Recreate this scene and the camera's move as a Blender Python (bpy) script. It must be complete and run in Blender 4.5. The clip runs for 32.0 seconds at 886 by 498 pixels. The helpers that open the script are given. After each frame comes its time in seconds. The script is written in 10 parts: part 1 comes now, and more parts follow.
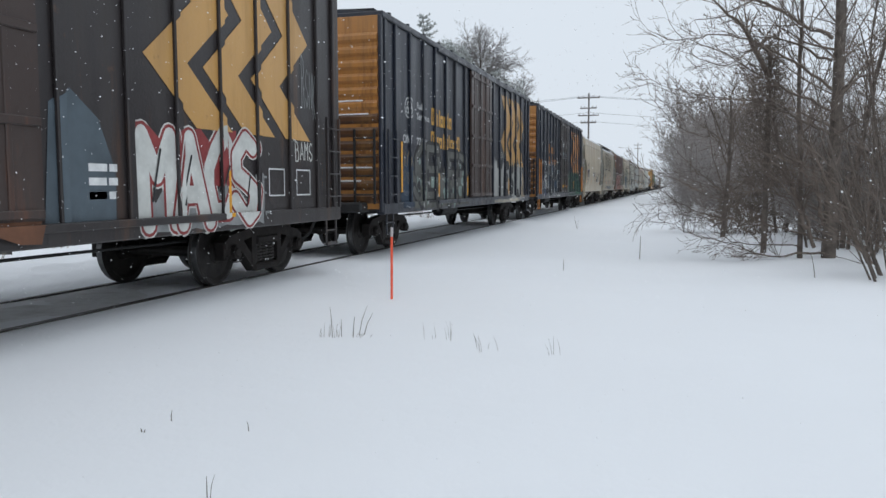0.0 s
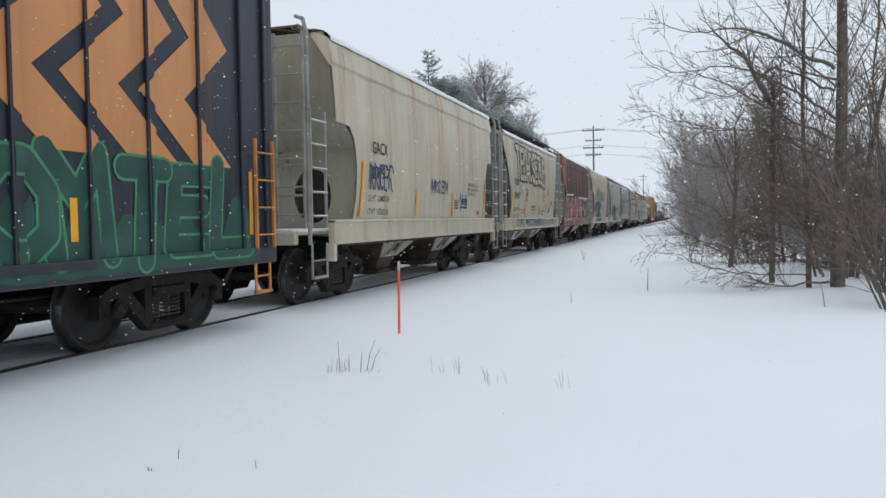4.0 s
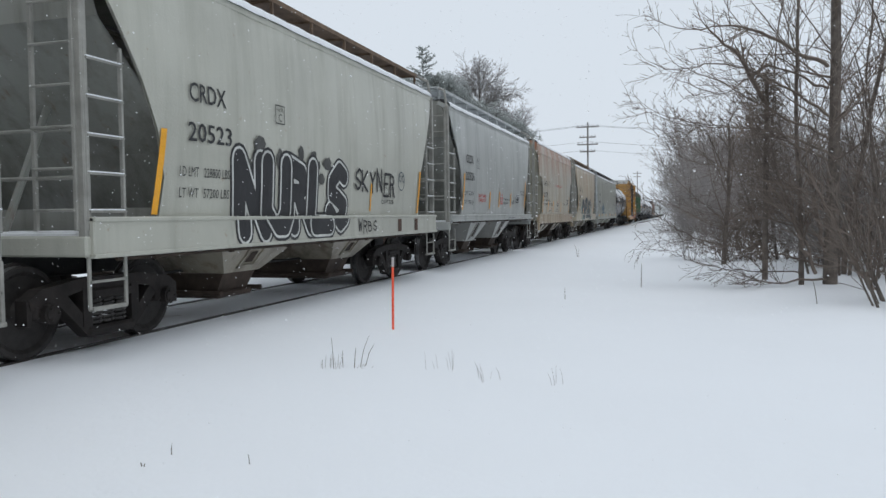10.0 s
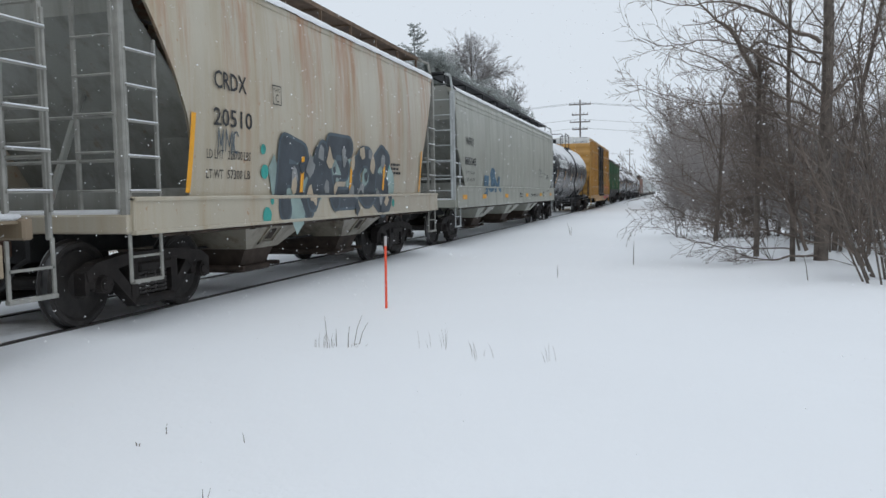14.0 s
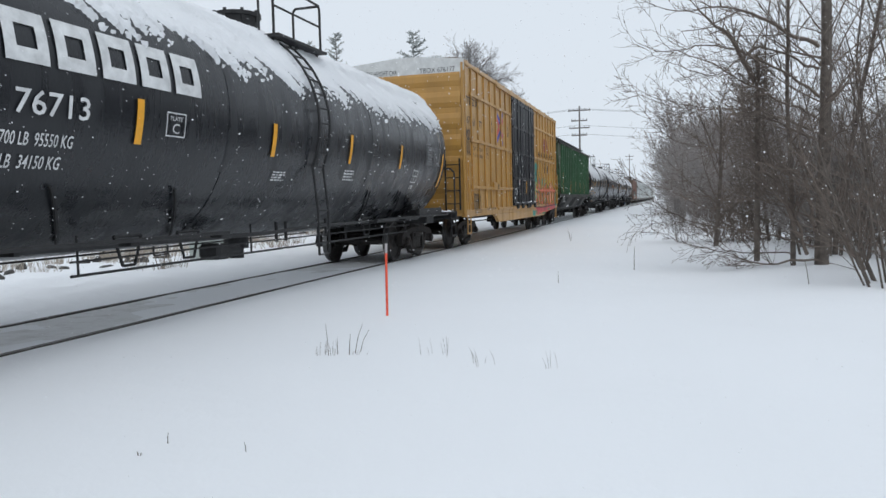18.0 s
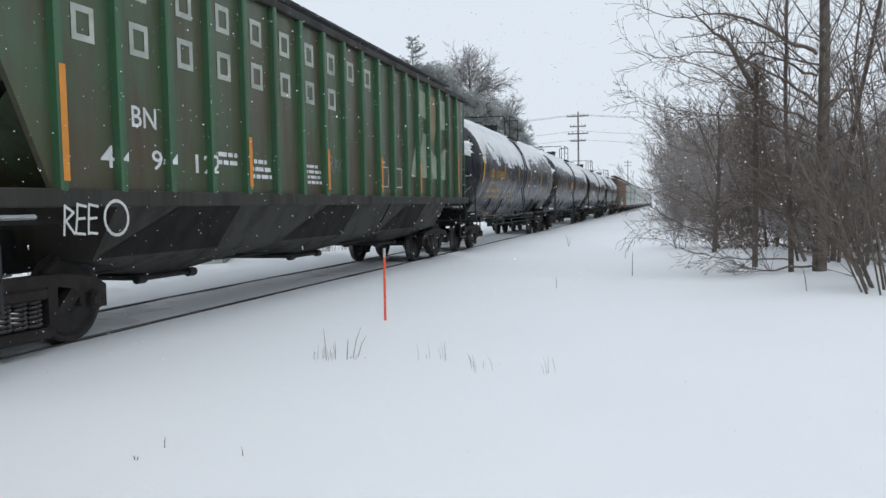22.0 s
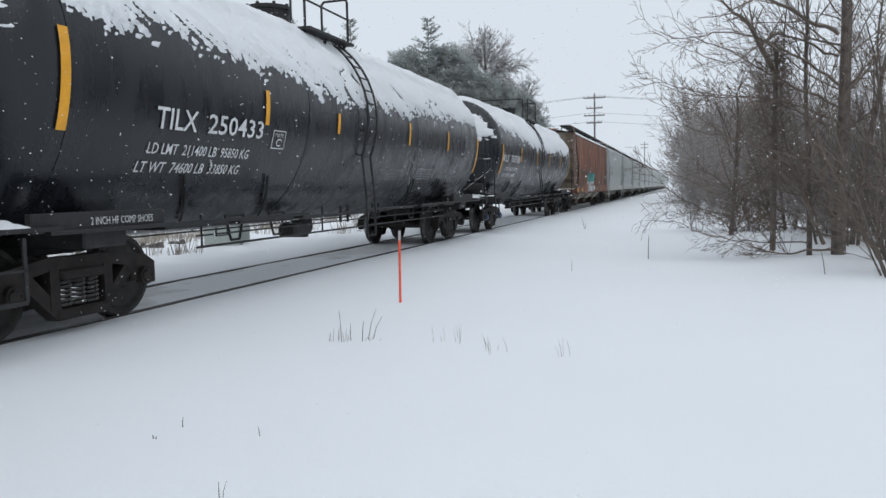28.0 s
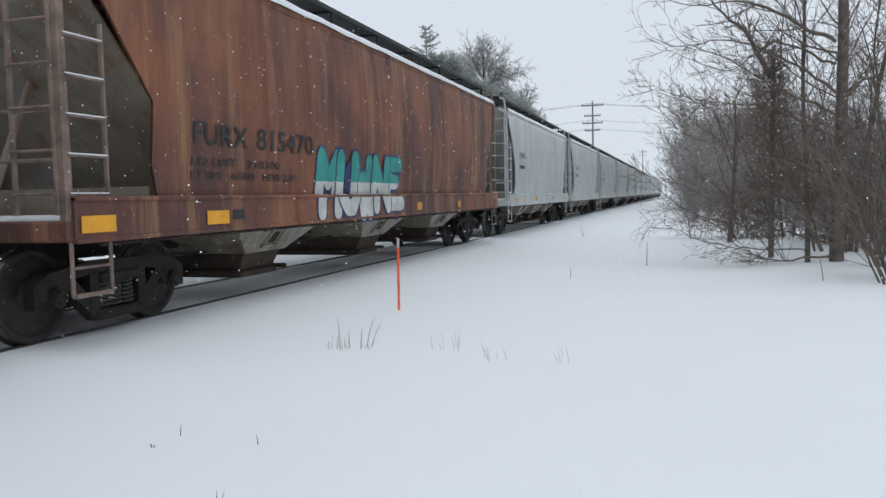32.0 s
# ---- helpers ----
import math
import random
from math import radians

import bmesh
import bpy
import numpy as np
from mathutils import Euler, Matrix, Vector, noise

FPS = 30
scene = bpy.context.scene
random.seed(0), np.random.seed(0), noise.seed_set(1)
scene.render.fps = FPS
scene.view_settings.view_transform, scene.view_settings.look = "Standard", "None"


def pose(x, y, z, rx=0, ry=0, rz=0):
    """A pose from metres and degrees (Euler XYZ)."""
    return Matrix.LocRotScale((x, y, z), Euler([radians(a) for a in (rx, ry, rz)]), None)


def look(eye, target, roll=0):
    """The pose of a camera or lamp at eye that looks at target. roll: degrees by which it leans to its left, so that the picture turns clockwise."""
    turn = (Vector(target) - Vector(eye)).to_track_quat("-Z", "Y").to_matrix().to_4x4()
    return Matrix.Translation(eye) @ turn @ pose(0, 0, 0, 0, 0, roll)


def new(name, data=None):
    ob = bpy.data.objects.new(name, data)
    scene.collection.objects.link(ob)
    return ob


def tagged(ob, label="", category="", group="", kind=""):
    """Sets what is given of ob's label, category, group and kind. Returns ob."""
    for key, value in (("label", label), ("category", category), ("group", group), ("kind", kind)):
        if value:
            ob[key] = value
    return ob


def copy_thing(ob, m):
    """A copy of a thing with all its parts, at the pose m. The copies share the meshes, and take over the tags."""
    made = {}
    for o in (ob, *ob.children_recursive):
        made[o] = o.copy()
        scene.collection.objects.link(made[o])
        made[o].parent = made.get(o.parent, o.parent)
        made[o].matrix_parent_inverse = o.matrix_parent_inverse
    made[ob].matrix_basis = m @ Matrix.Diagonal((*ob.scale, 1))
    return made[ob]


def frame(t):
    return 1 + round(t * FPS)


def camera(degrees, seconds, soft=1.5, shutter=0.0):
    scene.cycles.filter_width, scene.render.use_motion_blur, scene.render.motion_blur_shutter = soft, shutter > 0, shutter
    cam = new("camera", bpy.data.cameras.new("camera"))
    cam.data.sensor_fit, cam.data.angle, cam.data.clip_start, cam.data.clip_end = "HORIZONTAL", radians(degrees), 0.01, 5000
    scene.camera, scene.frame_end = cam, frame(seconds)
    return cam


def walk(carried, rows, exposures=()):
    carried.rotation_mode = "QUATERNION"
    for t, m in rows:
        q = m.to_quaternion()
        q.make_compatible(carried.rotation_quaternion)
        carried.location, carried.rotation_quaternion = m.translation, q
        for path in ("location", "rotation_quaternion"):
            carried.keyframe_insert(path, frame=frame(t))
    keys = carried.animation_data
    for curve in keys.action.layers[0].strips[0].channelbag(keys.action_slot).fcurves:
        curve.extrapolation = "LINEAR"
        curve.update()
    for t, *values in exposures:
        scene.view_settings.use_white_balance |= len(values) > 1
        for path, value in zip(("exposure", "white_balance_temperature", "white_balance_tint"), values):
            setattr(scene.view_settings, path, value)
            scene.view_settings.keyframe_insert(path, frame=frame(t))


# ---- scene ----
cam = camera(60.0, 32.0)
PATH = [
    (0.0, pose(0, 0, 1.35, 85.32, 0.16, 16.76)),
    (0.5, pose(0, 0, 1.35, 85.44, 0.18, 16.77)),
    (1.0, pose(0, 0, 1.35, 85.79, 0.40, 16.87)),
    (1.5, pose(0, 0, 1.35, 86.25, 0.79, 16.94)),
    (2.0, pose(0, 0, 1.35, 86.89, 1.02, 16.87)),
    (2.5, pose(0, 0, 1.35, 87.48, 0.86, 16.97)),
    (3.0, pose(0, 0, 1.35, 87.86, 0.88, 17.10)),
    (3.5, pose(0, 0, 1.35, 87.88, 0.88, 17.28)),
    (5.5, pose(0, 0, 1.35, 87.15, 0.77, 16.93)),
    (6.0, pose(0, 0, 1.35, 86.79, 0.78, 16.94)),
    (6.5, pose(0, 0, 1.35, 86.51, 0.92, 17.11)),
    (7.0, pose(0, 0, 1.35, 86.31, 1.04, 17.21)),
    (7.5, pose(0, 0, 1.35, 86.17, 1.02, 17.27)),
    (8.0, pose(0, 0, 1.35, 86.07, 1.06, 17.29)),
    (8.5, pose(0, 0, 1.35, 86.07, 1.05, 17.16)),
    (9.0, pose(0, 0, 1.35, 86.71, 0.99, 16.93)),
    (9.5, pose(0, 0, 1.35, 87.44, 0.79, 16.79)),
    (10.0, pose(0, 0, 1.35, 87.53, 0.67, 16.80)),
    (10.5, pose(0, 0, 1.35, 87.04, 0.54, 16.69)),
    (11.0, pose(0, 0, 1.35, 86.48, 0.49, 16.45)),
    (11.5, pose(0, 0, 1.35, 86.20, 0.55, 16.21)),
    (12.0, pose(0, 0, 1.35, 86.23, 0.69, 16.16)),
    (12.5, pose(0, 0, 1.35, 86.29, 0.78, 16.15)),
    (13.0, pose(0, 0, 1.35, 86.21, 0.77, 16.26)),
    (13.5, pose(0, 0, 1.35, 85.95, 0.80, 16.31)),
    (14.0, pose(0, 0, 1.35, 85.93, 0.97, 16.24)),
    (14.5, pose(0, 0, 1.35, 86.46, 1.15, 16.14)),
    (16.5, pose(0, 0, 1.35, 87.06, 1.28, 15.88)),
    (17.0, pose(0, 0, 1.35, 86.70, 1.32, 16.08)),
    (17.5, pose(0, 0, 1.35, 86.55, 1.37, 16.20)),
    (18.0, pose(0, 0, 1.35, 86.44, 1.40, 16.25)),
    (18.5, pose(0, 0, 1.35, 86.34, 1.32, 16.22)),
    (19.0, pose(0, 0, 1.35, 86.43, 1.21, 15.96)),
    (19.5, pose(0, 0, 1.35, 86.56, 1.20, 15.76)),
    (20.0, pose(0, 0, 1.35, 86.72, 1.22, 16.01)),
    (20.5, pose(0, 0, 1.35, 86.87, 1.04, 16.31)),
    (21.0, pose(0, 0, 1.35, 86.98, 0.91, 16.39)),
    (21.5, pose(0, 0, 1.35, 87.00, 1.00, 16.28)),
    (22.0, pose(0, 0, 1.35, 86.81, 1.15, 16.14)),
    (22.5, pose(0, 0, 1.35, 86.62, 1.13, 16.02)),
    (23.0, pose(0, 0, 1.35, 86.49, 0.97, 15.98)),
    (23.5, pose(0, 0, 1.35, 86.29, 0.82, 16.07)),
    (24.0, pose(0, 0, 1.35, 86.33, 0.88, 16.18)),
    (24.5, pose(0, 0, 1.35, 86.46, 1.05, 16.30)),
    (25.0, pose(0, 0, 1.35, 86.35, 1.00, 16.48)),
    (25.5, pose(0, 0, 1.35, 86.28, 1.09, 16.59)),
    (27.5, pose(0, 0, 1.35, 85.54, 0.90, 17.07)),
    (28.0, pose(0, 0, 1.35, 85.52, 1.11, 17.27)),
    (28.5, pose(0, 0, 1.35, 85.50, 1.26, 17.28)),
    (29.0, pose(0, 0, 1.35, 85.47, 1.34, 17.29)),
    (29.5, pose(0, 0, 1.35, 85.36, 1.33, 17.26)),
    (30.0, pose(0, 0, 1.35, 85.28, 1.41, 17.22)),
    (30.5, pose(0, 0, 1.35, 85.38, 1.51, 17.17)),
    (31.0, pose(0, 0, 1.35, 85.66, 1.43, 17.19)),
    (31.5, pose(0, 0, 1.35, 85.96, 1.27, 17.19)),
    (32.0, pose(0, 0, 1.35, 86.08, 1.18, 17.16)),
]
# the camera's own exposure drifts as dark and light cars pass
walk(cam, PATH, [(0.0, 0.05), (1.5, 0.07), (3.0, 0.10), (6.2, -0.03), (7.0, -0.04), (9.0, 0.0), (11.0, -0.02), (13.0, -0.02), (14.5, 0.02), (18.0, 0.06), (19.0, 0.01), (20.0, 0.07), (21.0, 0.10), (23.0, 0.09), (24.0, 0.05), (25.0, 0.02), (27.5, 0.01), (29.0, 0.0), (32.0, 0.0)])

# ---- sky and light: flat overcast daylight during light snowfall ----
world = bpy.data.worlds.new("overcast_sky")
scene.world = world
world.use_nodes = True
wn, wl = world.node_tree.nodes, world.node_tree.links
sky = wn.new("ShaderNodeTexSky")
sky.sky_type, sky.sun_disc = "NISHITA", False
sky.sun_elevation, sky.sun_rotation = radians(38), radians(200)
sky.dust_density, sky.air_density = 6.0, 1.0
dim = wn.new("ShaderNodeMixRGB")
dim.blend_type, dim.inputs[0].default_value = "MULTIPLY", 1.0
dim.inputs[2].default_value = (0.06, 0.06, 0.06, 1)
deck = wn.new("ShaderNodeMixRGB")
deck.inputs[0].default_value = 0.94
deck.inputs[2].default_value = (0.725, 0.795, 0.875, 1)
wl.new(sky.outputs[0], dim.inputs[1])
wl.new(dim.outputs[0], deck.inputs[1])
wl.new(deck.outputs[0], wn["Background"].inputs[0])
sun_data = bpy.data.lights.new("sun", "SUN")
sun_data.energy, sun_data.angle, sun_data.color = 0.60, radians(60), (0.97, 0.985, 1.0)
sun = new("sun", sun_data)
sun.matrix_world = look((20, -30, 60), (0, 0, 0))


# ---- materials ----
def shader(name, rough=0.6, metal=0.0):
    m = bpy.data.materials.new(name)
    m.use_nodes = True
    n, l = m.node_tree.nodes, m.node_tree.links
    b = n["Principled BSDF"]
    b.inputs["Roughness"].default_value, b.inputs["Metallic"].default_value = rough, metal
    return m, n, l, b


def coords(n, l, scale):
    tc, mp = n.new("ShaderNodeTexCoord"), n.new("ShaderNodeMapping")
    mp.inputs["Scale"].default_value = scale
    l.new(tc.outputs["Object"], mp.inputs[0])
    return tc, mp


def noise_ramp(n, l, vec, scale, lo, hi, detail=5.0, rough=0.6):
    t, r = n.new("ShaderNodeTexNoise"), n.new("ShaderNodeMapRange")
    t.inputs["Scale"].default_value, t.inputs["Detail"].default_value, t.inputs["Roughness"].default_value = scale, detail, rough
    r.inputs["From Min"].default_value, r.inputs["From Max"].default_value = lo, hi
    l.new(vec, t.inputs["Vector"])
    l.new(t.outputs[0], r.inputs[0])
    return r.outputs[0]


def mix(n, l, fac, a, b, blend="MIX"):
    x = n.new("ShaderNodeMixRGB")
    x.blend_type = blend
    for sock, val in zip(x.inputs, (fac, a, b)):
        if isinstance(val, (int, float)):
            sock.default_value = val
        elif isinstance(val, tuple):
            sock.default_value = (*val, 1)
        else:
            l.new(val, sock)
    return x.outputs[0]


def math_node(n, l, op, a, b):
    x = n.new("ShaderNodeMath")
    x.operation = op
    for sock, val in zip(x.inputs, (a, b)):
        if isinstance(val, (int, float)):
            sock.default_value = val
        else:
            l.new(val, sock)
    return x.outputs[0]


def bump(n, l, b, height, strength, dist):
    x = n.new("ShaderNodeBump")
    x.inputs["Strength"].default_value, x.inputs["Distance"].default_value = strength, dist
    l.new(height, x.inputs["Height"])
    l.new(x.outputs[0], b.inputs["Normal"])


def paint(name, col, dirt=(0.12, 0.09, 0.07), dirt_amt=0.5, rust=(0.16, 0.05, 0.02), rust_lo=0.6, rust_hi=0.75,
          top=None, rough=0.44, patch=None, patch_amt=0.0, metal=0.0, spec=0.5):
    """Weathered railcar paint: soft dirt, streaks that run down, rust spots; top = (z0, z1) keeps the streaks to the upper side."""
    m, n, l, b = shader(name, rough, metal)
    b.inputs["Specular IOR Level"].default_value = spec
    tc, mp = coords(n, l, (1, 1, 1))
    stretched = n.new("ShaderNodeMapping")
    stretched.inputs["Scale"].default_value = (2.6, 2.6, 0.22)
    l.new(tc.outputs["Object"], stretched.inputs[0])
    soft = n.new("ShaderNodeMapping")
    soft.inputs["Scale"].default_value = (0.9, 0.9, 0.55)
    l.new(tc.outputs["Object"], soft.inputs[0])
    c = mix(n, l, noise_ramp(n, l, mp.outputs[0], 0.55, 0.38, 0.68), col, tuple(x * 0.78 + y * 0.1 for x, y in zip(col, dirt)))
    if patch:
        c = mix(n, l, math_node(n, l, "MULTIPLY", noise_ramp(n, l, soft.outputs[0], 0.75, 0.40, 0.60, 6.0, 0.62), patch_amt), c, patch)
    streak = noise_ramp(n, l, stretched.outputs[0], 1.3, 0.46, 0.74, 6.0, 0.65)
    c = mix(n, l, math_node(n, l, "MULTIPLY", streak, dirt_amt), c, dirt)
    rs = noise_ramp(n, l, stretched.outputs[0], 0.9, rust_lo, rust_hi, 7.0, 0.7)
    if top:
        sep, mr = n.new("ShaderNodeSeparateXYZ"), n.new("ShaderNodeMapRange")
        l.new(tc.outputs["Object"], sep.inputs[0])
        l.new(sep.outputs[2], mr.inputs[0])
        mr.inputs["From Min"].default_value, mr.inputs["From Max"].default_value = top
        rs = math_node(n, l, "MULTIPLY", rs, mr.outputs[0])
    c = mix(n, l, rs, c, rust)
    spots = noise_ramp(n, l, mp.outputs[0], 9.0, 0.66, 0.74, 4.0)
    c = mix(n, l, math_node(n, l, "MULTIPLY", spots, min(1.0, dirt_amt)), c, rust)
    l.new(c, b.inputs["Base Color"])
    fine = noise_ramp(n, l, mp.outputs[0], 30.0, 0.3, 0.7, 3.0)
    bump(n, l, b, fine, 0.15, 0.01)
    rr = n.new("ShaderNodeMapRange")
    rr.inputs["To Min"].default_value, rr.inputs["To Max"].default_value = max(0.1, rough - 0.12), min(1.0, rough + 0.2)
    l.new(streak, rr.inputs[0])
    l.new(rr.outputs[0], b.inputs["Roughness"])
    return m


def worn_end(m, x0, x1, col, rust):
    """Older paint, streaked with rust, that shows on one end of a car: full at x0, gone at x1."""
    n, l = m.node_tree.nodes, m.node_tree.links
    b = n["Principled BSDF"]
    old = b.inputs["Base Color"].links[0].from_socket
    tc, mp = coords(n, l, (2.2, 2.2, 0.35))
    sep, mr = n.new("ShaderNodeSeparateXYZ"), n.new("ShaderNodeMapRange")
    l.new(tc.outputs["Object"], sep.inputs[0])
    f = noise_ramp(n, l, mp.outputs[0], 1.1, 0.2, 0.8, 6.0, 0.65)
    shifted = math_node(n, l, "SUBTRACT", sep.outputs[0], math_node(n, l, "MULTIPLY", f, 1.5))
    l.new(shifted, mr.inputs[0])
    mr.inputs["From Min"].default_value, mr.inputs["From Max"].default_value = x0 - 0.2, x1 - 1.2
    mr.inputs["To Min"].default_value, mr.inputs["To Max"].default_value = 1.0, 0.0
    under = mix(n, l, noise_ramp(n, l, mp.outputs[0], 2.3, 0.42, 0.7, 6.0, 0.65), col, rust)
    l.new(mix(n, l, mr.outputs[0], old, under), b.inputs["Base Color"])


def plain(name, col, rough=0.6, vary=0.25, scale=6.0, metal=0.0, spec=None):
    m, n, l, b = shader(name, rough, metal)
    tc, mp = coords(n, l, (1, 1, 1))
    f = noise_ramp(n, l, mp.outputs[0], scale, 0.3, 0.7)
    l.new(mix(n, l, f, tuple(x * (1 - vary) for x in col), tuple(min(1, x * (1 + vary * 0.6)) for x in col)), b.inputs["Base Color"])
    bump(n, l, b, noise_ramp(n, l, mp.outputs[0], scale * 6, 0.3, 0.7, 3.0), 0.2, 0.01)
    if spec is not None:
        b.inputs["Specular IOR Level"].default_value = spec
    return m


def snow_material(name, col=(0.84, 0.86, 0.885), dirt=(0.5, 0.5, 0.5), lo=0.75, hi=0.95, grain=0.35):
    m, n, l, b = shader(name, 0.75)
    tc, mp = coords(n, l, (1, 1, 1))
    big = noise_ramp(n, l, mp.outputs[0], 0.16, 0.3, 0.7, 3.0)
    c = mix(n, l, big, col, tuple(x * 0.965 for x in col))
    c = mix(n, l, noise_ramp(n, l, mp.outputs[0], 3.5, lo, hi, 8.0, 0.7), c, dirt)
    l.new(c, b.inputs["Base Color"])
    h = math_node(n, l, "ADD", noise_ramp(n, l, mp.outputs[0], 1.2, 0.2, 0.8, 3.0), math_node(n, l, "MULTIPLY", noise_ramp(n, l, mp.outputs[0], 26.0, 0.2, 0.8, 6.0), 0.18))
    bump(n, l, b, h, grain, 0.05)
    b.inputs["Specular IOR Level"].default_value = 0.2
    return m


SNOW = snow_material("fresh_snow")
CAR_SNOW = snow_material("car_snow", (0.82, 0.835, 0.855), grain=0.9)
BED = snow_material("dirty_track_snow", (0.74, 0.75, 0.76), (0.45, 0.44, 0.43), 0.48, 0.84, 0.6)
BANK = snow_material("snow_with_grit", (0.80, 0.82, 0.845), (0.42, 0.41, 0.40), 0.66, 0.86, 0.6)
STEEL = plain("dark_steel", (0.021, 0.021, 0.022), 0.6, 0.45, spec=0.4)
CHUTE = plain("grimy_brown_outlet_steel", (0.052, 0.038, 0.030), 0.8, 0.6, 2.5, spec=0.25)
TRUCK = plain("grimy_truck_steel", (0.021, 0.0172, 0.0157), 0.75, 0.6, 4.0, spec=0.3)
SPRING = plain("worn_spring_steel", (0.055, 0.05, 0.047), 0.55, 0.4, 6.0)
RUSTY = plain("rusty_steel", (0.085, 0.045, 0.03), 0.75, 0.5, 5.0)
TREAD = plain("worn_wheel_tread", (0.16, 0.16, 0.16), 0.4, 0.3, 8.0, 0.9)
WHEEL = plain("wheel_steel", (0.028, 0.0245, 0.0228), 0.65, 0.55, 5.0, spec=0.35)
HUB_BLUE = plain("blue_bearing_cap", (0.02, 0.055, 0.15), 0.5, 0.3)
RAIL = plain("rail_steel", (0.05, 0.043, 0.04), 0.5, 0.5, 7.0, 0.4)
YELLOW = plain("reflector_yellow", (0.78, 0.36, 0.02), 0.45, 0.12)
BLACK_INK = plain("black_lettering", (0.025, 0.026, 0.028), 0.6, 0.3)
WHITE_INK = plain("white_lettering", (0.66, 0.67, 0.67), 0.6, 0.25)
RED_INK = plain("red_lettering", (0.52, 0.06, 0.05), 0.6, 0.25)
GOLD_INK = plain("gold_lettering", (0.62, 0.34, 0.07), 0.55, 0.25, 2.0)
ORANGE_STAKE = plain("orange_plastic", (0.83, 0.10, 0.045), 0.5, 0.12)
GALV = plain("galvanised_steel", (0.40, 0.42, 0.42), 0.5, 0.2, 5.0)
GRATE_RUST = plain("rusty_grating", (0.15, 0.10, 0.065), 0.8, 0.5, 4.0)
BARK = plain("grey_brown_bark", (0.145, 0.125, 0.11), 0.9, 0.45, 7.0, spec=0.1)
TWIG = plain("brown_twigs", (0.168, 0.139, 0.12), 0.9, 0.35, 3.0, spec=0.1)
# paler than the near twigs: distance haze mixed into the base colour
FAR_TWIG = plain("hazed_far_twigs", (0.30, 0.275, 0.265), 0.9, 0.25, 0.6, spec=0.1)


def let_through(m, col, share):
    """Thin leaves: some of the light passes through them."""
    n, l = m.node_tree.nodes, m.node_tree.links
    out = next(x for x in n if x.type == "OUTPUT_MATERIAL")
    b = next(x for x in n if x.type == "BSDF_PRINCIPLED")
    t, x = n.new("ShaderNodeBsdfTranslucent"), n.new("ShaderNodeMixShader")
    t.inputs[0].default_value = (*col, 1)
    x.inputs[0].default_value = share
    l.new(b.outputs[0], x.inputs[1])
    l.new(t.outputs[0], x.inputs[2])
    l.new(x.outputs[0], out.inputs[0])


# much paler than real needles: the snowfall haze is put into the colour
HAZED_NEEDLE = plain("hazed_needles", (0.41, 0.425, 0.405), 0.9, 0.08, 0.9, spec=0.05)
let_through(HAZED_NEEDLE, (0.47, 0.50, 0.50), 0.5)
# background tree and hedge twigs, also lightened to stand in for haze
PALE_TWIG = plain("hazed_pale_twigs", (0.30, 0.285, 0.28), 0.9, 0.2, 0.6, spec=0.05)
HEDGE_TWIG = plain("haze_grey_hedge_twigs", (0.30, 0.28, 0.27), 0.9, 0.3, 0.6, spec=0.1)
WEED = plain("dry_weed_stalk", (0.23, 0.205, 0.18), 0.9, 0.4, 20.0)
BRUSH = plain("dead_brush", (0.30, 0.26, 0.22), 0.9, 0.4, 5.0)
CABINET = plain("pale_green_paint", (0.36, 0.40, 0.37), 0.5, 0.1)
# wood of far poles and conifer trunks, lightened by painted-in haze
POLE_WOOD = plain("hazed_weathered_pole_wood", (0.24, 0.225, 0.215), 0.9, 0.35, 3.0)
WIRE = plain("wire", (0.30, 0.31, 0.33), 0.6, 0.1)


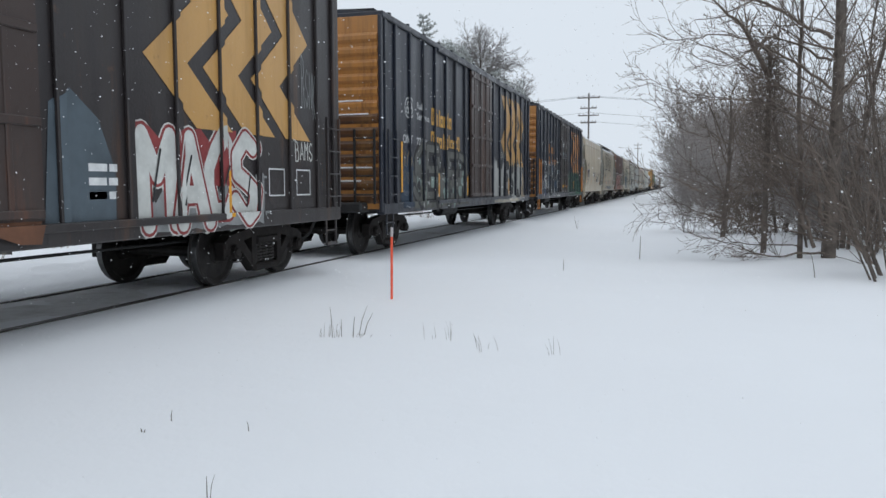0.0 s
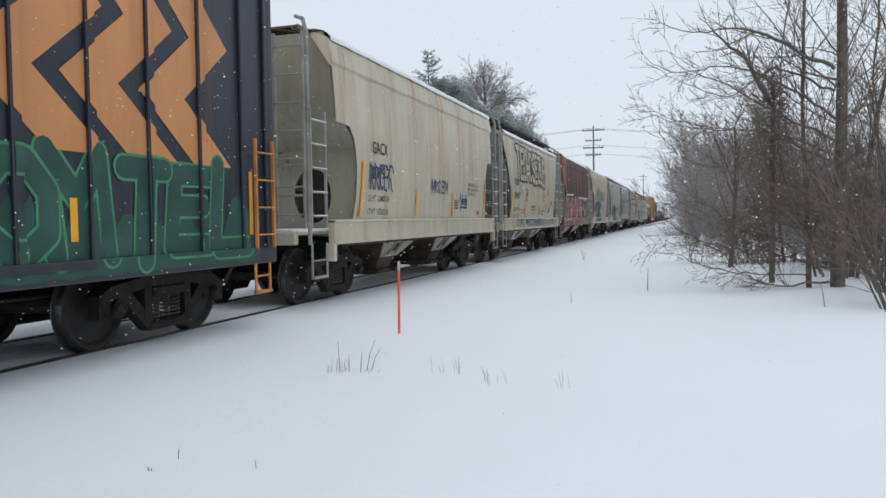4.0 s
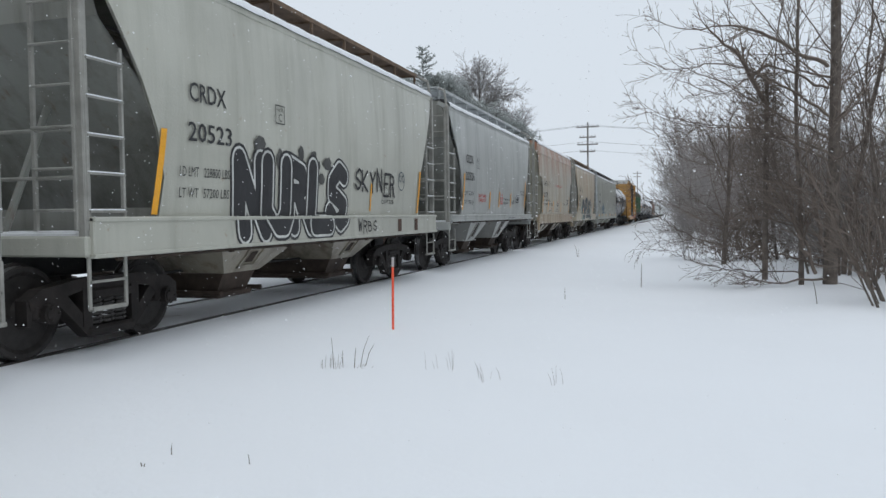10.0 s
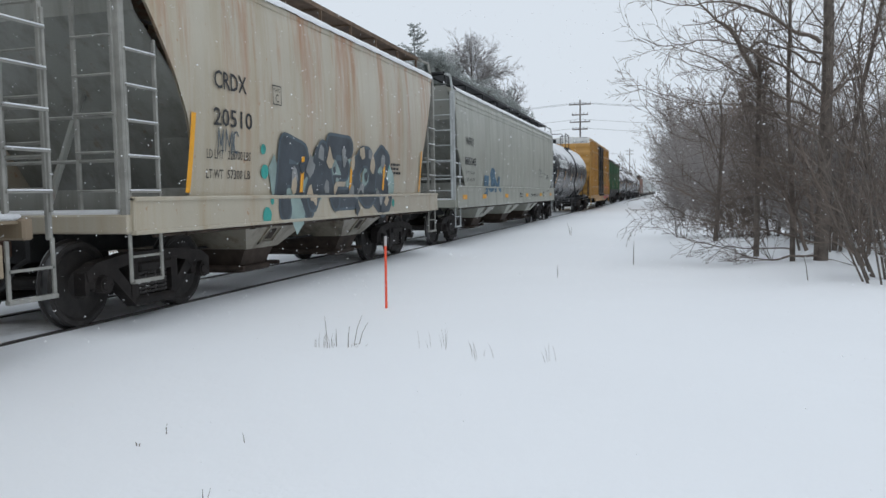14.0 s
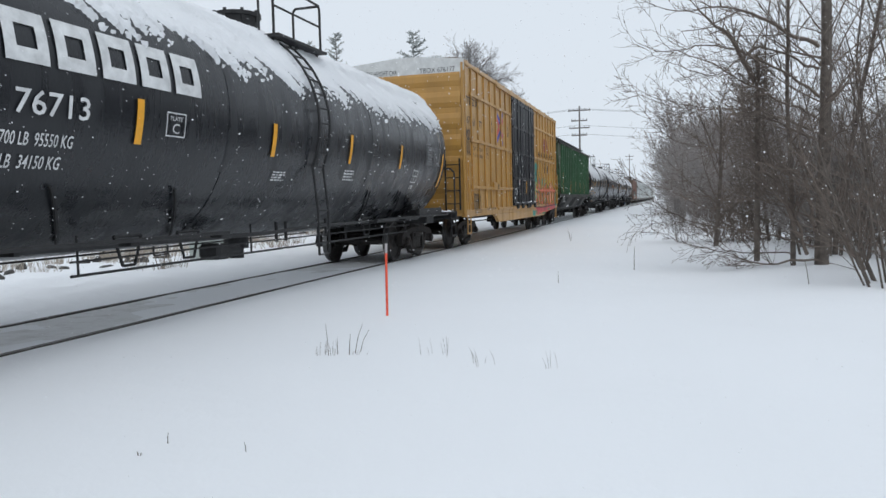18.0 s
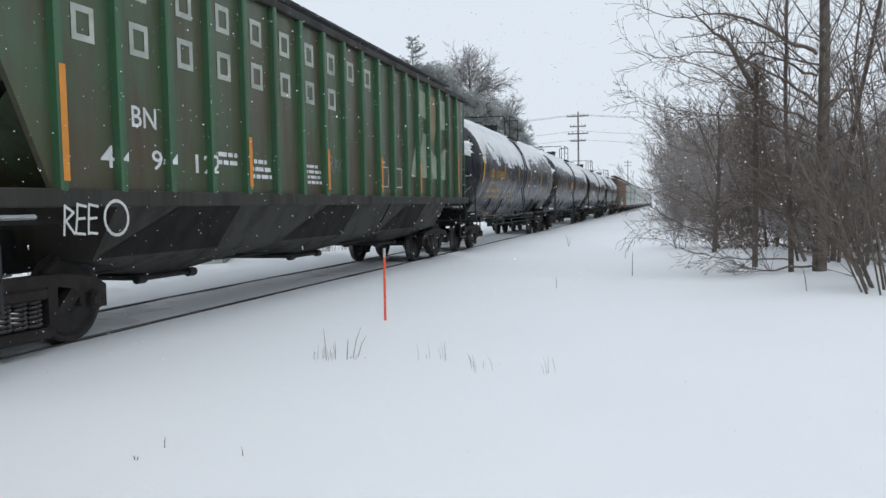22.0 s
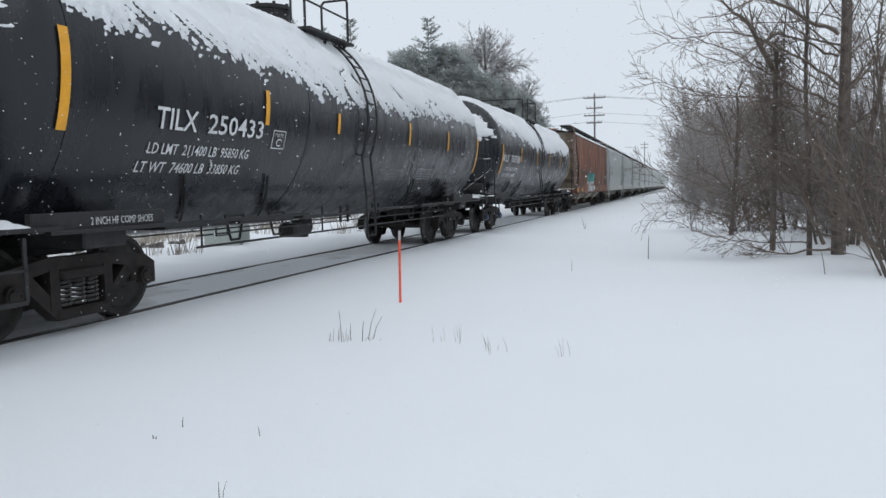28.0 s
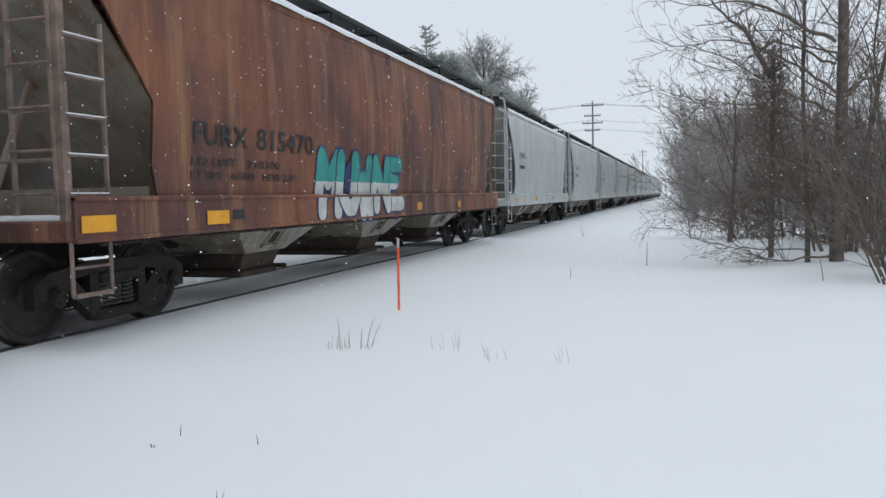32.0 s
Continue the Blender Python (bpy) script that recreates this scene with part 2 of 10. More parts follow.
# ---- mesh building ----
class Mesh:
    """Collects vertices and faces for one mesh."""

    def __init__(self):
        self.v, self.f = [], []

    def add(self, verts, faces):
        k = len(self.v)
        self.v += verts
        self.f += [tuple(i + k for i in f) for f in faces]

    def box(self, x0, x1, y0, y1, z0, z1, b=0.0):
        if b <= 0:
            self.add([(x, y, z) for x in (x0, x1) for y in (y0, y1) for z in (z0, z1)],
                     [(0, 1, 3, 2), (4, 6, 7, 5), (0, 4, 5, 1), (2, 3, 7, 6), (0, 2, 6, 4), (1, 5, 7, 3)])
            return
        lo, hi = (x0, y0, z0), (x1, y1, z1)
        b = min(b, *(abs(h - a) * 0.45 for a, h in zip(lo, hi)))
        vs = []
        for i in range(8):
            s = (i >> 2 & 1, i >> 1 & 1, i & 1)
            for ax in range(3):
                vs.append(tuple((hi[k] if s[k] else lo[k]) + (0 if k == ax else (-b if s[k] else b)) for k in range(3)))
        q = lambda i, ax: i * 3 + ax
        fs = []
        for ax, (p, r) in ((0, (2, 1)), (1, (4, 1)), (2, (4, 2))):
            bit = 4 >> ax
            for s in (0, bit):
                loop = [q(s, ax), q(s | p, ax), q(s | p | r, ax), q(s | r, ax)]
                fs.append(tuple(loop if (s == 0) == (ax != 1) else loop[::-1]))
            for s in range(8):
                if not s & bit:
                    a1, a2 = [k for k in range(3) if k != ax]
                    fs.append((q(s, a1), q(s | bit, a1), q(s | bit, a2), q(s, a2)))
        fs += [(q(i, 0), q(i, 1), q(i, 2)) for i in range(8)]
        self.add(vs, fs)

    def rod(self, p, q, r, n=6, r2=None, caps=True):
        p, q = Vector(p), Vector(q)
        w = (q - p)
        if w.length < 1e-6:
            return
        u = w.orthogonal().normalized()
        t = w.normalized().cross(u)
        r2 = r if r2 is None else r2
        vs = []
        for c, rad in ((p, r), (q, r2)):
            for i in range(n):
                a = 2 * math.pi * i / n
                vs.append(tuple(c + u * (math.cos(a) * rad) + t * (math.sin(a) * rad)))
        fs = [(i, (i + 1) % n, n + (i + 1) % n, n + i) for i in range(n)]
        if caps:
            fs += [tuple(range(n))[::-1], tuple(range(n, 2 * n))]
        self.add(vs, fs)

    def path(self, pts, r, n=6):
        for a, b in zip(pts, pts[1:]):
            self.rod(a, b, r, n)

    def prism(self, poly, y0, y1):
        """A polygon in x, z pushed from y0 to y1."""
        n = len(poly)
        self.add([(x, y0, z) for x, z in poly] + [(x, y1, z) for x, z in poly],
                 [tuple(range(n)), tuple(range(n, 2 * n))[::-1]] + [(i, i + n, (i + 1) % n + n, (i + 1) % n) for i in range(n)])

    def prism_x(self, poly, x0, x1):
        """A polygon in y, z pushed from x0 to x1."""
        n = len(poly)
        self.add([(x0, y, z) for y, z in poly] + [(x1, y, z) for y, z in poly],
                 [tuple(range(n)), tuple(range(n, 2 * n))[::-1]] + [(i, i + n, (i + 1) % n + n, (i + 1) % n) for i in range(n)])

    def lathe_y(self, prof, n=28, cx=0.0, cz=0.0, close=True):
        """A profile of (radius, y) turned about an axis along y."""
        k = len(prof)
        vs = [(cx + r * math.cos(2 * math.pi * i / n), y, cz + r * math.sin(2 * math.pi * i / n)) for i in range(n) for r, y in prof]
        fs = []
        for i in range(n):
            j = (i + 1) % n
            for a in range(k if close else k - 1):
                b = (a + 1) % k
                fs.append((i * k + a, j * k + a, j * k + b, i * k + b))
        self.add(vs, fs)

    def grid(self, rows):
        """Rows of points joined into a sheet."""
        m = len(rows[0])
        self.add([tuple(p) for r in rows for p in r],
                 [(i * m + j, i * m + j + 1, (i + 1) * m + j + 1, (i + 1) * m + j) for i in range(len(rows) - 1) for j in range(m - 1)])

    def mesh(self, name, mat, smooth=False):
        me = bpy.data.meshes.new(name)
        me.from_pydata(self.v, [], self.f)
        me.materials.append(mat)
        if smooth:
            me.polygons.foreach_set("use_smooth", [True] * len(me.polygons))
        bm = bmesh.new()
        bm.from_mesh(me)
        bmesh.ops.recalc_face_normals(bm, faces=bm.faces)
        bm.to_mesh(me)
        bm.free()
        return me


def part(name, m, mat, parent, label="", smooth=False):
    ob = new(name, m if isinstance(m, bpy.types.Mesh) else m.mesh(name, mat, smooth))
    ob.parent = parent
    if label:
        ob["label"] = label
    return ob


def thing(name, label, category, group="", kind=""):
    return tagged(new(name), label, category, group, kind)


# ---- ground, track ----
TRACK_X = -6.84
NEAR_RAIL, FAR_RAIL = TRACK_X + 0.752, TRACK_X - 0.752


def ground_height(x, y):
    z = -0.075 + 0.062 * max(0.0, 1 - max(0.0, x - (TRACK_X + 0.80)) / 0.9 if x > TRACK_X else 1 - max(0.0, (TRACK_X - 0.80) - x) / 0.5)
    z += 0.035 * noise.noise((x * 0.35, y * 0.35, 0)) * min(1, abs(x + 5.6) / 1.5)
    z += 0.012 * noise.noise((x * 1.7, y * 1.7, 4)) * min(1, abs(x + 5.6) / 1.5)
    if x < FAR_RAIL - 0.15:
        d = FAR_RAIL - 0.15 - x
        z += 0.10 * min(1, d / 1.2) + 0.10 * noise.noise((x * 0.8, y * 0.8, 9)) * min(1, max(0, d - 1.2) / 1.5)
    if x > 1.0 and 8 < y < 40:
        z += 0.10 * min(1, (x - 1.0) / 2) * max(0, 1 - abs(y - 16) / 10)
    return z


def axis(stops):
    out = []
    for (a, b, s) in stops:
        k = max(1, round((b - a) / s))
        out += [a + (b - a) * i / k for i in range(k)]
    return out + [stops[-1][1]]


gx = axis([(-900, -120, 130), (-120, -24, 8), (-24, -9, 0.5), (-9, -5, 0.2), (-5, 8, 0.35), (8, 40, 4), (40, 900, 120)])
gy = axis([(-60, -4, 4), (-4, 30, 0.35), (30, 80, 1.5), (80, 300, 12), (300, 2500, 220)])
g = Mesh()
g.grid([[(x, y, ground_height(x, y)) for x in gx] for y in gy])
ground = tagged(new("ground", g.mesh("ground", SNOW, True)), "smooth fresh snow field beside the railway line", "snow", kind="structure")

bed = Mesh()
bx = [NEAR_RAIL - 0.06 - i * (1.38 / 8) for i in range(9)]
by = axis([(-20, 40, 0.3), (40, 120, 2), (120, 900, 30)])
bed.grid([[(x, y, -0.021 + 0.010 * noise.noise((x * 2.2, y * 1.1, 2))) for x in bx] for y in by])
tagged(new("track_bed", bed.mesh("track_bed", BED, True)), "grey wind-packed dirty snow between the rails", "track bed", kind="structure")

bank = Mesh()
bx = [FAR_RAIL - 0.05 - i * 0.16 for i in range(26)]
by = axis([(-10, 40, 0.18), (40, 120, 2)])
bank.grid([[(x, y, ground_height(x, y) + 0.012 + (0.09 * max(0, noise.noise((x * 1.9, y * 1.9, 7)) + 0.1) if x < FAR_RAIL - 1.2 else 0.0) - (0.14 if i == len(bx) - 1 else 0)) for i, x in enumerate(bx)] for y in by])
tagged(new("snow_bank", bank.mesh("snow_bank", BANK, True)), "lumpy ploughed snow bank with grit beyond the track", "snow bank", kind="structure")

for name, rx in (("rail_near", NEAR_RAIL), ("rail_far", FAR_RAIL)):
    r = Mesh()
    prof = [(-0.036, 0.0), (0.036, 0.0), (0.036, -0.035), (0.012, -0.05), (0.012, -0.12), (0.07, -0.14), (-0.07, -0.14), (-0.012, -0.12), (-0.012, -0.05), (-0.036, -0.035)]
    n = len(prof)
    rail_y = [-20 + 12 * i for i in range(60)]
    for a in rail_y:
        k = len(r.v)
        r.v += [(rx + px, yy, pz) for yy in (a, a + 11.985) for px, pz in prof]
        r.f += [tuple(k + i for i in range(n)), tuple(k + n + i for i in range(n))[::-1]]
        r.f += [(k + i, k + (i + 1) % n, k + n + (i + 1) % n, k + n + i) for i in range(n)]
    tagged(new(name, r.mesh(name, RAIL)), "dark steel rail half buried in snow", "rail", "rails of the track", "structure")


# ---- writing and painted marks ----
TEXTS = {}


def text_shape(body, fat=0.0):
    """Flat letters of the built-in font: vertices and faces, with their width; capitals are about 0.7 high."""
    key = (body, fat)
    if key not in TEXTS:
        cu = bpy.data.curves.new("letters", "FONT")
        cu.body, cu.resolution_u, cu.offset, cu.fill_mode, cu.dimensions = body, 2, fat, "FRONT", "2D"
        ob = bpy.data.objects.new("letters", cu)
        me = bpy.data.meshes.new_from_object(ob)
        vs = [(v.co.x, v.co.y) for v in me.vertices]
        fs = [tuple(p.vertices) for p in me.polygons]
        bpy.data.objects.remove(ob)
        bpy.data.curves.remove(cu)
        bpy.data.meshes.remove(me)
        x0, x1 = min(v[0] for v in vs), max(v[0] for v in vs)
        y0, y1 = min(v[1] for v in vs), max(v[1] for v in vs)
        TEXTS[key] = ([((x - x0) / (x1 - x0), (y - y0) / (y1 - y0)) for x, y in vs], fs)
    return TEXTS[key]


def cut(poly, axis_no, at):
    """Splits a convex polygon along one line."""
    low, high = [], []
    for p, q in zip(poly, poly[1:] + poly[:1]):
        (low if p[axis_no] <= at else high).append(p)
        if (p[axis_no] - at) * (q[axis_no] - at) < 0:
            k = (at - p[axis_no]) / (q[axis_no] - p[axis_no])
            c = (p[0] + (q[0] - p[0]) * k, p[1] + (q[1] - p[1]) * k)
            low.append(c)
            high.append(c)
    return [p for p in (low, high) if len(p) > 2]


class Side:
    """The painted face of a car, towards -y: how far out it lies at x, z; edges are lines where it steps or bends."""

    def __init__(self, out, xcuts=(), zstep=0.0, zcuts=()):
        self.out, self.xcuts, self.zstep, self.zcuts, self.dx = out, tuple(xcuts), zstep, tuple(zcuts), 0.0
        self.count = 0

    def lay(self, m, poly, proud=0.006):
        self.count += 1
        proud += 0.00011 * (self.count % 13)
        poly = [(x + self.dx, z) for x, z in poly]
        polys = [list(poly)]
        zs = list(self.zcuts)
        if self.zstep:
            z0, z1 = min(p[1] for p in poly), max(p[1] for p in poly)
            zs += [k * self.zstep for k in range(math.ceil(z0 / self.zstep), math.floor(z1 / self.zstep) + 1)]
        for ax, cuts in ((0, self.xcuts), (1, zs)):
            lo, hi = min(p[ax] for p in poly), max(p[ax] for p in poly)
            for c in cuts:
                if lo < c < hi:
                    polys = [r for p in polys for r in (cut(p, ax, c) if min(q[ax] for q in p) < c < max(q[ax] for q in p) else [p])]
        for p in polys:
            mx = sum(q[0] for q in p) / len(p)
            mz = sum(q[1] for q in p) / len(p)
            eps = 1e-4
            m.add([(x, -self.out(mx, z + (eps if z < mz else -eps)) - proud, z) for x, z in p], [tuple(range(len(p)))])

    def text(self, m, body, x0, x1, z0, z1, fat=0.0, slant=0.0, proud=0.006):
        vs, fs = text_shape(body, fat)
        for f in fs:
            self.lay(m, [(x0 + (x1 - x0) * vs[i][0] + slant * (vs[i][1] - 0.5), z0 + (z1 - z0) * vs[i][1]) for i in f], proud)

    def rect(self, m, x0, x1, z0, z1, proud=0.006):
        self.lay(m, [(x0, z0), (x1, z0), (x1, z1), (x0, z1)], proud)

    def outline(self, m, x0, x1, z0, z1, w, proud=0.006):
        for a in ((x0, x1, z0, z0 + w), (x0, x1, z1 - w, z1), (x0, x0 + w, z0 + w, z1 - w), (x1 - w, x1, z0 + w, z1 - w)):
            self.rect(m, *a, proud)

    def lines(self, m, x0, x1, z0, z1, rows, seed=1, proud=0.006):
        """Writing too small to read: rows of short bars."""
        rng = random.Random(seed)
        h = (z1 - z0) / rows
        for i in range(rows):
            x = x0
            end = x0 + (x1 - x0) * rng.uniform(0.75, 1)
            while x < end:
                w = rng.uniform(0.05, 0.16) * max(0.4, h / 0.06)
                self.rect(m, x, min(end, x + w), z1 - (i + 0.75) * h, z1 - (i + 0.2) * h, proud)
                x += w + 0.03

    def bars(self, m, body, x0, x1, z0, z1, proud=0.006, thick=0.075):
        """A company name as plain shapes, one for each letter: a frame for a wide one, a bar for a narrow one."""
        step = (x1 - x0) / sum(0.55 if c in "itlI" else 1.0 for c in body)
        x = x0
        for c in body:
            w = step * (0.55 if c in "itlI" else 1.0)
            top = z0 + (z1 - z0) * (1.0 if c.isupper() or c in "tldbi" else 0.7)
            if c in "itlI":
                self.rect(m, x + w * 0.25, x + w * 0.25 + thick, z0, top, proud)
            elif c != " ":
                self.outline(m, x, x + w - step * 0.16, z0, top, thick, proud)
            x += w

    def stroke(self, m, pts, w, proud=0.006):
        """A painted line of width w through points."""
        for (ax, az), (bx, bz) in zip(pts, pts[1:]):
            d = math.hypot(bx - ax, bz - az)
            if d > 1e-5:
                ux, uz = (bx - ax) / d, (bz - az) / d
                nx, nz = -uz * w / 2, ux * w / 2
                ax2, az2, bx2, bz2 = ax - ux * w * 0.3, az - uz * w * 0.3, bx + ux * w * 0.3, bz + uz * w * 0.3
                self.lay(m, [(ax2 - nx, az2 - nz), (bx2 - nx, bz2 - nz), (bx2 + nx, bz2 + nz), (ax2 + nx, az2 + nz)], proud)

    def ring(self, m, cx, cz, r, w, proud=0.006, squash=1.0, n=18):
        self.stroke(m, [(cx + r * squash * math.cos(2 * math.pi * i / n), cz + r * math.sin(2 * math.pi * i / n)) for i in range(n + 1)], w, proud)

    def blob(self, m, cx, cz, rx, rz, seed=0, rough=0.2, proud=0.006, n=14):
        rng = random.Random(seed)
        pts = [(cx + rx * math.cos(2 * math.pi * i / n) * rng.uniform(1 - rough, 1 + rough), cz + rz * math.sin(2 * math.pi * i / n) * rng.uniform(1 - rough, 1 + rough)) for i in range(n)]
        for i in range(n):
            self.lay(m, [(cx, cz), pts[i], pts[(i + 1) % n]], proud)

    def scribble(self, m, x0, x1, z0, z1, w, seed, letters=6, proud=0.008):
        """A quick spray tag: looping unreadable strokes."""
        rng = random.Random(seed)
        step = (x1 - x0) / letters
        h = z1 - z0
        for i in range(letters):
            a, wd = x0 + i * step, step * rng.uniform(0.6, 0.9)
            lean = wd * rng.uniform(-0.1, 0.3)
            up = [(a + rng.uniform(-0.1, 0.1) * wd, z0 + h * rng.uniform(0, 0.12)), (a + lean * 0.6, z0 + h * 0.55), (a + lean, z1 - h * rng.uniform(0, 0.12))]
            self.stroke(m, up, w, proud)
            k = rng.randrange(5)
            if k == 0:
                self.stroke(m, [(a + lean, z1 - h * 0.1), (a + wd, z0 + h * 0.7), (a + wd * 0.2, z0 + h * 0.45), (a + wd, z0 + h * 0.05)], w, proud)
            elif k == 1:
                self.stroke(m, [(a + wd * (0.55 + 0.45 * math.cos(t)) + lean * 0.5, z0 + h * (0.5 + 0.45 * math.sin(t))) for t in [0.7 + 0.52 * j for j in range(10)]], w, proud)
            elif k == 2:
                self.stroke(m, [(a + lean, z1), (a + wd * 0.5 + lean, z0 + h * 0.3), (a + wd + lean, z1 - h * 0.05), (a + wd, z0)], w, proud)
            elif k == 3:
                self.stroke(m, [(a + lean, z1 - h * 0.05), (a + wd + lean, z1 - h * 0.12)], w, proud)
                self.stroke(m, [(a + lean * 0.5, z0 + h * 0.5), (a + wd * 0.8 + lean, z0 + h * 0.52)], w, proud)
                self.stroke(m, [(a, z0 + h * 0.06), (a + wd, z0 + h * 0.02)], w, proud)
            else:
                self.stroke(m, [(a + lean + wd * 0.5 * (1 - math.cos(t)), z0 + h * (0.72 + 0.24 * math.sin(t))) for t in [0.4 * j for j in range(9)]], w, proud)
                self.stroke(m, [(a + wd * 0.4, z0 + h * 0.5), (a + wd, z0)], w, proud)


GLYPHS = {"A": "00 49 90;23 73", "B": "00 09 68 76 55 05;55 84 82 60 00", "C": "87 59 27 05 03 20 60 82", "D": "00 09 58 85 82 50 00", "E": "80 00 09 89;05 65",
          "F": "00 09 89;05 65", "G": "87 59 18 04 11 50 82 84 54", "H": "00 09;80 89;04 84", "J": "89 82 50 11", "K": "00 09;89 04 80", "L": "09 00 80", "M": "00 09 45 89 80",
          "N": "00 09 80 89", "O": "40 12 06 39 69 96 92 60 40", "R": "00 09 68 76 55 05;45 80", "S": "88 59 17 15 54 83 71 40 02", "T": "40 49;09 89",
          "U": "09 02 30 60 82 89", "V": "09 40 89", "W": "09 20 46 60 89", "Y": "09 45 89;45 40", "Z": "09 89 00 80",
          "e": "14 64 66 48 27 04 11 40 71", "r": "00 06;04 37 67", "s": "66 37 15 53 61 30 01", "*": "05 85;27 62;22 67;49 41"}


def glyph_lines(body, x0, x1, z0, z1, seed=1, sway=0.05, slope=0.0, gap=0.18):
    """The strokes of each letter of a hand-sprayed word, each letter tilted and sized a little differently."""
    rng = random.Random(seed)
    step = (x1 - x0) / len(body)
    out = []
    for i, ch in enumerate(body):
        a, wide = x0 + (i + gap * 0.5) * step, step * (1 - gap) / 0.9
        lo, hi = z0 + slope * i + rng.uniform(-sway, sway), z1 + slope * i + rng.uniform(-sway, sway)
        lean = step * rng.uniform(-0.14, 0.14)
        out.append([[(a + wide * int(p[0]) / 10 + lean * int(p[1]) / 9, lo + (hi - lo) * int(p[1]) / 9) for p in line.split()] for line in GLYPHS[ch].split(";")])
    return out


def sprayed(side, m, lines, w, proud, above=None):
    """Strokes of width w with round ends; above keeps only what lies higher than that."""
    n = 12
    for pts in lines:
        polys = []
        for (ax, az), (bx, bz) in zip(pts, pts[1:]):
            d = math.hypot(bx - ax, bz - az) or 1.0
            nx, nz = -(bz - az) / d * w / 2, (bx - ax) / d * w / 2
            polys.append([(ax - nx, az - nz), (bx - nx, bz - nz), (bx + nx, bz + nz), (ax + nx, az + nz)])
        polys += [[(x + w / 2 * math.cos(2 * math.pi * k / n), z + w / 2 * math.sin(2 * math.pi * k / n)) for k in range(n)] for x, z in pts]
        for p in polys:
            if above is None:
                side.lay(m, p, proud)
            elif max(q[1] for q in p) > above:
                for q in cut(p, 1, above) if min(q[1] for q in p) < above else [p]:
                    if sum(c[1] for c in q) / len(q) > above:
                        side.lay(m, q, proud)


def bubble_text(side, parent, body, x0, x1, z0, z1, fill, line, weight=0.2, edge=0.05, seed=1, sway=0.05, slope=0.0, gap=0.18, rim=None, rim_edge=0.05, core=None, core_weight=0.1):
    """A graffiti word: every letter is a thick round stroke with an outline, lapping over its neighbours."""
    for i, lines in enumerate(glyph_lines(body, x0, x1, z0, z1, seed, sway, slope, gap)):
        base = 0.005 + 0.0050 * (i % 2)
        o = Mesh()
        sprayed(side, o, lines, weight + 2 * edge, base)
        letter = part("graffiti_letter", o, line, parent)
        if rim is not None:
            g = Mesh()
            sprayed(side, g, lines, weight + 2 * edge + 2 * rim_edge, base - 0.0016)
            part("letter_rim", g, rim, letter)
        f = Mesh()
        sprayed(side, f, lines, weight, base + 0.0016)
        part("letter_fill", f, fill, letter)
        if core is not None:
            c = Mesh()
            sprayed(side, c, lines, core_weight, base + 0.0032)
            part("letter_core", c, core, letter)


def hand_tag(side, parent, body, x0, x1, z0, z1, w, mat, seed=1, sway=0.03, slope=0.0, gap=0.25):
    """A quick one-line spray tag, a part for each letter."""
    for lines in glyph_lines(body, x0, x1, z0, z1, seed, sway, slope, gap):
        m = Mesh()
        sprayed(side, m, lines, w, 0.0075)
        part("tag_letter", m, mat, parent)


def chips(side, parent, x0, x1, z0, z1, layers, seed):
    """A piece made of overlapping angular patches of several colours: material, count, size, height above the side."""
    rng = random.Random(seed)
    for mat, count, size, proud in layers:
        for i in range(count):
            m = Mesh()
            x = x0 + (x1 - x0) * (i + rng.uniform(0.1, 0.9)) / count
            side.blob(m, x, rng.uniform(z0 + size * 0.5, z1 - size * 0.5), size * rng.uniform(0.6, 1.1), size * rng.uniform(0.7, 1.4), rng.randrange(9999), 0.4, proud + 0.0017 * (i % 3), 7)
            part("graffiti_patch", m, mat, parent)


def ragged_patch(side, parent, x0, x1, z0, z1, mat, seed, ragged=0.2, proud=0.004, name="graffiti_background", label=""):
    """A rolled or sprayed patch of paint with an uneven top and sides."""
    rng = random.Random(seed)
    m = Mesh()
    n = max(4, int((x1 - x0) / 0.12))
    tops = [z1 - (z1 - z0) * ragged * (0.5 + 0.5 * math.sin(i * 0.9 + seed) * rng.random() + 0.5 * rng.random()) for i in range(n + 1)]
    lows = [z0 + 0.04 * rng.random() for i in range(n + 1)]
    for i in range(n):
        a, b = x0 + (x1 - x0) * i / n, x0 + (x1 - x0) * (i + 1) / n
        side.lay(m, [(a, lows[i]), (b, lows[i + 1]), (b, tops[i + 1]), (a, tops[i])], proud)
    return part(name, m, mat, parent, label)


# ---- shared running gear ----
WHEEL_R = 0.457


def wheel_profile(s):
    return [(0.08, s * 0.66), (0.08, s * 0.84), (0.13, s * 0.84), (0.16, s * 0.79), (0.36, s * 0.775), (0.40, s * 0.815), (0.44, s * 0.815), (WHEEL_R, s * 0.80), (WHEEL_R, s * 0.715), (0.487, s * 0.70), (0.487, s * 0.685), (0.40, s * 0.68), (0.36, s * 0.735), (0.15, s * 0.735), (0.13, s * 0.66)]


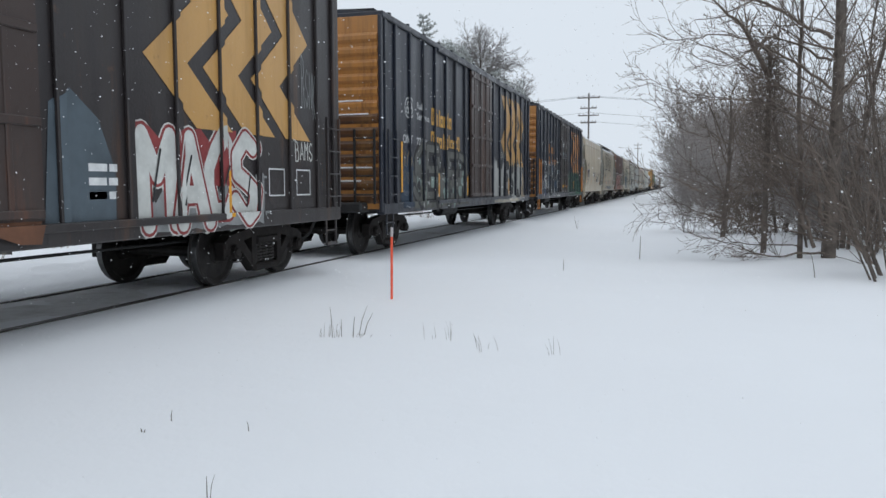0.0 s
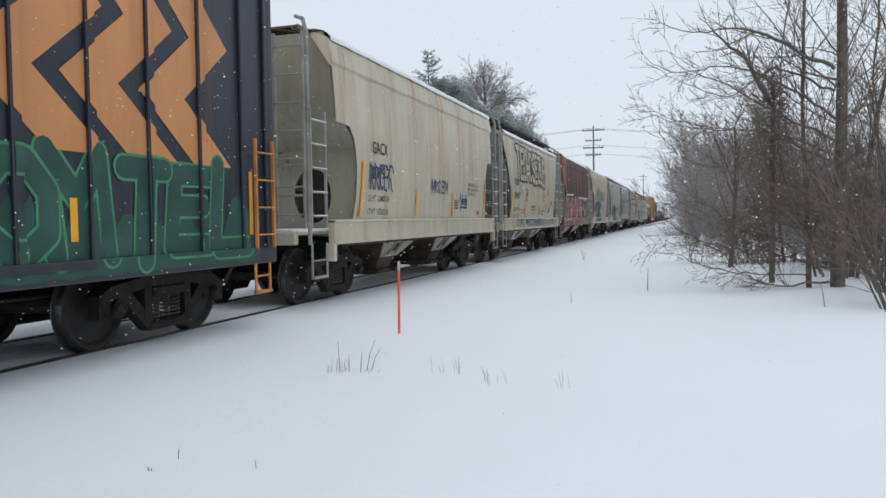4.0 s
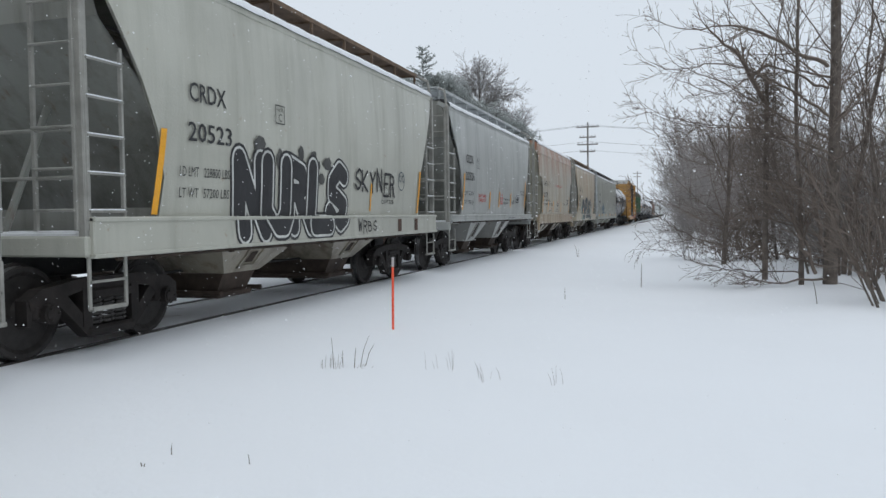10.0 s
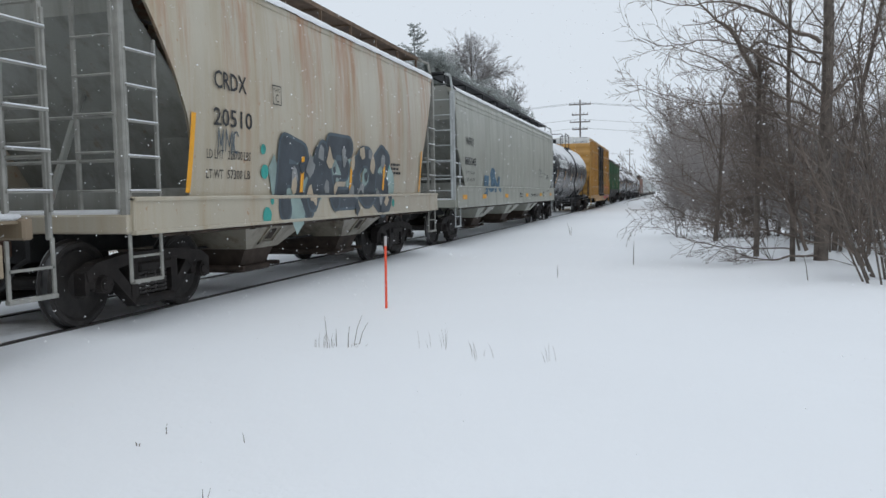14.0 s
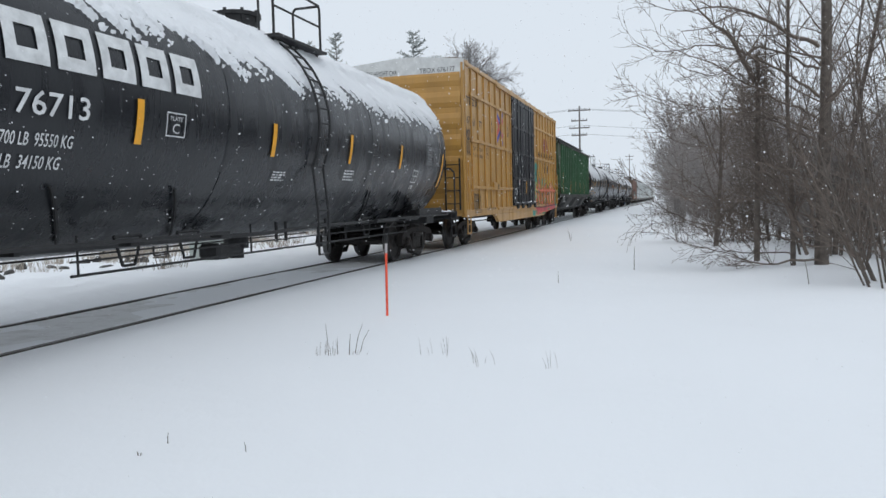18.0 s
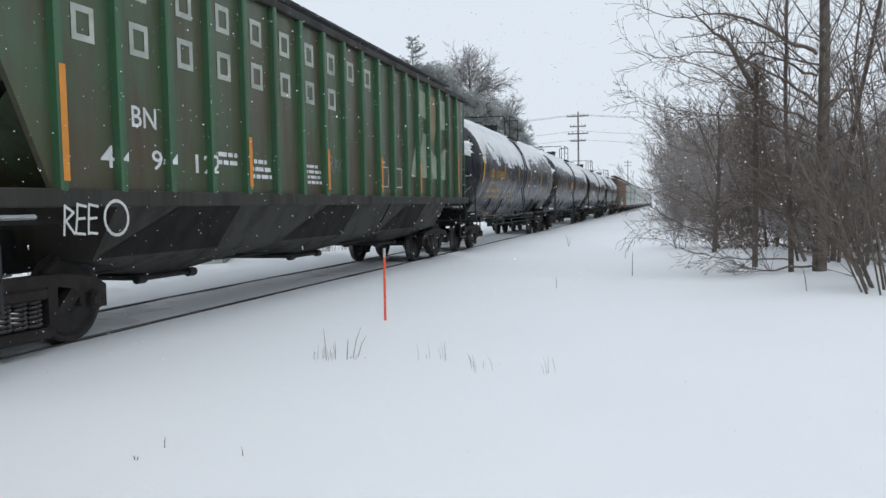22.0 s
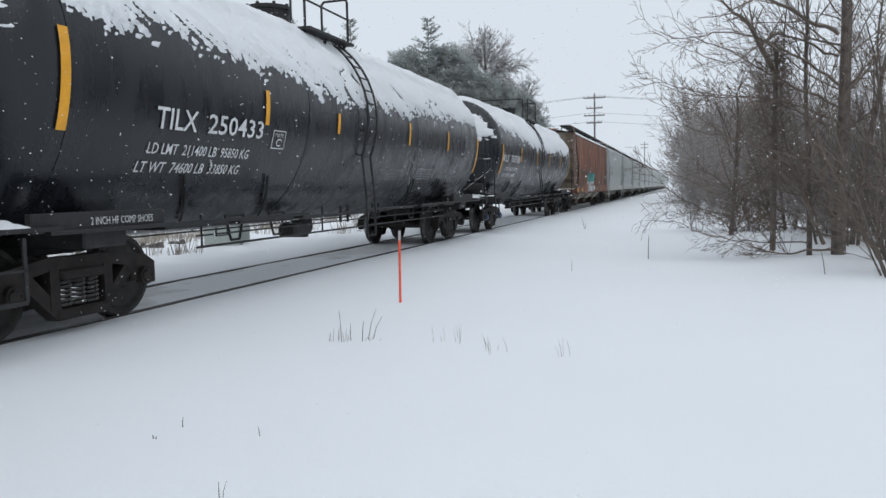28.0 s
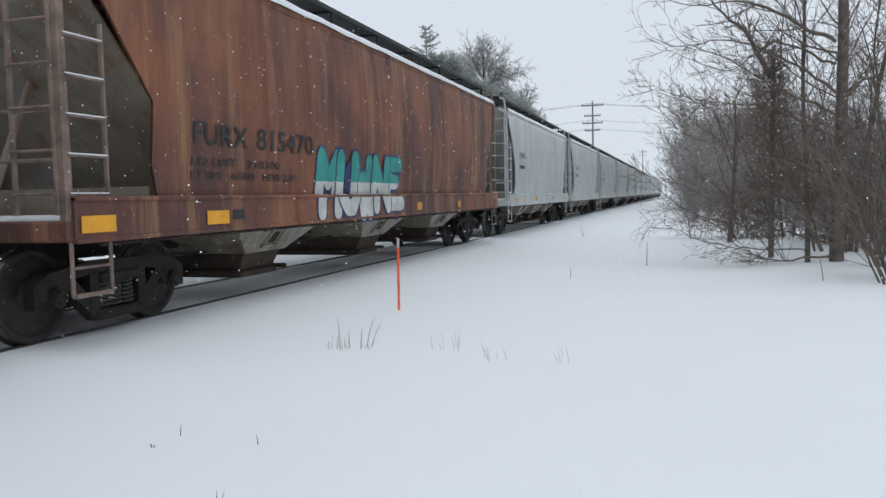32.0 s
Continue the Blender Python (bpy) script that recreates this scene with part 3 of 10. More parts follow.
def build_gear():
    """The meshes that every truck shares."""
    gear = {}
    m = Mesh()
    for s in (-1, 1):
        m.lathe_y(wheel_profile(s), 30)
    m.rod((0, -1.0, 0), (0, 1.0, 0), 0.075, 12)
    gear["wheelset"] = m.mesh("wheelset", WHEEL)
    gear["wheelset"].materials.append(TREAD)
    for p in gear["wheelset"].polygons:
        c = p.center
        r = math.hypot(c.x, c.z)
        if r > 0.43 and 0.69 < abs(c.y) < 0.815 and abs(p.normal.y) < 0.6:
            p.material_index = 1
    # cast side frame, one per side, with its opening for the springs
    m = Mesh()
    m.prism([(-1.08, 0.50), (-1.10, 0.60), (-0.95, 0.69), (-0.45, 0.76), (0.45, 0.76), (0.95, 0.69), (1.10, 0.60), (1.08, 0.50), (0.72, 0.50), (0.62, 0.60), (0.40, 0.64), (-0.40, 0.64), (-0.62, 0.60), (-0.72, 0.50)], -0.08, 0.08)
    for s in (-1, 1):
        m.prism([(s * 0.78, 0.56), (s * 0.62, 0.60), (s * 0.28, 0.26), (s * 0.34, 0.15)], -0.075, 0.075)
        m.prism([(s * 0.30, 0.26), (s * 0.42, 0.26), (s * 0.42, 0.66), (s * 0.30, 0.66)], -0.085, 0.085)
        m.box(s * 0.889 - 0.15, s * 0.889 + 0.15, -0.09, 0.09, 0.40, 0.56, 0.03)
        m.prism([(s * 1.06, 0.36), (s * 1.12, 0.36), (s * 1.12, 0.60), (s * 1.04, 0.60)], -0.07, 0.07)
    m.box(-0.36, 0.36, -0.10, 0.10, 0.14, 0.25, 0.03)
    gear["side_frame"] = m.mesh("side_frame", TRUCK)
    m = Mesh()
    m.path([(0.072 * math.cos(i * 0.9), 0.072 * math.sin(i * 0.9), 0.255 + 0.0064 * i) for i in range(44)], 0.0165, 5)
    gear["coil_spring"] = m.mesh("coil_spring", SPRING)
    m = Mesh()
    m.box(-0.29, 0.29, -0.11, 0.11, 0.53, 0.64, 0.02)
    gear["spring_seat"] = m.mesh("spring_seat", TRUCK)
    m = Mesh()
    m.box(-0.2, 0.2, -0.92, 0.92, 0.42, 0.66, 0.04)
    m.rod((0, 0, 0.6), (0, 0, 0.82), 0.2, 14)
    for s in (-1, 1):
        m.box(s * 0.42 - 0.04, s * 0.42 + 0.04, -0.85, 0.85, 0.38, 0.46, 0.015)
        for t in (-1, 1):
            m.box(s * 0.43 - 0.035, s * 0.43 + 0.05, t * 0.76 - 0.07, t * 0.76 + 0.07, 0.28, 0.56, 0.02)
    gear["bolster"] = m.mesh("truck", TRUCK)
    m = Mesh()
    m.rod((0, -0.02, 0), (0, 0.075, 0), 0.10, 14)
    m.rod((0, -0.035, 0), (0, -0.02, 0), 0.075, 14)
    for k in range(3):
        a = 2 * math.pi * k / 3
        m.rod((0.06 * math.cos(a), -0.05, 0.06 * math.sin(a)), (0.06 * math.cos(a), -0.02, 0.06 * math.sin(a)), 0.014, 6)
    gear["bearing_cap"] = m.mesh("bearing_cap", TRUCK)
    gear["bearing_cap_blue"] = m.mesh("bearing_cap", HUB_BLUE)
    # knuckle coupler with its shank and hose
    m = Mesh()
    m.box(-0.55, 0.35, -0.09, 0.09, 0.74, 0.94, 0.03)
    m.box(0.30, 0.60, -0.16, 0.16, 0.70, 0.98, 0.05)
    m.prism([(0.55, 0.72), (0.70, 0.76), (0.70, 0.92), (0.55, 0.96)], -0.17, -0.02)
    m.prism([(0.50, 0.74), (0.64, 0.78), (0.62, 0.90), (0.50, 0.94)], 0.06, 0.2)
    gear["coupler"] = m.mesh("coupler", RUSTY)
    m = Mesh()
    m.path([(-0.1, 0.25, 0.75), (0.15, 0.28, 0.66), (0.35, 0.28, 0.46), (0.55, 0.24, 0.38), (0.72, 0.2, 0.46)], 0.028, 6)
    gear["hose"] = m.mesh("air_hose", STEEL)
    return gear


GEAR = build_gear()
WHEELSETS = {-1: [], 1: []}


def add_truck(car, x, blue=False):
    t = part("truck", GEAR["bolster"], None, car)
    t.location = (x, 0, 0)
    for s in (-1, 1):
        f = part("side_frame", GEAR["side_frame"], None, t)
        f.location = (0, s * 1.0, 0)
        g2 = part("spring_seat", GEAR["spring_seat"], None, t)
        g2.location = (0, s * 1.0, 0)
        for sx in (-0.18, 0, 0.18):
            g3 = part("coil_spring", GEAR["coil_spring"], None, t)
            g3.location = (sx, s * 1.0, 0)
        w = part("wheelset", GEAR["wheelset"], None, t)
        w.location = (s * 0.889, 0, WHEEL_R)
        WHEELSETS[s].append(w)
        for e in (-1, 1):
            c = part("bearing_cap", GEAR["bearing_cap_blue" if blue else "bearing_cap"], None, t, "blue painted bearing cap" if blue else "")
            c.location = (e * 0.889, s * 1.13, WHEEL_R)
            if s > 0:
                c.rotation_euler = (0, 0, math.pi)
    return t


def add_couplers(car, half):
    for s in (-1, 1):
        for kind, mesh in (("coupler", GEAR["coupler"]), ("air_hose", GEAR["hose"])):
            c = part(kind, mesh, None, car)
            c.location = (s * half, 0, 0)
            c.rotation_euler = (0, 0, 0 if s > 0 else math.pi)


def ladder_side(car, x0, x1, y, z0, z1, n, mat, r=0.012, stile=0.017):
    """A ladder flat on the side of a car: two stiles, with every rung a piece of its own."""
    m = Mesh()
    for x in (x0, x1):
        m.box(x - stile, x + stile, y - 0.022, y + 0.022, z0, z1, 0.006)
    lad = part("ladder", m, mat, car)
    for i in range(n):
        z = z0 + (z1 - z0) * (i + 0.5) / n
        q = Mesh()
        q.rod((x0, y - 0.03, z), (x1, y - 0.03, z), r, 6)
        part("rung", q, mat, lad)
    return lad


def ladder_end(car, x, y0, y1, z0, z1, n, mat):
    m = Mesh()
    for y in (y0, y1):
        m.box(x - 0.02, x + 0.02, y - 0.022, y + 0.022, z0, z1, 0.006)
    lad = part("end_ladder", m, mat, car)
    s = 1 if x > 0 else -1
    for i in range(n):
        z = z0 + (z1 - z0) * (i + 0.5) / n
        q = Mesh()
        q.rod((x + s * 0.03, y0, z), (x + s * 0.03, y1, z), 0.014, 6)
        part("rung", q, mat, lad)
    return lad


def stirrup(car, x0, x1, y, z0, z1, mat):
    m = Mesh()
    for x in (x0, x1):
        m.box(x - 0.02, x + 0.02, y - 0.012, y + 0.012, z0, z1, 0.004)
    m.box(x0 - 0.02, x1 + 0.02, y - 0.03, y + 0.03, z0 - 0.02, z0 + 0.02, 0.006)
    m.box(x0, x1, y - 0.012, y + 0.012, (z0 + z1) / 2 - 0.012, (z0 + z1) / 2 + 0.012)
    part("stirrup_step", m, mat, car)


def brake_wheel(car, x, y, z, mat):
    m = Mesh()
    pts = [(x, y + 0.28 * math.cos(2 * math.pi * i / 16), z + 0.28 * math.sin(2 * math.pi * i / 16)) for i in range(17)]
    m.path(pts, 0.016, 6)
    for i in range(5):
        a = 2 * math.pi * i / 5
        m.rod((x, y, z), (x, y + 0.28 * math.cos(a), z + 0.28 * math.sin(a)), 0.012, 5)
    m.rod((x - 0.12, y, z), (x + 0.05, y, z), 0.03, 8)
    part("brake_wheel", m, mat, car)


def stripes(side, car, places, mat=None):
    """Reflector stripes: x, z0, z1, width, lean."""
    for x, z0, z1, w, lean in places:
        m = Mesh()
        side.lay(m, [(x - w / 2, z0), (x + w / 2, z0), (x + w / 2 + lean, z1), (x - w / 2 + lean, z1)], 0.012)
        part("reflector", m, mat or YELLOW, car)


def underframe(car, half, z_sill):
    """Centre sill, brake rigging and air reservoir under a car."""
    m = Mesh()
    m.box(-half, half, -0.2, 0.2, 0.72, z_sill, 0.02)
    part("centre_sill", m, STEEL, car)
    m = Mesh()
    m.rod((-half + 2.2, -0.5, 0.66), (half - 2.2, -0.55, 0.62), 0.02, 6)
    m.rod((-half + 2.4, 0.45, 0.7), (half - 2.4, 0.5, 0.66), 0.025, 6)
    part("brake_rod", m, STEEL, car)


# ---- boxcars ----
def chevron_mark(side, car, mat, x0=2.78, x1=6.55, z1=4.15):
    """Three stepped zigzag bands with a gap between them."""
    for i in range(3):
        m = Mesh()
        a, w = x0 + i * 1.05, 0.75
        left = [(a + 0.02, z1 + 0.04), (a + 0.86, z1 - 0.72), (a, z1 - 1.42), (a + 0.9, z1 - 2.13)]
        for p, q in zip(left, left[1:]):
            side.lay(m, [p, (p[0] + w, p[1]), (q[0] + w, q[1]), q])
        part("painted_chevron", m, mat, car)


def boxcar(name, label, centre, half, zb, zt, body, end_mat, ribs, doors, roof_mat, group, end_ribs=13, rib_d=0.05, rib_w=0.11, sill_drop=0.0, hw=1.58, ladder_mat=None, low_mat=None, trucks=(-5.95, 6.05), bands=()):
    car = thing(name, label, "boxcar", group)
    lm = ladder_mat or body
    m = Mesh()
    m.box(-half, half, -hw, hw, zb + 0.1, zt - 0.12, 0.03)
    part("body", m, body, car, smooth=False)
    m = Mesh()
    m.box(-half - 0.02, half + 0.02, -hw - 0.05, -hw + 0.1, zb - 0.05, zb + 0.16, 0.015)
    m.box(-half - 0.02, half + 0.02, hw - 0.1, hw + 0.05, zb - 0.05, zb + 0.16, 0.015)
    if sill_drop:
        for s in (-1, 1):
            m.prism([(-half + 3.6, zb - 0.052), (half - 3.6, zb - 0.052), (half - 4.2, zb - sill_drop), (-half + 4.2, zb - sill_drop)], s * hw - 0.05, s * hw + 0.05)
    part("side_sill", m, body, car)
    m = Mesh()
    m.box(-half - 0.03, half + 0.03, -hw - 0.06, hw + 0.06, zt - 0.14, zt - 0.02, 0.02)
    m.prism_x([(-hw - 0.04, zt - 0.03), (hw + 0.04, zt - 0.03), (0.3, zt + 0.1), (-0.3, zt + 0.1)], -half, half)
    for i in range(14):
        x = -half + 2 * half * (i + 0.5) / 14
        m.box(x - 0.04, x + 0.04, -hw, hw, zt - 0.02, zt + 0.055, 0.01)
    part("roof", m, roof_mat, car)
    m = Mesh()
    m.grid([[(x, y, zt + 0.05 + 0.08 * (1 - abs(y) / hw) + 0.025 * noise.noise((x * 0.9, y * 2, centre))) for y in (-1.4, -0.9, -0.4, 0, 0.4, 0.9, 1.4)] for x in [-half + 0.1 + (2 * half - 0.2) * i / 40 for i in range(41)]])
    part("roof_snow", m, CAR_SNOW, car, "thin snow cover", True)
    for x in ribs:
        for s in (-1, 1):
            m = Mesh()
            y = s * (hw + rib_d / 2)
            m.box(x - rib_w / 2, x + rib_w / 2, y - rib_d / 2 - 0.001, y + rib_d / 2, zb + 0.14, zt - 0.14, 0.012)
            part("side_post", m, body, car)
    rng = random.Random(int(centre * 10))
    for s in (-1, 1):
        m = Mesh()
        m.box(s * half - 0.04, s * half + 0.02, -hw + 0.03, hw - 0.03, zb + 0.05, zt - 0.1, 0.01)
        part("end_sheet", m, end_mat, car)
        for y in (-hw, hw):
            m = Mesh()
            m.box(s * half - 0.08, s * half + 0.03, y - 0.035, y + 0.035, zb, zt - 0.1, 0.015)
            part("corner_post", m, body, car)
        pitch = (zt - zb - 0.75) / (end_ribs - 1)
        for i in range(end_ribs):
            z = zb + 0.25 + pitch * i
            m = Mesh()
            w = pitch * 0.46
            q = [(s * half, z - w), (s * (half + 0.05), z - w * 0.75), (s * (half + 0.085), z - w * 0.3), (s * (half + 0.085), z + w * 0.3), (s * (half + 0.05), z + w * 0.75), (s * half, z + w)]
            m.prism(q, -hw + 0.05, hw - 0.05)
            part("end_corrugation", m, low_mat if low_mat and i < end_ribs * 0.5 else end_mat, car)
            if rib_d > 0.045 and rng.random() < 0.45:
                m = Mesh()
                y0 = rng.uniform(-hw + 0.1, 0.3)
                m.box(s * (half + 0.045) - 0.03, s * (half + 0.045) + 0.03, y0, min(hw - 0.1, y0 + rng.uniform(0.5, 2.0)), z + w * 0.62, z + w * 0.62 + 0.03, 0.01)
                part("snow_ledge", m, CAR_SNOW, car)
        if rib_d > 0.045:
            m = Mesh()
            m.box(min(s * half, s * (half + 0.42)), max(s * half, s * (half + 0.42)), -0.15, 1.2, 1.28, 1.32)
            plat = part("brake_step", m, STEEL, car)
            m = Mesh()
            m.box(min(s * (half + 0.06), s * (half + 0.4)), max(s * (half + 0.06), s * (half + 0.4)), -0.13, 1.18, 1.32, 1.42, 0.04)
            part("step_snow", m, CAR_SNOW, plat)
        stirrup(car, s * (half - 0.5), s * (half - 0.15), -hw - 0.03, 0.45, zb, lm)
        stirrup(car, s * (half - 0.5), s * (half - 0.15), hw + 0.03, 0.45, zb, lm)
        ladder_side(car, s * (half - 0.55), s * (half - 0.12), -hw - 0.09, zb + 0.15, zb + 1.55, 4, lm)
        ladder_end(car, s * (half + 0.12), -hw + 0.1, -hw + 0.5, zb + 0.15, zb + 1.55, 4, STEEL)
        ladder_side(car, s * (half - 0.55), s * (half - 0.12), hw + 0.09, zb + 0.15, zb + 1.55, 4, lm)
        add_truck(car, trucks[0] if s < 0 else trucks[1])
        m = Mesh()
        m.box(s * half - 0.35, s * half + 0.1, -1.3, 1.3, 0.86, 1.05, 0.03)
        part("end_sill", m, STEEL, car)
    brake_wheel(car, -half - 0.2, 0.6, zb + 1.9, STEEL)
    for x0, x1, dm in doors:
        for s in (-1, 1):
            m = Mesh()
            y = s * (hw + 0.045)
            m.box(x0, x1, y - 0.03, y + 0.03, zb + 0.18, zt - 0.16, 0.015)
            d = part("door", m, dm, car)
            for i in range(5):
                z = zb + 0.25 + (zt - zb - 0.6) * i / 4
                q = Mesh()
                q.box(x0 + 0.03, x1 - 0.03, y + s * 0.04 - 0.025, y + s * 0.04 + 0.025, z - 0.04, z + 0.04, 0.012)
                part("door_beam", q, dm, d)
            for i in range(4):
                x = x0 + (x1 - x0) * (i + 0.5) / 4
                q = Mesh()
                q.rod((x, y + s * 0.06, zb + 0.2), (x, y + s * 0.06, zt - 0.2), 0.02, 6) if i in (1, 2) else q.box(x - 0.03, x + 0.03, y + s * 0.03 - 0.014, y + s * 0.03 + 0.014, zb + 0.2, zt - 0.2, 0.008)
                part("lock_rod", q, dm, d)
    m = Mesh()
    for s in (-1, 1):
        m.box(-half * 0.55, half * 0.55, s * (hw + 0.05) - 0.04, s * (hw + 0.05) + 0.06, zb + 0.08, zb + 0.16, 0.01)
        m.box(-half * 0.55, half * 0.55, s * (hw + 0.05) - 0.04, s * (hw + 0.05) + 0.05, zt - 0.2, zt - 0.13, 0.01)
    part("door_track", m, body, car)
    underframe(car, half, zb + 0.1)
    m = Mesh()
    m.rod((-1.3, -0.75, 0.72), (0.1, -0.75, 0.72), 0.17, 12)
    part("air_reservoir", m, STEEL, car)
    add_couplers(car, half + 0.1)
    edges = [e for x in ribs for e in (x - rib_w / 2 + 0.012, x + rib_w / 2 - 0.012)]
    bands = tuple(bands) + ((zb - 0.05 - sill_drop, zb + 0.16, 0.051),)

    def out(x, z):
        r = hw + (rib_d if any(abs(x - r) < rib_w / 2 for r in ribs) else 0.0)
        for lo, hi, d in bands:
            if lo < z < hi:
                r = max(r, hw + d)
        return r

    return car, Side(out, edges, 0.0, [z for lo, hi, d in bands for z in (lo, hi)])


# ---- covered hoppers ----
SHEET_EDGES = {
    "curved": [(1.36, 1.05), (1.8, 1.12), (2.3, 1.0), (2.8, 0.75), (3.2, 0.5), (3.6, 0.25), (3.95, 0.1)],
    "stepped": [(1.36, 0.85), (1.8, 0.95), (2.3, 0.95), (2.7, 0.85), (2.92, 0.66), (2.95, 0.18), (3.95, 0.14)],
    "angled": [(1.55, 0.95), (1.6, 0.92), (2.6, 0.1), (3.95, 0.06)],
    "deep": [(1.40, 1.25), (1.75, 1.15), (2.4, 1.18), (2.9, 0.8), (3.3, 0.5), (3.95, 0.25)],
}


def bulge(z, hw=1.6, lean=0.75):
    """Half width of a curved hopper side at height z."""
    k = (z - 2.7) / 1.4
    r = hw - 0.07 * k * k
    if z > 3.95:
        r -= (z - 3.95) * lean
    return r


def hopper(name, label, centre, half, body, sill_mat, end_mat, edge, bays, group, rail_mat=None, walk_mat=None, under=None, panels=7, eave=None, snow=True, trucks=None, sill_low=1.02, joined=False):
    car = thing(name, label, "hopper car", group)
    trucks = trucks or (1.27 - half, half - 1.27)
    rail_mat, walk_mat, under = rail_mat or sill_mat, walk_mat or GRATE_RUST, under or sill_mat
    table = SHEET_EDGES[edge]
    inset = lambda z: float(np.interp(z, [a for a, _ in table], [b for _, b in table]))
    z_low = table[0][0]
    ext = 0.66 if edge == "stepped" else 0.0
    eave = eave or (4.18 if ext else 3.98)
    board = 0.30 if ext else 0.52
    walk_y = 0.72 if ext else 1.0
    wall = lambda z: bulge(z, lean=0.15 if ext else 0.75)
    far_end = half + ext
    zs = sorted({round(z_low + (eave - z_low) * i / 14, 3) for i in range(15)} | {a for a, _ in table if z_low < a < eave})
    n = 36
    for s in (-1, 1):
        m = Mesh()
        rows = []
        for z in zs:
            e = half - inset(z)
            rows.append([(-e + 2 * e * i / n, s * (wall(z) + 0.010 * math.cos((-e + 2 * e * i / n) * math.pi * panels / half)), z) for i in range(n + 1)])
        m.grid(rows)
        m.grid([[(x, y - s * 0.03, z) for x, y, z in r] for r in rows])
        part("side_sheet", m, body, car, smooth=True)
        m = Mesh()
        m.box(-half, half, s * 1.56 - 0.06, s * 1.56 + 0.06, sill_low, z_low + 0.02, 0.012)
        sill = part("side_sill", m, sill_mat, car)
        for za, zb in ((z_low - 0.03, z_low + 0.015), (sill_low - 0.035, sill_low + 0.01)):
            m = Mesh()
            m.box(-half, half, s * 1.57 - 0.07, s * 1.57 + 0.07, za, zb, 0.01)
            part("sill_flange", m, sill_mat, sill)
        m = Mesh()
        prof = [(wall(eave) - 0.02, eave - 0.05), (wall(eave) + 0.03, eave - 0.02), (wall(eave) + 0.035, eave + 0.05), (wall(eave) - 0.02, eave + 0.11), (wall(eave) - 0.25, eave + 0.19), (wall(eave) - 0.27, eave + 0.12)]
        if ext:
            # a bevelled top plate that stands proud of the sheet
            prof[:2] = [(wall(eave - 0.34) - 0.01, eave - 0.36), (wall(eave - 0.3) + 0.035, eave - 0.30)]
        m.prism_x([(s * y, z) for y, z in prof], -half + 0.1, half - 0.1)
        part("roof_edge", m, body, car)
        if snow:
            m = Mesh()
            k = 60
            edge_y = wall(eave) - 1.515
            rows = []
            for y, z in ((1.06, 0.14), (1.12, 0.25), (1.28, 0.25), (1.42, 0.215), (1.52, 0.165), (1.575, 0.10), (1.575, 0.05)):
                rows.append([(-half + 0.12 + (2 * half - 0.24) * i / k, s * (y + edge_y + 0.014 * noise.noise((i * 0.7, y * 5, centre))), eave + z + 0.018 * noise.noise((i * 0.45, y * 9, centre + s))) for i in range(k + 1)])
            m.grid(rows)
            part("eave_snow", m, CAR_SNOW, car, "ridge of snow along the eave", True)
    m = Mesh()
    rows = []
    for i in range(9):
        y = -1.4 + 2.8 * i / 8
        rows.append([(x, y, eave + 0.12 + 0.22 * (1 - (y / 1.4) ** 2)) for x in (-half + 0.12, half - 0.12)])
    m.grid(rows)
    part("roof", m, body, car, smooth=True)
    if snow:
        m = Mesh()
        rows = []
        for i in range(11):
            y = -1.47 + 2.94 * i / 10
            rows.append([(x, y, eave + 0.10 + 0.22 * (1 - (y / 1.42) ** 2) + 0.045 + 0.03 * noise.noise((x * 0.8, y * 3, centre)) - (0.08 if abs(y) > 1.4 else 0)) for x in [-half + 0.15 + (2 * half - 0.3) * k / 40 for k in range(41)]])
        m.grid(rows)
        part("roof_snow", m, CAR_SNOW, car, "fresh snow along the roof", True)
    # running boards above the roof
    for s in (-1, 1):
        m = Mesh()
        zw = eave + board
        m.box(-half + 0.1, half - 0.1, s * walk_y - 0.25, s * walk_y + 0.25, zw, zw + 0.03, 0.0)
        m.box(-half + 0.1, half - 0.1, s * walk_y - 0.27, s * walk_y - 0.24, zw - 0.03, zw + 0.04)
        m.box(-half + 0.1, half - 0.1, s * walk_y + 0.24, s * walk_y + 0.27, zw - 0.03, zw + 0.04)
        wk = None if joined else part("running_board", m, walk_mat, car)
        for i in range(9):
            x = -half + 0.3 + (2 * half - 0.6) * i / 8
            q = m if joined else Mesh()
            q.prism_x([(s * (y + walk_y - 1.0), z) for y, z in ((0.76, eave + 0.15), (0.8, eave + 0.15), (0.8, zw - 0.035), (1.22, zw - 0.035), (1.22, eave + 0.1), (1.26, eave + 0.1), (1.26, zw - 0.001), (0.76, zw - 0.001))], x - 0.02, x + 0.02)
            if not joined:
                part("bracket", q, walk_mat, wk)
        if joined:
            part("running_board", m, walk_mat, car)
    for i in range(4 if half < 7 else 7):
        k = 4 if half < 7 else 7
        m = Mesh()
        x = -half + 2 * half * (i + 0.5) / k
        m.box(x - 0.4, x + 0.4, -0.4, 0.4, eave + 0.3, eave + 0.46, 0.05)
        part("roof_hatch", m, body, car)
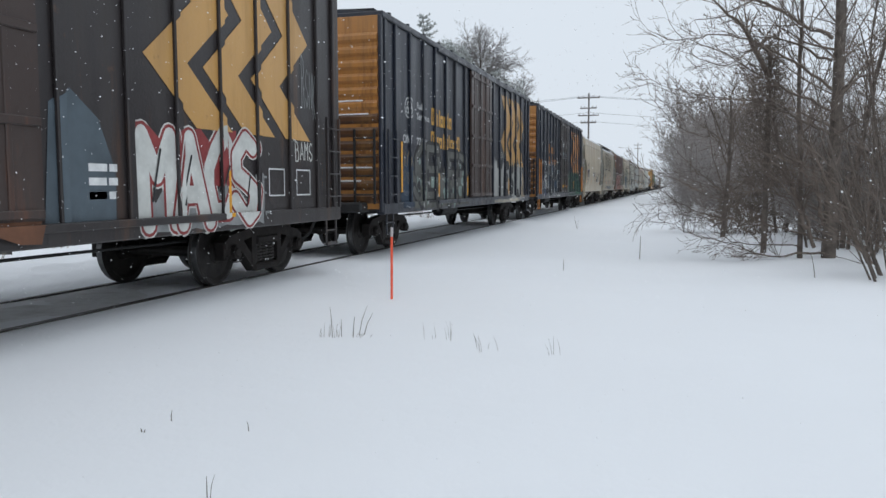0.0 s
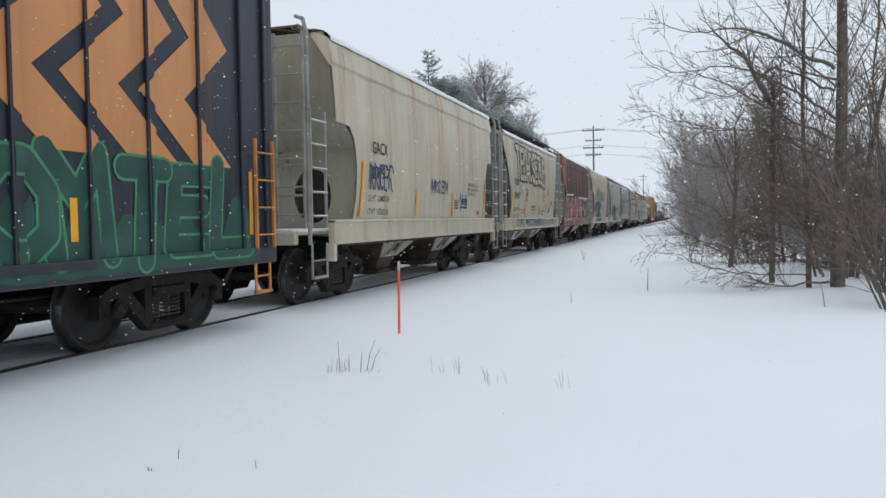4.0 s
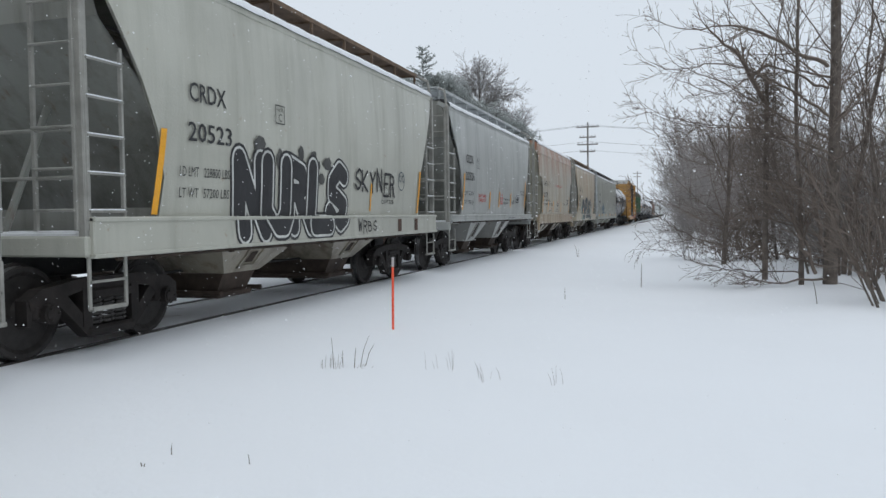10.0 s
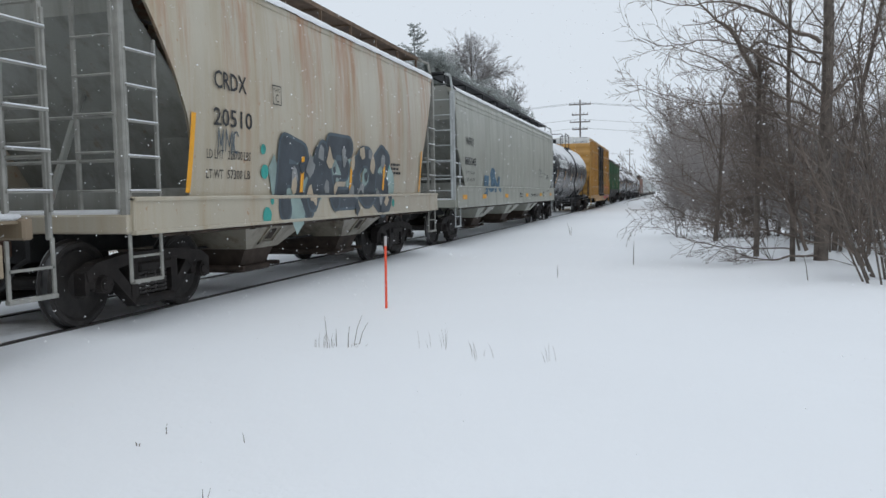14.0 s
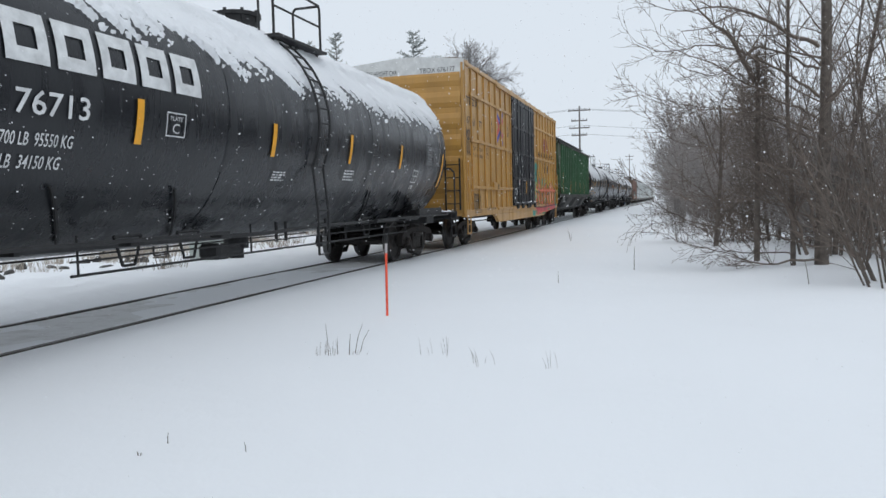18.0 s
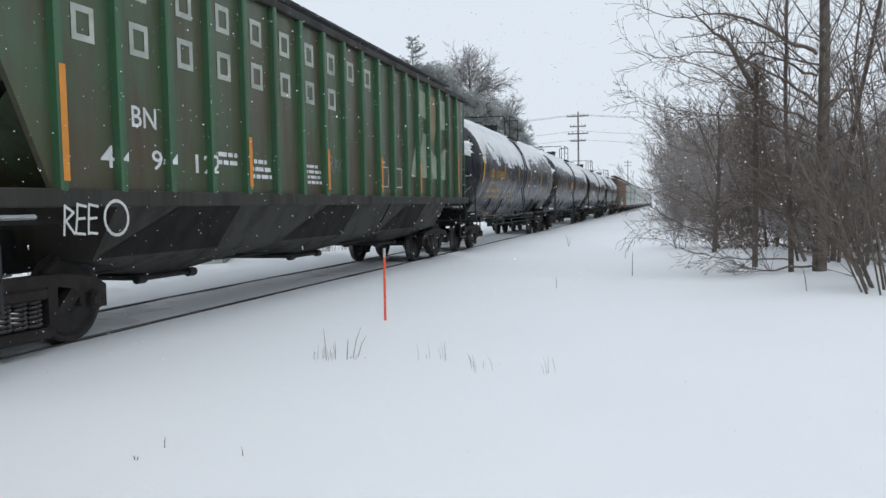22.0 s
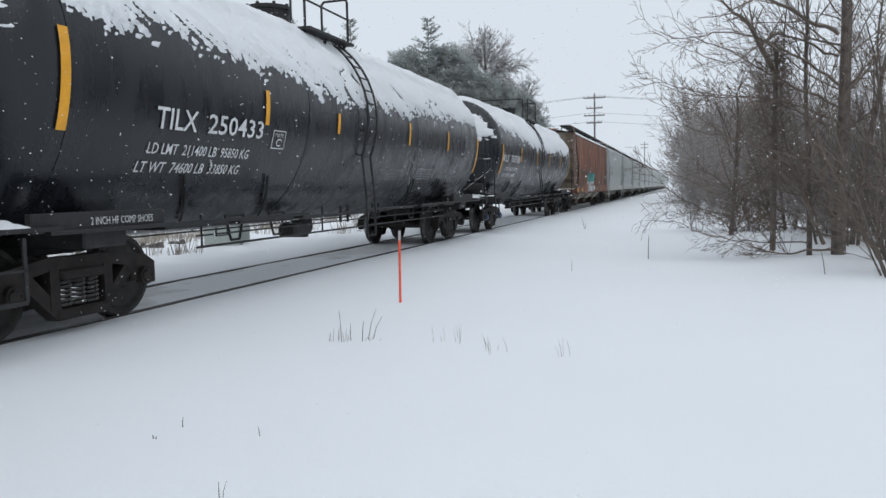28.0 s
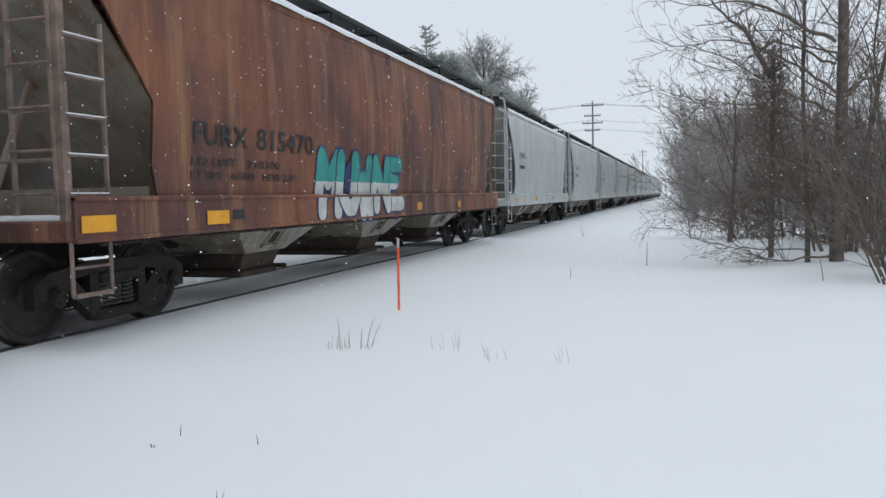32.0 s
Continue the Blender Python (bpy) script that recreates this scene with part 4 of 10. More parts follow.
    # sloping end sheets and what stands in front of them
    for s in (-1, 1):
        e_top = half - inset(eave) - 0.02
        m = Mesh()
        bx = half - 1.02 if ext else half - 1.2
        prof = [(e_top, eave + 0.2), (half - 0.3, 3.1), (half - 0.75, 2.8), (bx, 2.58)] if ext else [(e_top, eave + 0.2), (e_top - 0.05, 3.3), (half - 1.5, 2.1), (half - 2.0, z_low)]
        hole = ext > 0
        ring = [(0.36 * math.cos(2 * math.pi * i / 20) - 0.72, 1.80 + 0.48 * math.sin(2 * math.pi * i / 20)) for i in range(20)]
        rows = [[(s * x, y * min(1.0, (wall(z) - 0.03) / 1.57), z) for y in (-1.57, -0.75, 0, 0.75, 1.57)] for x, z in prof]
        m.grid(rows)
        m.grid([[(x - s * 0.04, y, z) for x, y, z in r] for r in rows])
        part("end_slope_sheet", m, end_mat, car, smooth=bool(ext))
        m = Mesh()
        if hole:
            box_ring = []
            for y, z in ring:
                dy, dz = y + 0.72, z - 1.8
                k = min((0.85 if dy < 0 else 0.75) / max(abs(dy), 1e-6), (0.8 if dz > 0 else 0.7) / max(abs(dz), 1e-6))
                box_ring.append((-0.72 + dy * k, 1.8 + dz * k))
            vs = [(s * bx, y, z) for y, z in ring] + [(s * bx, y, z) for y, z in box_ring] + [(s * (bx - 0.05), y, z) for y, z in ring]
            m.add(vs, [(i, (i + 1) % 20, 20 + (i + 1) % 20, 20 + i) for i in range(20)] + [(i, (i + 1) % 20, 40 + (i + 1) % 20, 40 + i) for i in range(20)])
            m.box(min(s * bx, s * (bx - 0.02)), max(s * bx, s * (bx - 0.02)), 0.03, 1.57, 1.1, 2.6)
        else:
            m.box(s * bx - 0.02, s * bx + 0.02, -1.47, 1.47, 1.1, z_low + 0.12)
        part("end_bulkhead", m, end_mat, car)
        for y in (0.9, -0.2):
            m = Mesh()
            m.rod((s * (far_end - 0.3), y, 1.15), (s * (half - 1.2), y, 3.1 if not ext else 2.6), 0.045, 6)
            part("end_brace", m, end_mat, car)
        m = Mesh()
        wide = 1.58 if not ext else 1.3
        m.box(s * far_end - 0.06, s * far_end + 0.06, -wide, wide, 1.0, 1.2, 0.02)
        m.box(min(s * far_end, s * (half - 1.1)), max(s * far_end, s * (half - 1.1)), -wide + 0.06, wide - 0.06, 1.15, 1.18)
        part("end_platform", m, sill_mat, car)
        m = Mesh()
        m.box(min(s * far_end, s * (half - 0.9)), max(s * far_end, s * (half - 0.9)), -wide + 0.06, wide - 0.06, 1.18, 1.24, 0.02)
        part("platform_snow", m, CAR_SNOW, car)
        if ext:
            for y in (-1.57, 1.57):
                m = Mesh()
                m.box(s * half - 0.05, s * half + 0.05, y - 0.06, y + 0.06, 0.72, 1.0, 0.01)
                part("jacking_pad", m, sill_mat, car)
        w = 0.045 if not ext else 0.026
        for y in (-1.52, 1.52):
            m = Mesh()
            m.box(s * far_end - w, s * far_end + w, y - w, y + w, 1.0, eave + 0.05, 0.01)
            m.path([(s * far_end, y, eave), (s * (far_end - 0.02), y * 0.96, eave + board - 0.1), (s * (far_end - 0.2), y * 0.82, eave + board)], 0.03, 6)
            part("corner_post", m, rail_mat, car)
            ladder_side(car, s * (far_end - 0.5), s * far_end, y * 1.02, 1.25, 3.05, 5, rail_mat)
            stirrup(car, s * (far_end - 0.5), s * far_end, y * 1.02, 0.5, 1.02, rail_mat)
            ladder_end(car, s * (far_end + 0.05), y * 0.66, y * 0.97, 1.25, eave, 7, rail_mat)
            m = Mesh()
            for i in range(5):
                z = 1.25 + 1.8 * (i + 0.5) / 5
                m.box(min(s * (far_end - 0.48), s * far_end), max(s * (far_end - 0.48), s * far_end), y * 1.02 - 0.045, y * 1.02 - 0.015, z + 0.011, z + 0.024, 0.006)
            part("rung_snow", m, CAR_SNOW, car, "snow caught on the ladder rungs")
        for z in (1.75, 2.2):
            m = Mesh()
            m.rod((s * (far_end + 0.05), -1.5, z), (s * (far_end + 0.05), 1.5, z), 0.02, 6)
            part("hand_rail", m, rail_mat, car)
        add_truck(car, trucks[0] if s < 0 else trucks[1])
        m = Mesh()
        m.box(min(s * (half - 0.5), s * (far_end + 0.06)), max(s * (half - 0.5), s * (far_end + 0.06)), -0.3, 0.3, 0.68, 1.0, 0.03)
        part("draft_sill", m, STEEL, car)
    brake_wheel(car, far_end + 0.02, -0.75, 2.45, rail_mat)
    # discharge hoppers
    pitch = 3.3 if bays == 2 else 2 * (half - 2.35) / bays
    for i in range(bays):
        c = (trucks[0] + trucks[1]) / 2 - 0.12 + pitch * (i - (bays - 1) / 2)
        top, zt, zk = 0.315 * pitch, sill_low + 0.04, 0.62
        kw, ky, bot = 0.13 * pitch, 1.13, 0.11 * pitch
        sq = lambda w, y, z: [(c - w, -y, z), (c + w, -y, z), (c + w, y, z), (c - w, y, z)]
        walls = [(0, 1, 5, 4), (1, 2, 6, 5), (2, 3, 7, 6), (3, 0, 4, 7)]
        m = Mesh()
        m.add(sq(top, 1.46, zt) + sq(kw, ky - 0.03, zk), walls)
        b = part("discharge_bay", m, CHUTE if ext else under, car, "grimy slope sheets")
        for s in (-1, 1):
            m = Mesh()
            face = [(c - top - 0.02, s * 1.5, zt), (c + top + 0.02, s * 1.5, zt), (c + kw + 0.02, s * ky, zk), (c - kw - 0.02, s * ky, zk)]
            m.add(face + [(x, y - s * 0.03, z) for x, y, z in face], [(0, 1, 2, 3), (4, 7, 6, 5), (0, 4, 5, 1), (1, 5, 6, 2), (2, 6, 7, 3), (3, 7, 4, 0)])
            part("bay_side_sheet", m, under, b)
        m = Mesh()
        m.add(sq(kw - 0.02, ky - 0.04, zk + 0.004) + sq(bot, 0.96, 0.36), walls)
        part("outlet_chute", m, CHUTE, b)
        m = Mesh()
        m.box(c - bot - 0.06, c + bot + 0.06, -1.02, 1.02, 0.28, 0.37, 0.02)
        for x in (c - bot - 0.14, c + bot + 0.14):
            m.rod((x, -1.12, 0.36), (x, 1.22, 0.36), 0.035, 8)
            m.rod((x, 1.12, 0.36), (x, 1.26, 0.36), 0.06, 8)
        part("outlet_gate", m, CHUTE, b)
        # bolted hatch with a raised rim on the slope
        lean = lambda u, v, o: (c - 0.05 + u, -(1.5 - (zt - v) / (zt - zk) * (1.5 - ky)) - o, v)
        z0, z1 = zk + 0.06, zt - 0.09
        m = Mesh()
        for u0, u1, v0, v1 in ((-0.2, 0.2, z0, z0 + 0.035), (-0.2, 0.2, z1 - 0.035, z1), (-0.2, -0.165, z0, z1), (0.165, 0.2, z0, z1)):
            q = [(u0, v0), (u1, v0), (u1, v1), (u0, v1)]
            m.add([lean(u, v, 0.0) for u, v in q] + [lean(u, v, 0.03) for u, v in q], [(4, 5, 6, 7), (0, 1, 5, 4), (1, 2, 6, 5), (2, 3, 7, 6), (3, 0, 4, 7)])
        part("inspection_hatch", m, under, b)
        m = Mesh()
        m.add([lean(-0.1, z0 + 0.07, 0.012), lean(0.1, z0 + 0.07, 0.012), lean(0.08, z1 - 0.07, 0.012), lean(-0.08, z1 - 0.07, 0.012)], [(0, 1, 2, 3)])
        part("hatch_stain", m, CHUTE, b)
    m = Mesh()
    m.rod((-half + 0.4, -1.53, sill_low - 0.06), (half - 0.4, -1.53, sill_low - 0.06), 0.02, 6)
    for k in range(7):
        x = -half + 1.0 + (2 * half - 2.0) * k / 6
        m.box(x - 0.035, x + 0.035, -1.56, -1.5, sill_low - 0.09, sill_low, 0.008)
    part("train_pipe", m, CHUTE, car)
    underframe(car, half, 1.0)
    add_couplers(car, far_end + 0.05)
    return car, Side(lambda x, z: wall(z) + 0.010 if z > z_low + 0.02 else 1.622, (), 0.22, (z_low + 0.02,))


# ---- tank cars ----
def tank_car(name, label, centre, half, shell, group, radius=1.52, zc=2.62, streaky=0.0, seed=1, blue=False, cover=1.3, lead=0.0, top=0.0, climb=-0.63, tail=0.0, trucks=None, shoes=None):
    car = thing(name, label, "tank car", group)
    trucks = trucks or (0.75 - half, half - 0.75)
    # the lower half hangs deeper than a true circle
    deep = lambda s: s if s > 0 else 1.18 * s
    m = Mesh()
    rows, n = [], 48
    stations = []
    for i in range(9):
        a = math.pi / 2 * i / 8
        stations.append((-half - 0.72 * math.cos(a), radius * math.sin(a)))
    stations += [(-half + 2 * half * i / 12, radius) for i in range(1, 12)]
    for i in range(9):
        a = math.pi / 2 * i / 8
        stations.append((half + 0.72 * math.sin(a), radius * math.cos(a)))
    for x, r in stations:
        rows.append([(x, r * math.cos(2 * math.pi * k / n), zc + r * deep(math.sin(2 * math.pi * k / n))) for k in range(n + 1)])
    m.grid(rows)
    part("tank_shell", m, shell, car, smooth=True)
    for x in (-half * 0.98, -half * 0.34, half * 0.33, half * 0.98):
        m = Mesh()
        pts = [(radius + 0.006, x - 0.02), (radius + 0.006, x + 0.02)]
        m.add([(xx, r * math.cos(2 * math.pi * k / n), zc + r * deep(math.sin(2 * math.pi * k / n))) for k in range(n) for r, xx in pts], [(2 * k, 2 * k + 1, (2 * k + 3) % (2 * n), (2 * k + 2) % (2 * n)) for k in range(n)])
        part("weld_seam", m, shell, car)
    # snow lying along the top: a thick crest and a thin sheet with a ragged, streaky lower edge
    m = Mesh()
    rows, cols = [], 400
    for i in range(cols + 1):
        x = -half - 0.55 + (2 * half + 1.1) * i / cols
        over = max(0, abs(x) - half) / 0.72
        rr = radius * math.sqrt(max(0.02, 1 - over * over))
        reach = cover - lead * max(0, -x / half) - tail * min(1, max(0, (x + 0.2 * half) / half)) - 0.35 * over + 0.10 * noise.noise((x * 0.5, seed * 3.1, 0))
        line = []
        for k in range(95):
            a = -1.55 + 2.3 * k / 94
            ab = abs(a)
            slant = x - ab * 2.0
            n1 = noise.noise((slant * 1.3, ab * 1.2, seed))
            n2 = noise.noise((slant * 4.5, ab * 2.2, seed + 7))
            n3 = noise.noise((slant * 11, ab * 3.2, seed + 13))
            n4 = noise.noise((x * 19, ab * 26, seed + 19))
            edge = 0.75 * (reach + 0.03 - ab) + (0.07 + streaky) * n1 + (0.07 + 0.9 * streaky) * n2 + (0.10 + 0.5 * streaky) * n3 + 0.15 * n4 - 5.0 * max(0, -x - half)
            crack = noise.noise((slant * 1.1, ab * 1.4, seed + 31))
            edge -= 0.5 * max(0, 1 - abs(crack) / 0.028) * max(0, noise.noise((x * 0.7, ab * 1.1, seed + 37)) + 0.05) * 4 * min(1, ab)
            crest = min(1, max(0, (min(0.78, reach * 0.7) + 0.15 * n1 + 0.05 * n3 - ab) / 0.2))
            h = 0.022 * min(1, max(-1, edge / 0.035)) + (0.085 * crest * crest * (3 - 2 * crest) + 0.050 * n3 + 0.030 * n2 + 0.018 * n4 if edge > 0 else 0)
            h *= 1 - 0.4 * over
            line.append((x, (rr + h) * math.sin(a), zc + (rr + h) * math.cos(a)))
        rows.append(line)
    m.grid(rows)
    part("snow_cap", m, CAR_SNOW, car, "wind-blown snow lying along the top", True)
    # snow stuck on the lead head, inside a bare rim, with a ragged edge
    m = Mesh()
    rows = []
    for i in range(73):
        y = -1.4 + 2.6 * i / 72
        line = []
        for k in range(49):
            z = 0.05 + 1.4 * k / 48
            f = min(1.0, 0.97 * radius / math.hypot(y, z))
            q = 1 - (y * y + z * z) * f * f / (radius * radius)
            x = -half - 0.72 * math.sqrt(max(0.0, q))
            edge = min(1.44 - 0.2 * z - math.hypot(y, z), 0.8 * (z - 0.27), 1.2 * (1.0 - y))
            edge += 0.13 * noise.noise((y * 2.6, z * 6, seed)) + 0.10 * noise.noise((y * 7, z * 17, seed + 3)) + 0.05 * noise.noise((y * 21, z * 30, seed + 5))
            thick = 0.03 * min(1, max(-1, edge / 0.03)) + (min(0.05, edge * 0.12) + 0.012 * noise.noise((y * 9, z * 9, seed)) if edge > 0 else 0)
            line.append((x - thick, y * f, zc + z * f))
        rows.append(line)
    m.grid(rows)
    part("head_snow", m, CAR_SNOW, car, "drifted snow on the tank head", True)
    # fittings on top
    zt = zc + radius
    x0 = top
    m = Mesh()
    m.rod((x0 - 0.1, 0, zt - 0.1), (x0 - 0.1, 0, zt + 0.32), 0.36, 18)
    m.rod((x0 - 0.1, 0, zt + 0.32), (x0 - 0.1, 0, zt + 0.38), 0.40, 18)
    for k in range(8):
        a = 2 * math.pi * k / 8
        m.rod((x0 - 0.1 + 0.36 * math.cos(a), 0.36 * math.sin(a), zt + 0.22), (x0 - 0.1 + 0.36 * math.cos(a), 0.36 * math.sin(a), zt + 0.42), 0.03, 5)
    part("manway", m, STEEL, car)
    m = Mesh()
    m.rod((x0 - 0.95, 0, zt - 0.05), (x0 - 0.95, 0, zt + 0.22), 0.2, 14)
    part("valve_housing", m, STEEL, car)
    m = Mesh()
    for s in (-1, 1):
        m.box(x0 - 0.8, x0 + 0.95, s * 0.85 - 0.28, s * 0.85 + 0.28, zt - 0.18, zt - 0.14)
        for x in (x0 - 0.7, x0 + 0.1, x0 + 0.85):
            m.rod((x, s * 1.0, zt - 0.14), (x, s * 0.85, zt - 0.42), 0.03, 5)
    plat = part("top_platform", m, STEEL, car)
    for s in (-1, 1):
        q = Mesh()
        y, t = s * 1.02, zt + 0.66
        q.path([(x0 - 0.75, y, zt - 0.14), (x0 - 0.75, y, t - 0.06), (x0 - 0.7, y, t + 0.02), (x0 - 0.62, y, t + 0.02), (x0 + 0.86, y, t), (x0 + 0.92, y, t - 0.06), (x0 + 0.92, y, zt - 0.14)], 0.022, 6)
        q.rod((x0 - 0.75, y, zt + 0.3), (x0 + 0.92, y, zt + 0.3), 0.018, 6)
        part("guard_rail", q, STEEL, plat)
        q = Mesh()
        q.path([(x0 + 0.92, y, t), (x0 + 0.94, s * 0.55, t), (x0 + 0.94, s * 0.5, t - 0.06), (x0 + 0.94, s * 0.5, zt - 0.14)], 0.022, 6)
        part("guard_rail", q, STEEL, plat)
    q = Mesh()
    q.path([(x0 - 0.9, -0.85, zt - 0.1), (x0 - 0.9, -0.85, zt + 0.62), (x0 - 0.9, -0.8, zt + 0.66), (x0 - 0.9, 0.8, zt + 0.66), (x0 - 0.9, 0.85, zt + 0.62), (x0 - 0.9, 0.85, zt - 0.1)], 0.02, 6)
    part("cross_rail", q, STEEL, plat)
    for s in (-1, 1):
        m = Mesh()
        arcs = []
        for x in (x0 + climb - 0.19, x0 + climb + 0.19):
            pts = [(x, s * (radius + 0.10) * math.sin(a), zc + (radius + 0.10) * math.cos(a)) for a in [0.55 + (2.0 - 0.55) * k / 10 for k in range(11)]]
            pts += [(x, s * (radius + 0.02), 1.25), (x, s * (radius + 0.02), 0.55)]
            m.path(pts, 0.02, 6)
            arcs.append(pts)
        lad = part("ladder", m, STEEL, car)
        for k in range(1, len(arcs[0])):
            q = Mesh()
            q.rod(arcs[0][k], arcs[1][k], 0.014, 6)
            part("rung", q, STEEL, lad)
    # saddles, stub sills, running boards, end platforms
    for s in (-1, 1):
        m = Mesh()
        x = trucks[0] if s < 0 else trucks[1]
        pts = [(radius * 0.99 * math.sin(a), zc - radius * 0.99 * math.cos(a)) for a in [-0.6 + 1.2 * k / 12 for k in range(13)]]
        m.prism_x(pts + [(0.9, 1.02), (-0.9, 1.02)], x - 0.1, x + 0.1)
        part("saddle", m, STEEL, car)
        m = Mesh()
        m.box(min(s * (half + 0.95), s * (half - 2.2)), max(s * (half + 0.95), s * (half - 2.2)), -0.32, 0.32, 0.72, 1.18, 0.02)
        m.box(x - 0.3, x + 0.3, -1.4, 1.4, 0.84, 1.04, 0.02)
        part("stub_sill", m, STEEL, car)
        for y in (-1, 1):
            m = Mesh()
            m.box(x - 0.95, x + 0.85, min(y * 1.36, y * 1.44), max(y * 1.36, y * 1.44), 1.02, 1.2, 0.012)
            m.box(x - 0.16, x + 0.16, min(y * 0.9, y * 1.4), max(y * 0.9, y * 1.4), 1.0, 1.16, 0.012)
            part("body_bolster", m, STEEL, car)
        if s < 0 and shoes is not None:
            vs, fs = text_shape("2 INCH HF COMP SHOES")
            m = Mesh()
            m.add([(x - 0.25 + 0.9 * u, -1.447, 1.07 + 0.075 * v) for u, v in vs], fs)
            part("shoe_text", m, shoes, car)
        m = Mesh()
        m.box(min(s * (half + 0.98), s * (half + 0.05)), max(s * (half + 0.98), s * (half + 0.05)), -1.5, 1.5, 1.04, 1.08)
        m.box(s * (half + 0.98) - 0.04, s * (half + 0.98) + 0.04, -1.52, 1.52, 0.9, 1.1, 0.01)
        part("end_platform", m, STEEL, car)
        m = Mesh()
        rows = []
        for i in range(13):
            x = half + 0.25 + 0.75 * i / 12
            line = []
            for k in range(41):
                y = -1.48 + 2.96 * k / 40
                rim = min(1.0, i / 2, (12 - i) / 2, k / 2, (40 - k) / 2)
                line.append((s * x, y, 1.06 + rim * max(0.0, 0.05 + 0.16 * noise.noise((x * 3, y * 2.2, seed + s)) + 0.04 * noise.noise((x * 9, y * 9, seed)))))
            rows.append(line if s > 0 else line[::-1])
        m.grid(rows)
        part("platform_snow", m, CAR_SNOW, car, "uneven snow on the end platform", True)
        if s < 0:
            m = Mesh()
            m.rod((-half - 0.95, -1.45, 1.95), (-half - 0.95, -0.3, 1.12), 0.018, 6)
            part("rail_brace", m, STEEL, car)
            m = Mesh()
            m.rod((-half - 0.95, -1.38, 1.912), (-half - 0.95, -0.36, 1.176), 0.011, 6)
            part("brace_snow", m, CAR_SNOW, car)
            m = Mesh()
            m.rod((-half - 0.95, -1.36, 2.22), (-half - 0.95, -0.57, 2.22), 0.012, 6)
            part("rail_snow", m, CAR_SNOW, car)
        m = Mesh()
        xe = s * (half + 0.95)
        m.path([(xe, -1.48, 1.05), (xe, -1.48, 2.1), (xe, -1.38, 2.2), (xe, -0.55, 2.2), (xe, -0.5, 2.1), (xe, -0.5, 1.05)], 0.022, 6)
        m.path([(xe, 1.48, 1.05), (xe, 1.48, 2.1), (xe, 1.38, 2.2), (xe, 0.55, 2.2), (xe, 0.5, 2.1), (xe, 0.5, 1.05)], 0.022, 6)
        part("end_rail", m, STEEL, car)
        m = Mesh()
        m.path([(s * (half + 0.5), -1.2, 2.35), (s * (half + 0.62), -0.6, 2.4), (s * (half + 0.78), 0, 2.4), (s * (half + 0.62), 0.6, 2.4), (s * (half + 0.5), 1.2, 2.35)], 0.018, 6)
        part("grab_iron", m, STEEL, car)
        for y in (-1.5, 1.5):
            stirrup(car, s * (half + 0.5), s * (half + 0.9), y, 0.45, 1.0, STEEL)
        add_truck(car, trucks[0] if s < 0 else trucks[1], blue and s < 0)
    for y in (-1.46, 1.46):
        for s in (-1, 1):
            m = Mesh()
            m.box(min(s * 2.6, s * (half + 0.2)), max(s * 2.6, s * (half + 0.2)), y - 0.05, y + 0.05, 1.0, 1.04, 0.008)
            for x in (2.7, 4.4, 5.9):
                m.box(s * x - 0.03, s * x + 0.03, min(y, y * 0.6), max(y, y * 0.6), 0.96, 1.0)
            part("running_board", m, STEEL, car)
        m = Mesh()
        m.rod((-half + 2.3, y * 0.85, 0.70), (half - 2.3, y * 0.85, 0.70), 0.016, 6)
        m.rod((-half + 2.3, y * 0.85, 0.84), (half - 2.3, y * 0.85, 0.84), 0.012, 6)
        for k in range(4):
            x = -half + 2.4 + (2 * half - 4.8) * k / 3
            m.rod((x, y * 0.85, 0.70), (x, y * 0.85, 1.1), 0.014, 6)
        part("hand_rail", m, STEEL, car)
    m = Mesh()
    m.rod((0, 0, 1.0), (0, 0, 0.66), 0.2, 14)
    m.rod((0, 0, 0.66), (0, 0, 0.5), 0.12, 12)
    m.rod((-3, 0.3, 0.85), (3, 0.3, 0.85), 0.03, 6)
    for x in (-0.75, -0.45, 0.7, 1.0):
        m.rod((x, -1.15, 1.1), (x, -1.15, 0.80), 0.025, 6)
    part("bottom_outlet", m, STEEL, car)
    for x in (-half + 3.2, -half + 4.3, half - 4.6):
        m = Mesh()
        m.rod((x - 0.22, -1.2, 1.06), (x - 0.1, -1.2, 0.74), 0.018, 5)
        m.rod((x + 0.22, -1.2, 1.06), (x + 0.1, -1.2, 0.74), 0.018, 5)
        m.rod((x - 0.1, -1.2, 0.74), (x + 0.1, -1.2, 0.74), 0.018, 5)
        m.rod((x - 0.22, -1.2, 1.06), (x + 0.22, -1.2, 1.06), 0.018, 5)
        part("pipe_hanger", m, STEEL, car)
    m = Mesh()
    m.path([(-half + 1.6, -1.28, 0.98), (-1.2, -1.28, 0.95), (0.2, -1.28, 1.0), (half - 1.6, -1.28, 0.97)], 0.03, 6)
    part("train_pipe", m, STEEL, car)
    m = Mesh()
    m.box(-2.0, -1.65, -0.95, -0.6, 0.62, 0.84, 0.05)
    m.rod((-1.65, -0.8, 0.73), (-1.3, -0.8, 0.73), 0.08, 10)
    part("brake_valve", m, STEEL, car)
    for x in (-half + 2.2, -half + 4.1, half - 4.4, half - 2.6):
        m = Mesh()
        pts = [(x + 1.3 * (a - 2.28), -(radius + 0.03) * math.sin(a), zc + (radius + 0.03) * deep(math.cos(a))) for a in [2.18 + 0.5 * k / 6 for k in range(7)]]
        m.path(pts, 0.02, 5)
        part("shell_brace", m, STEEL, car)
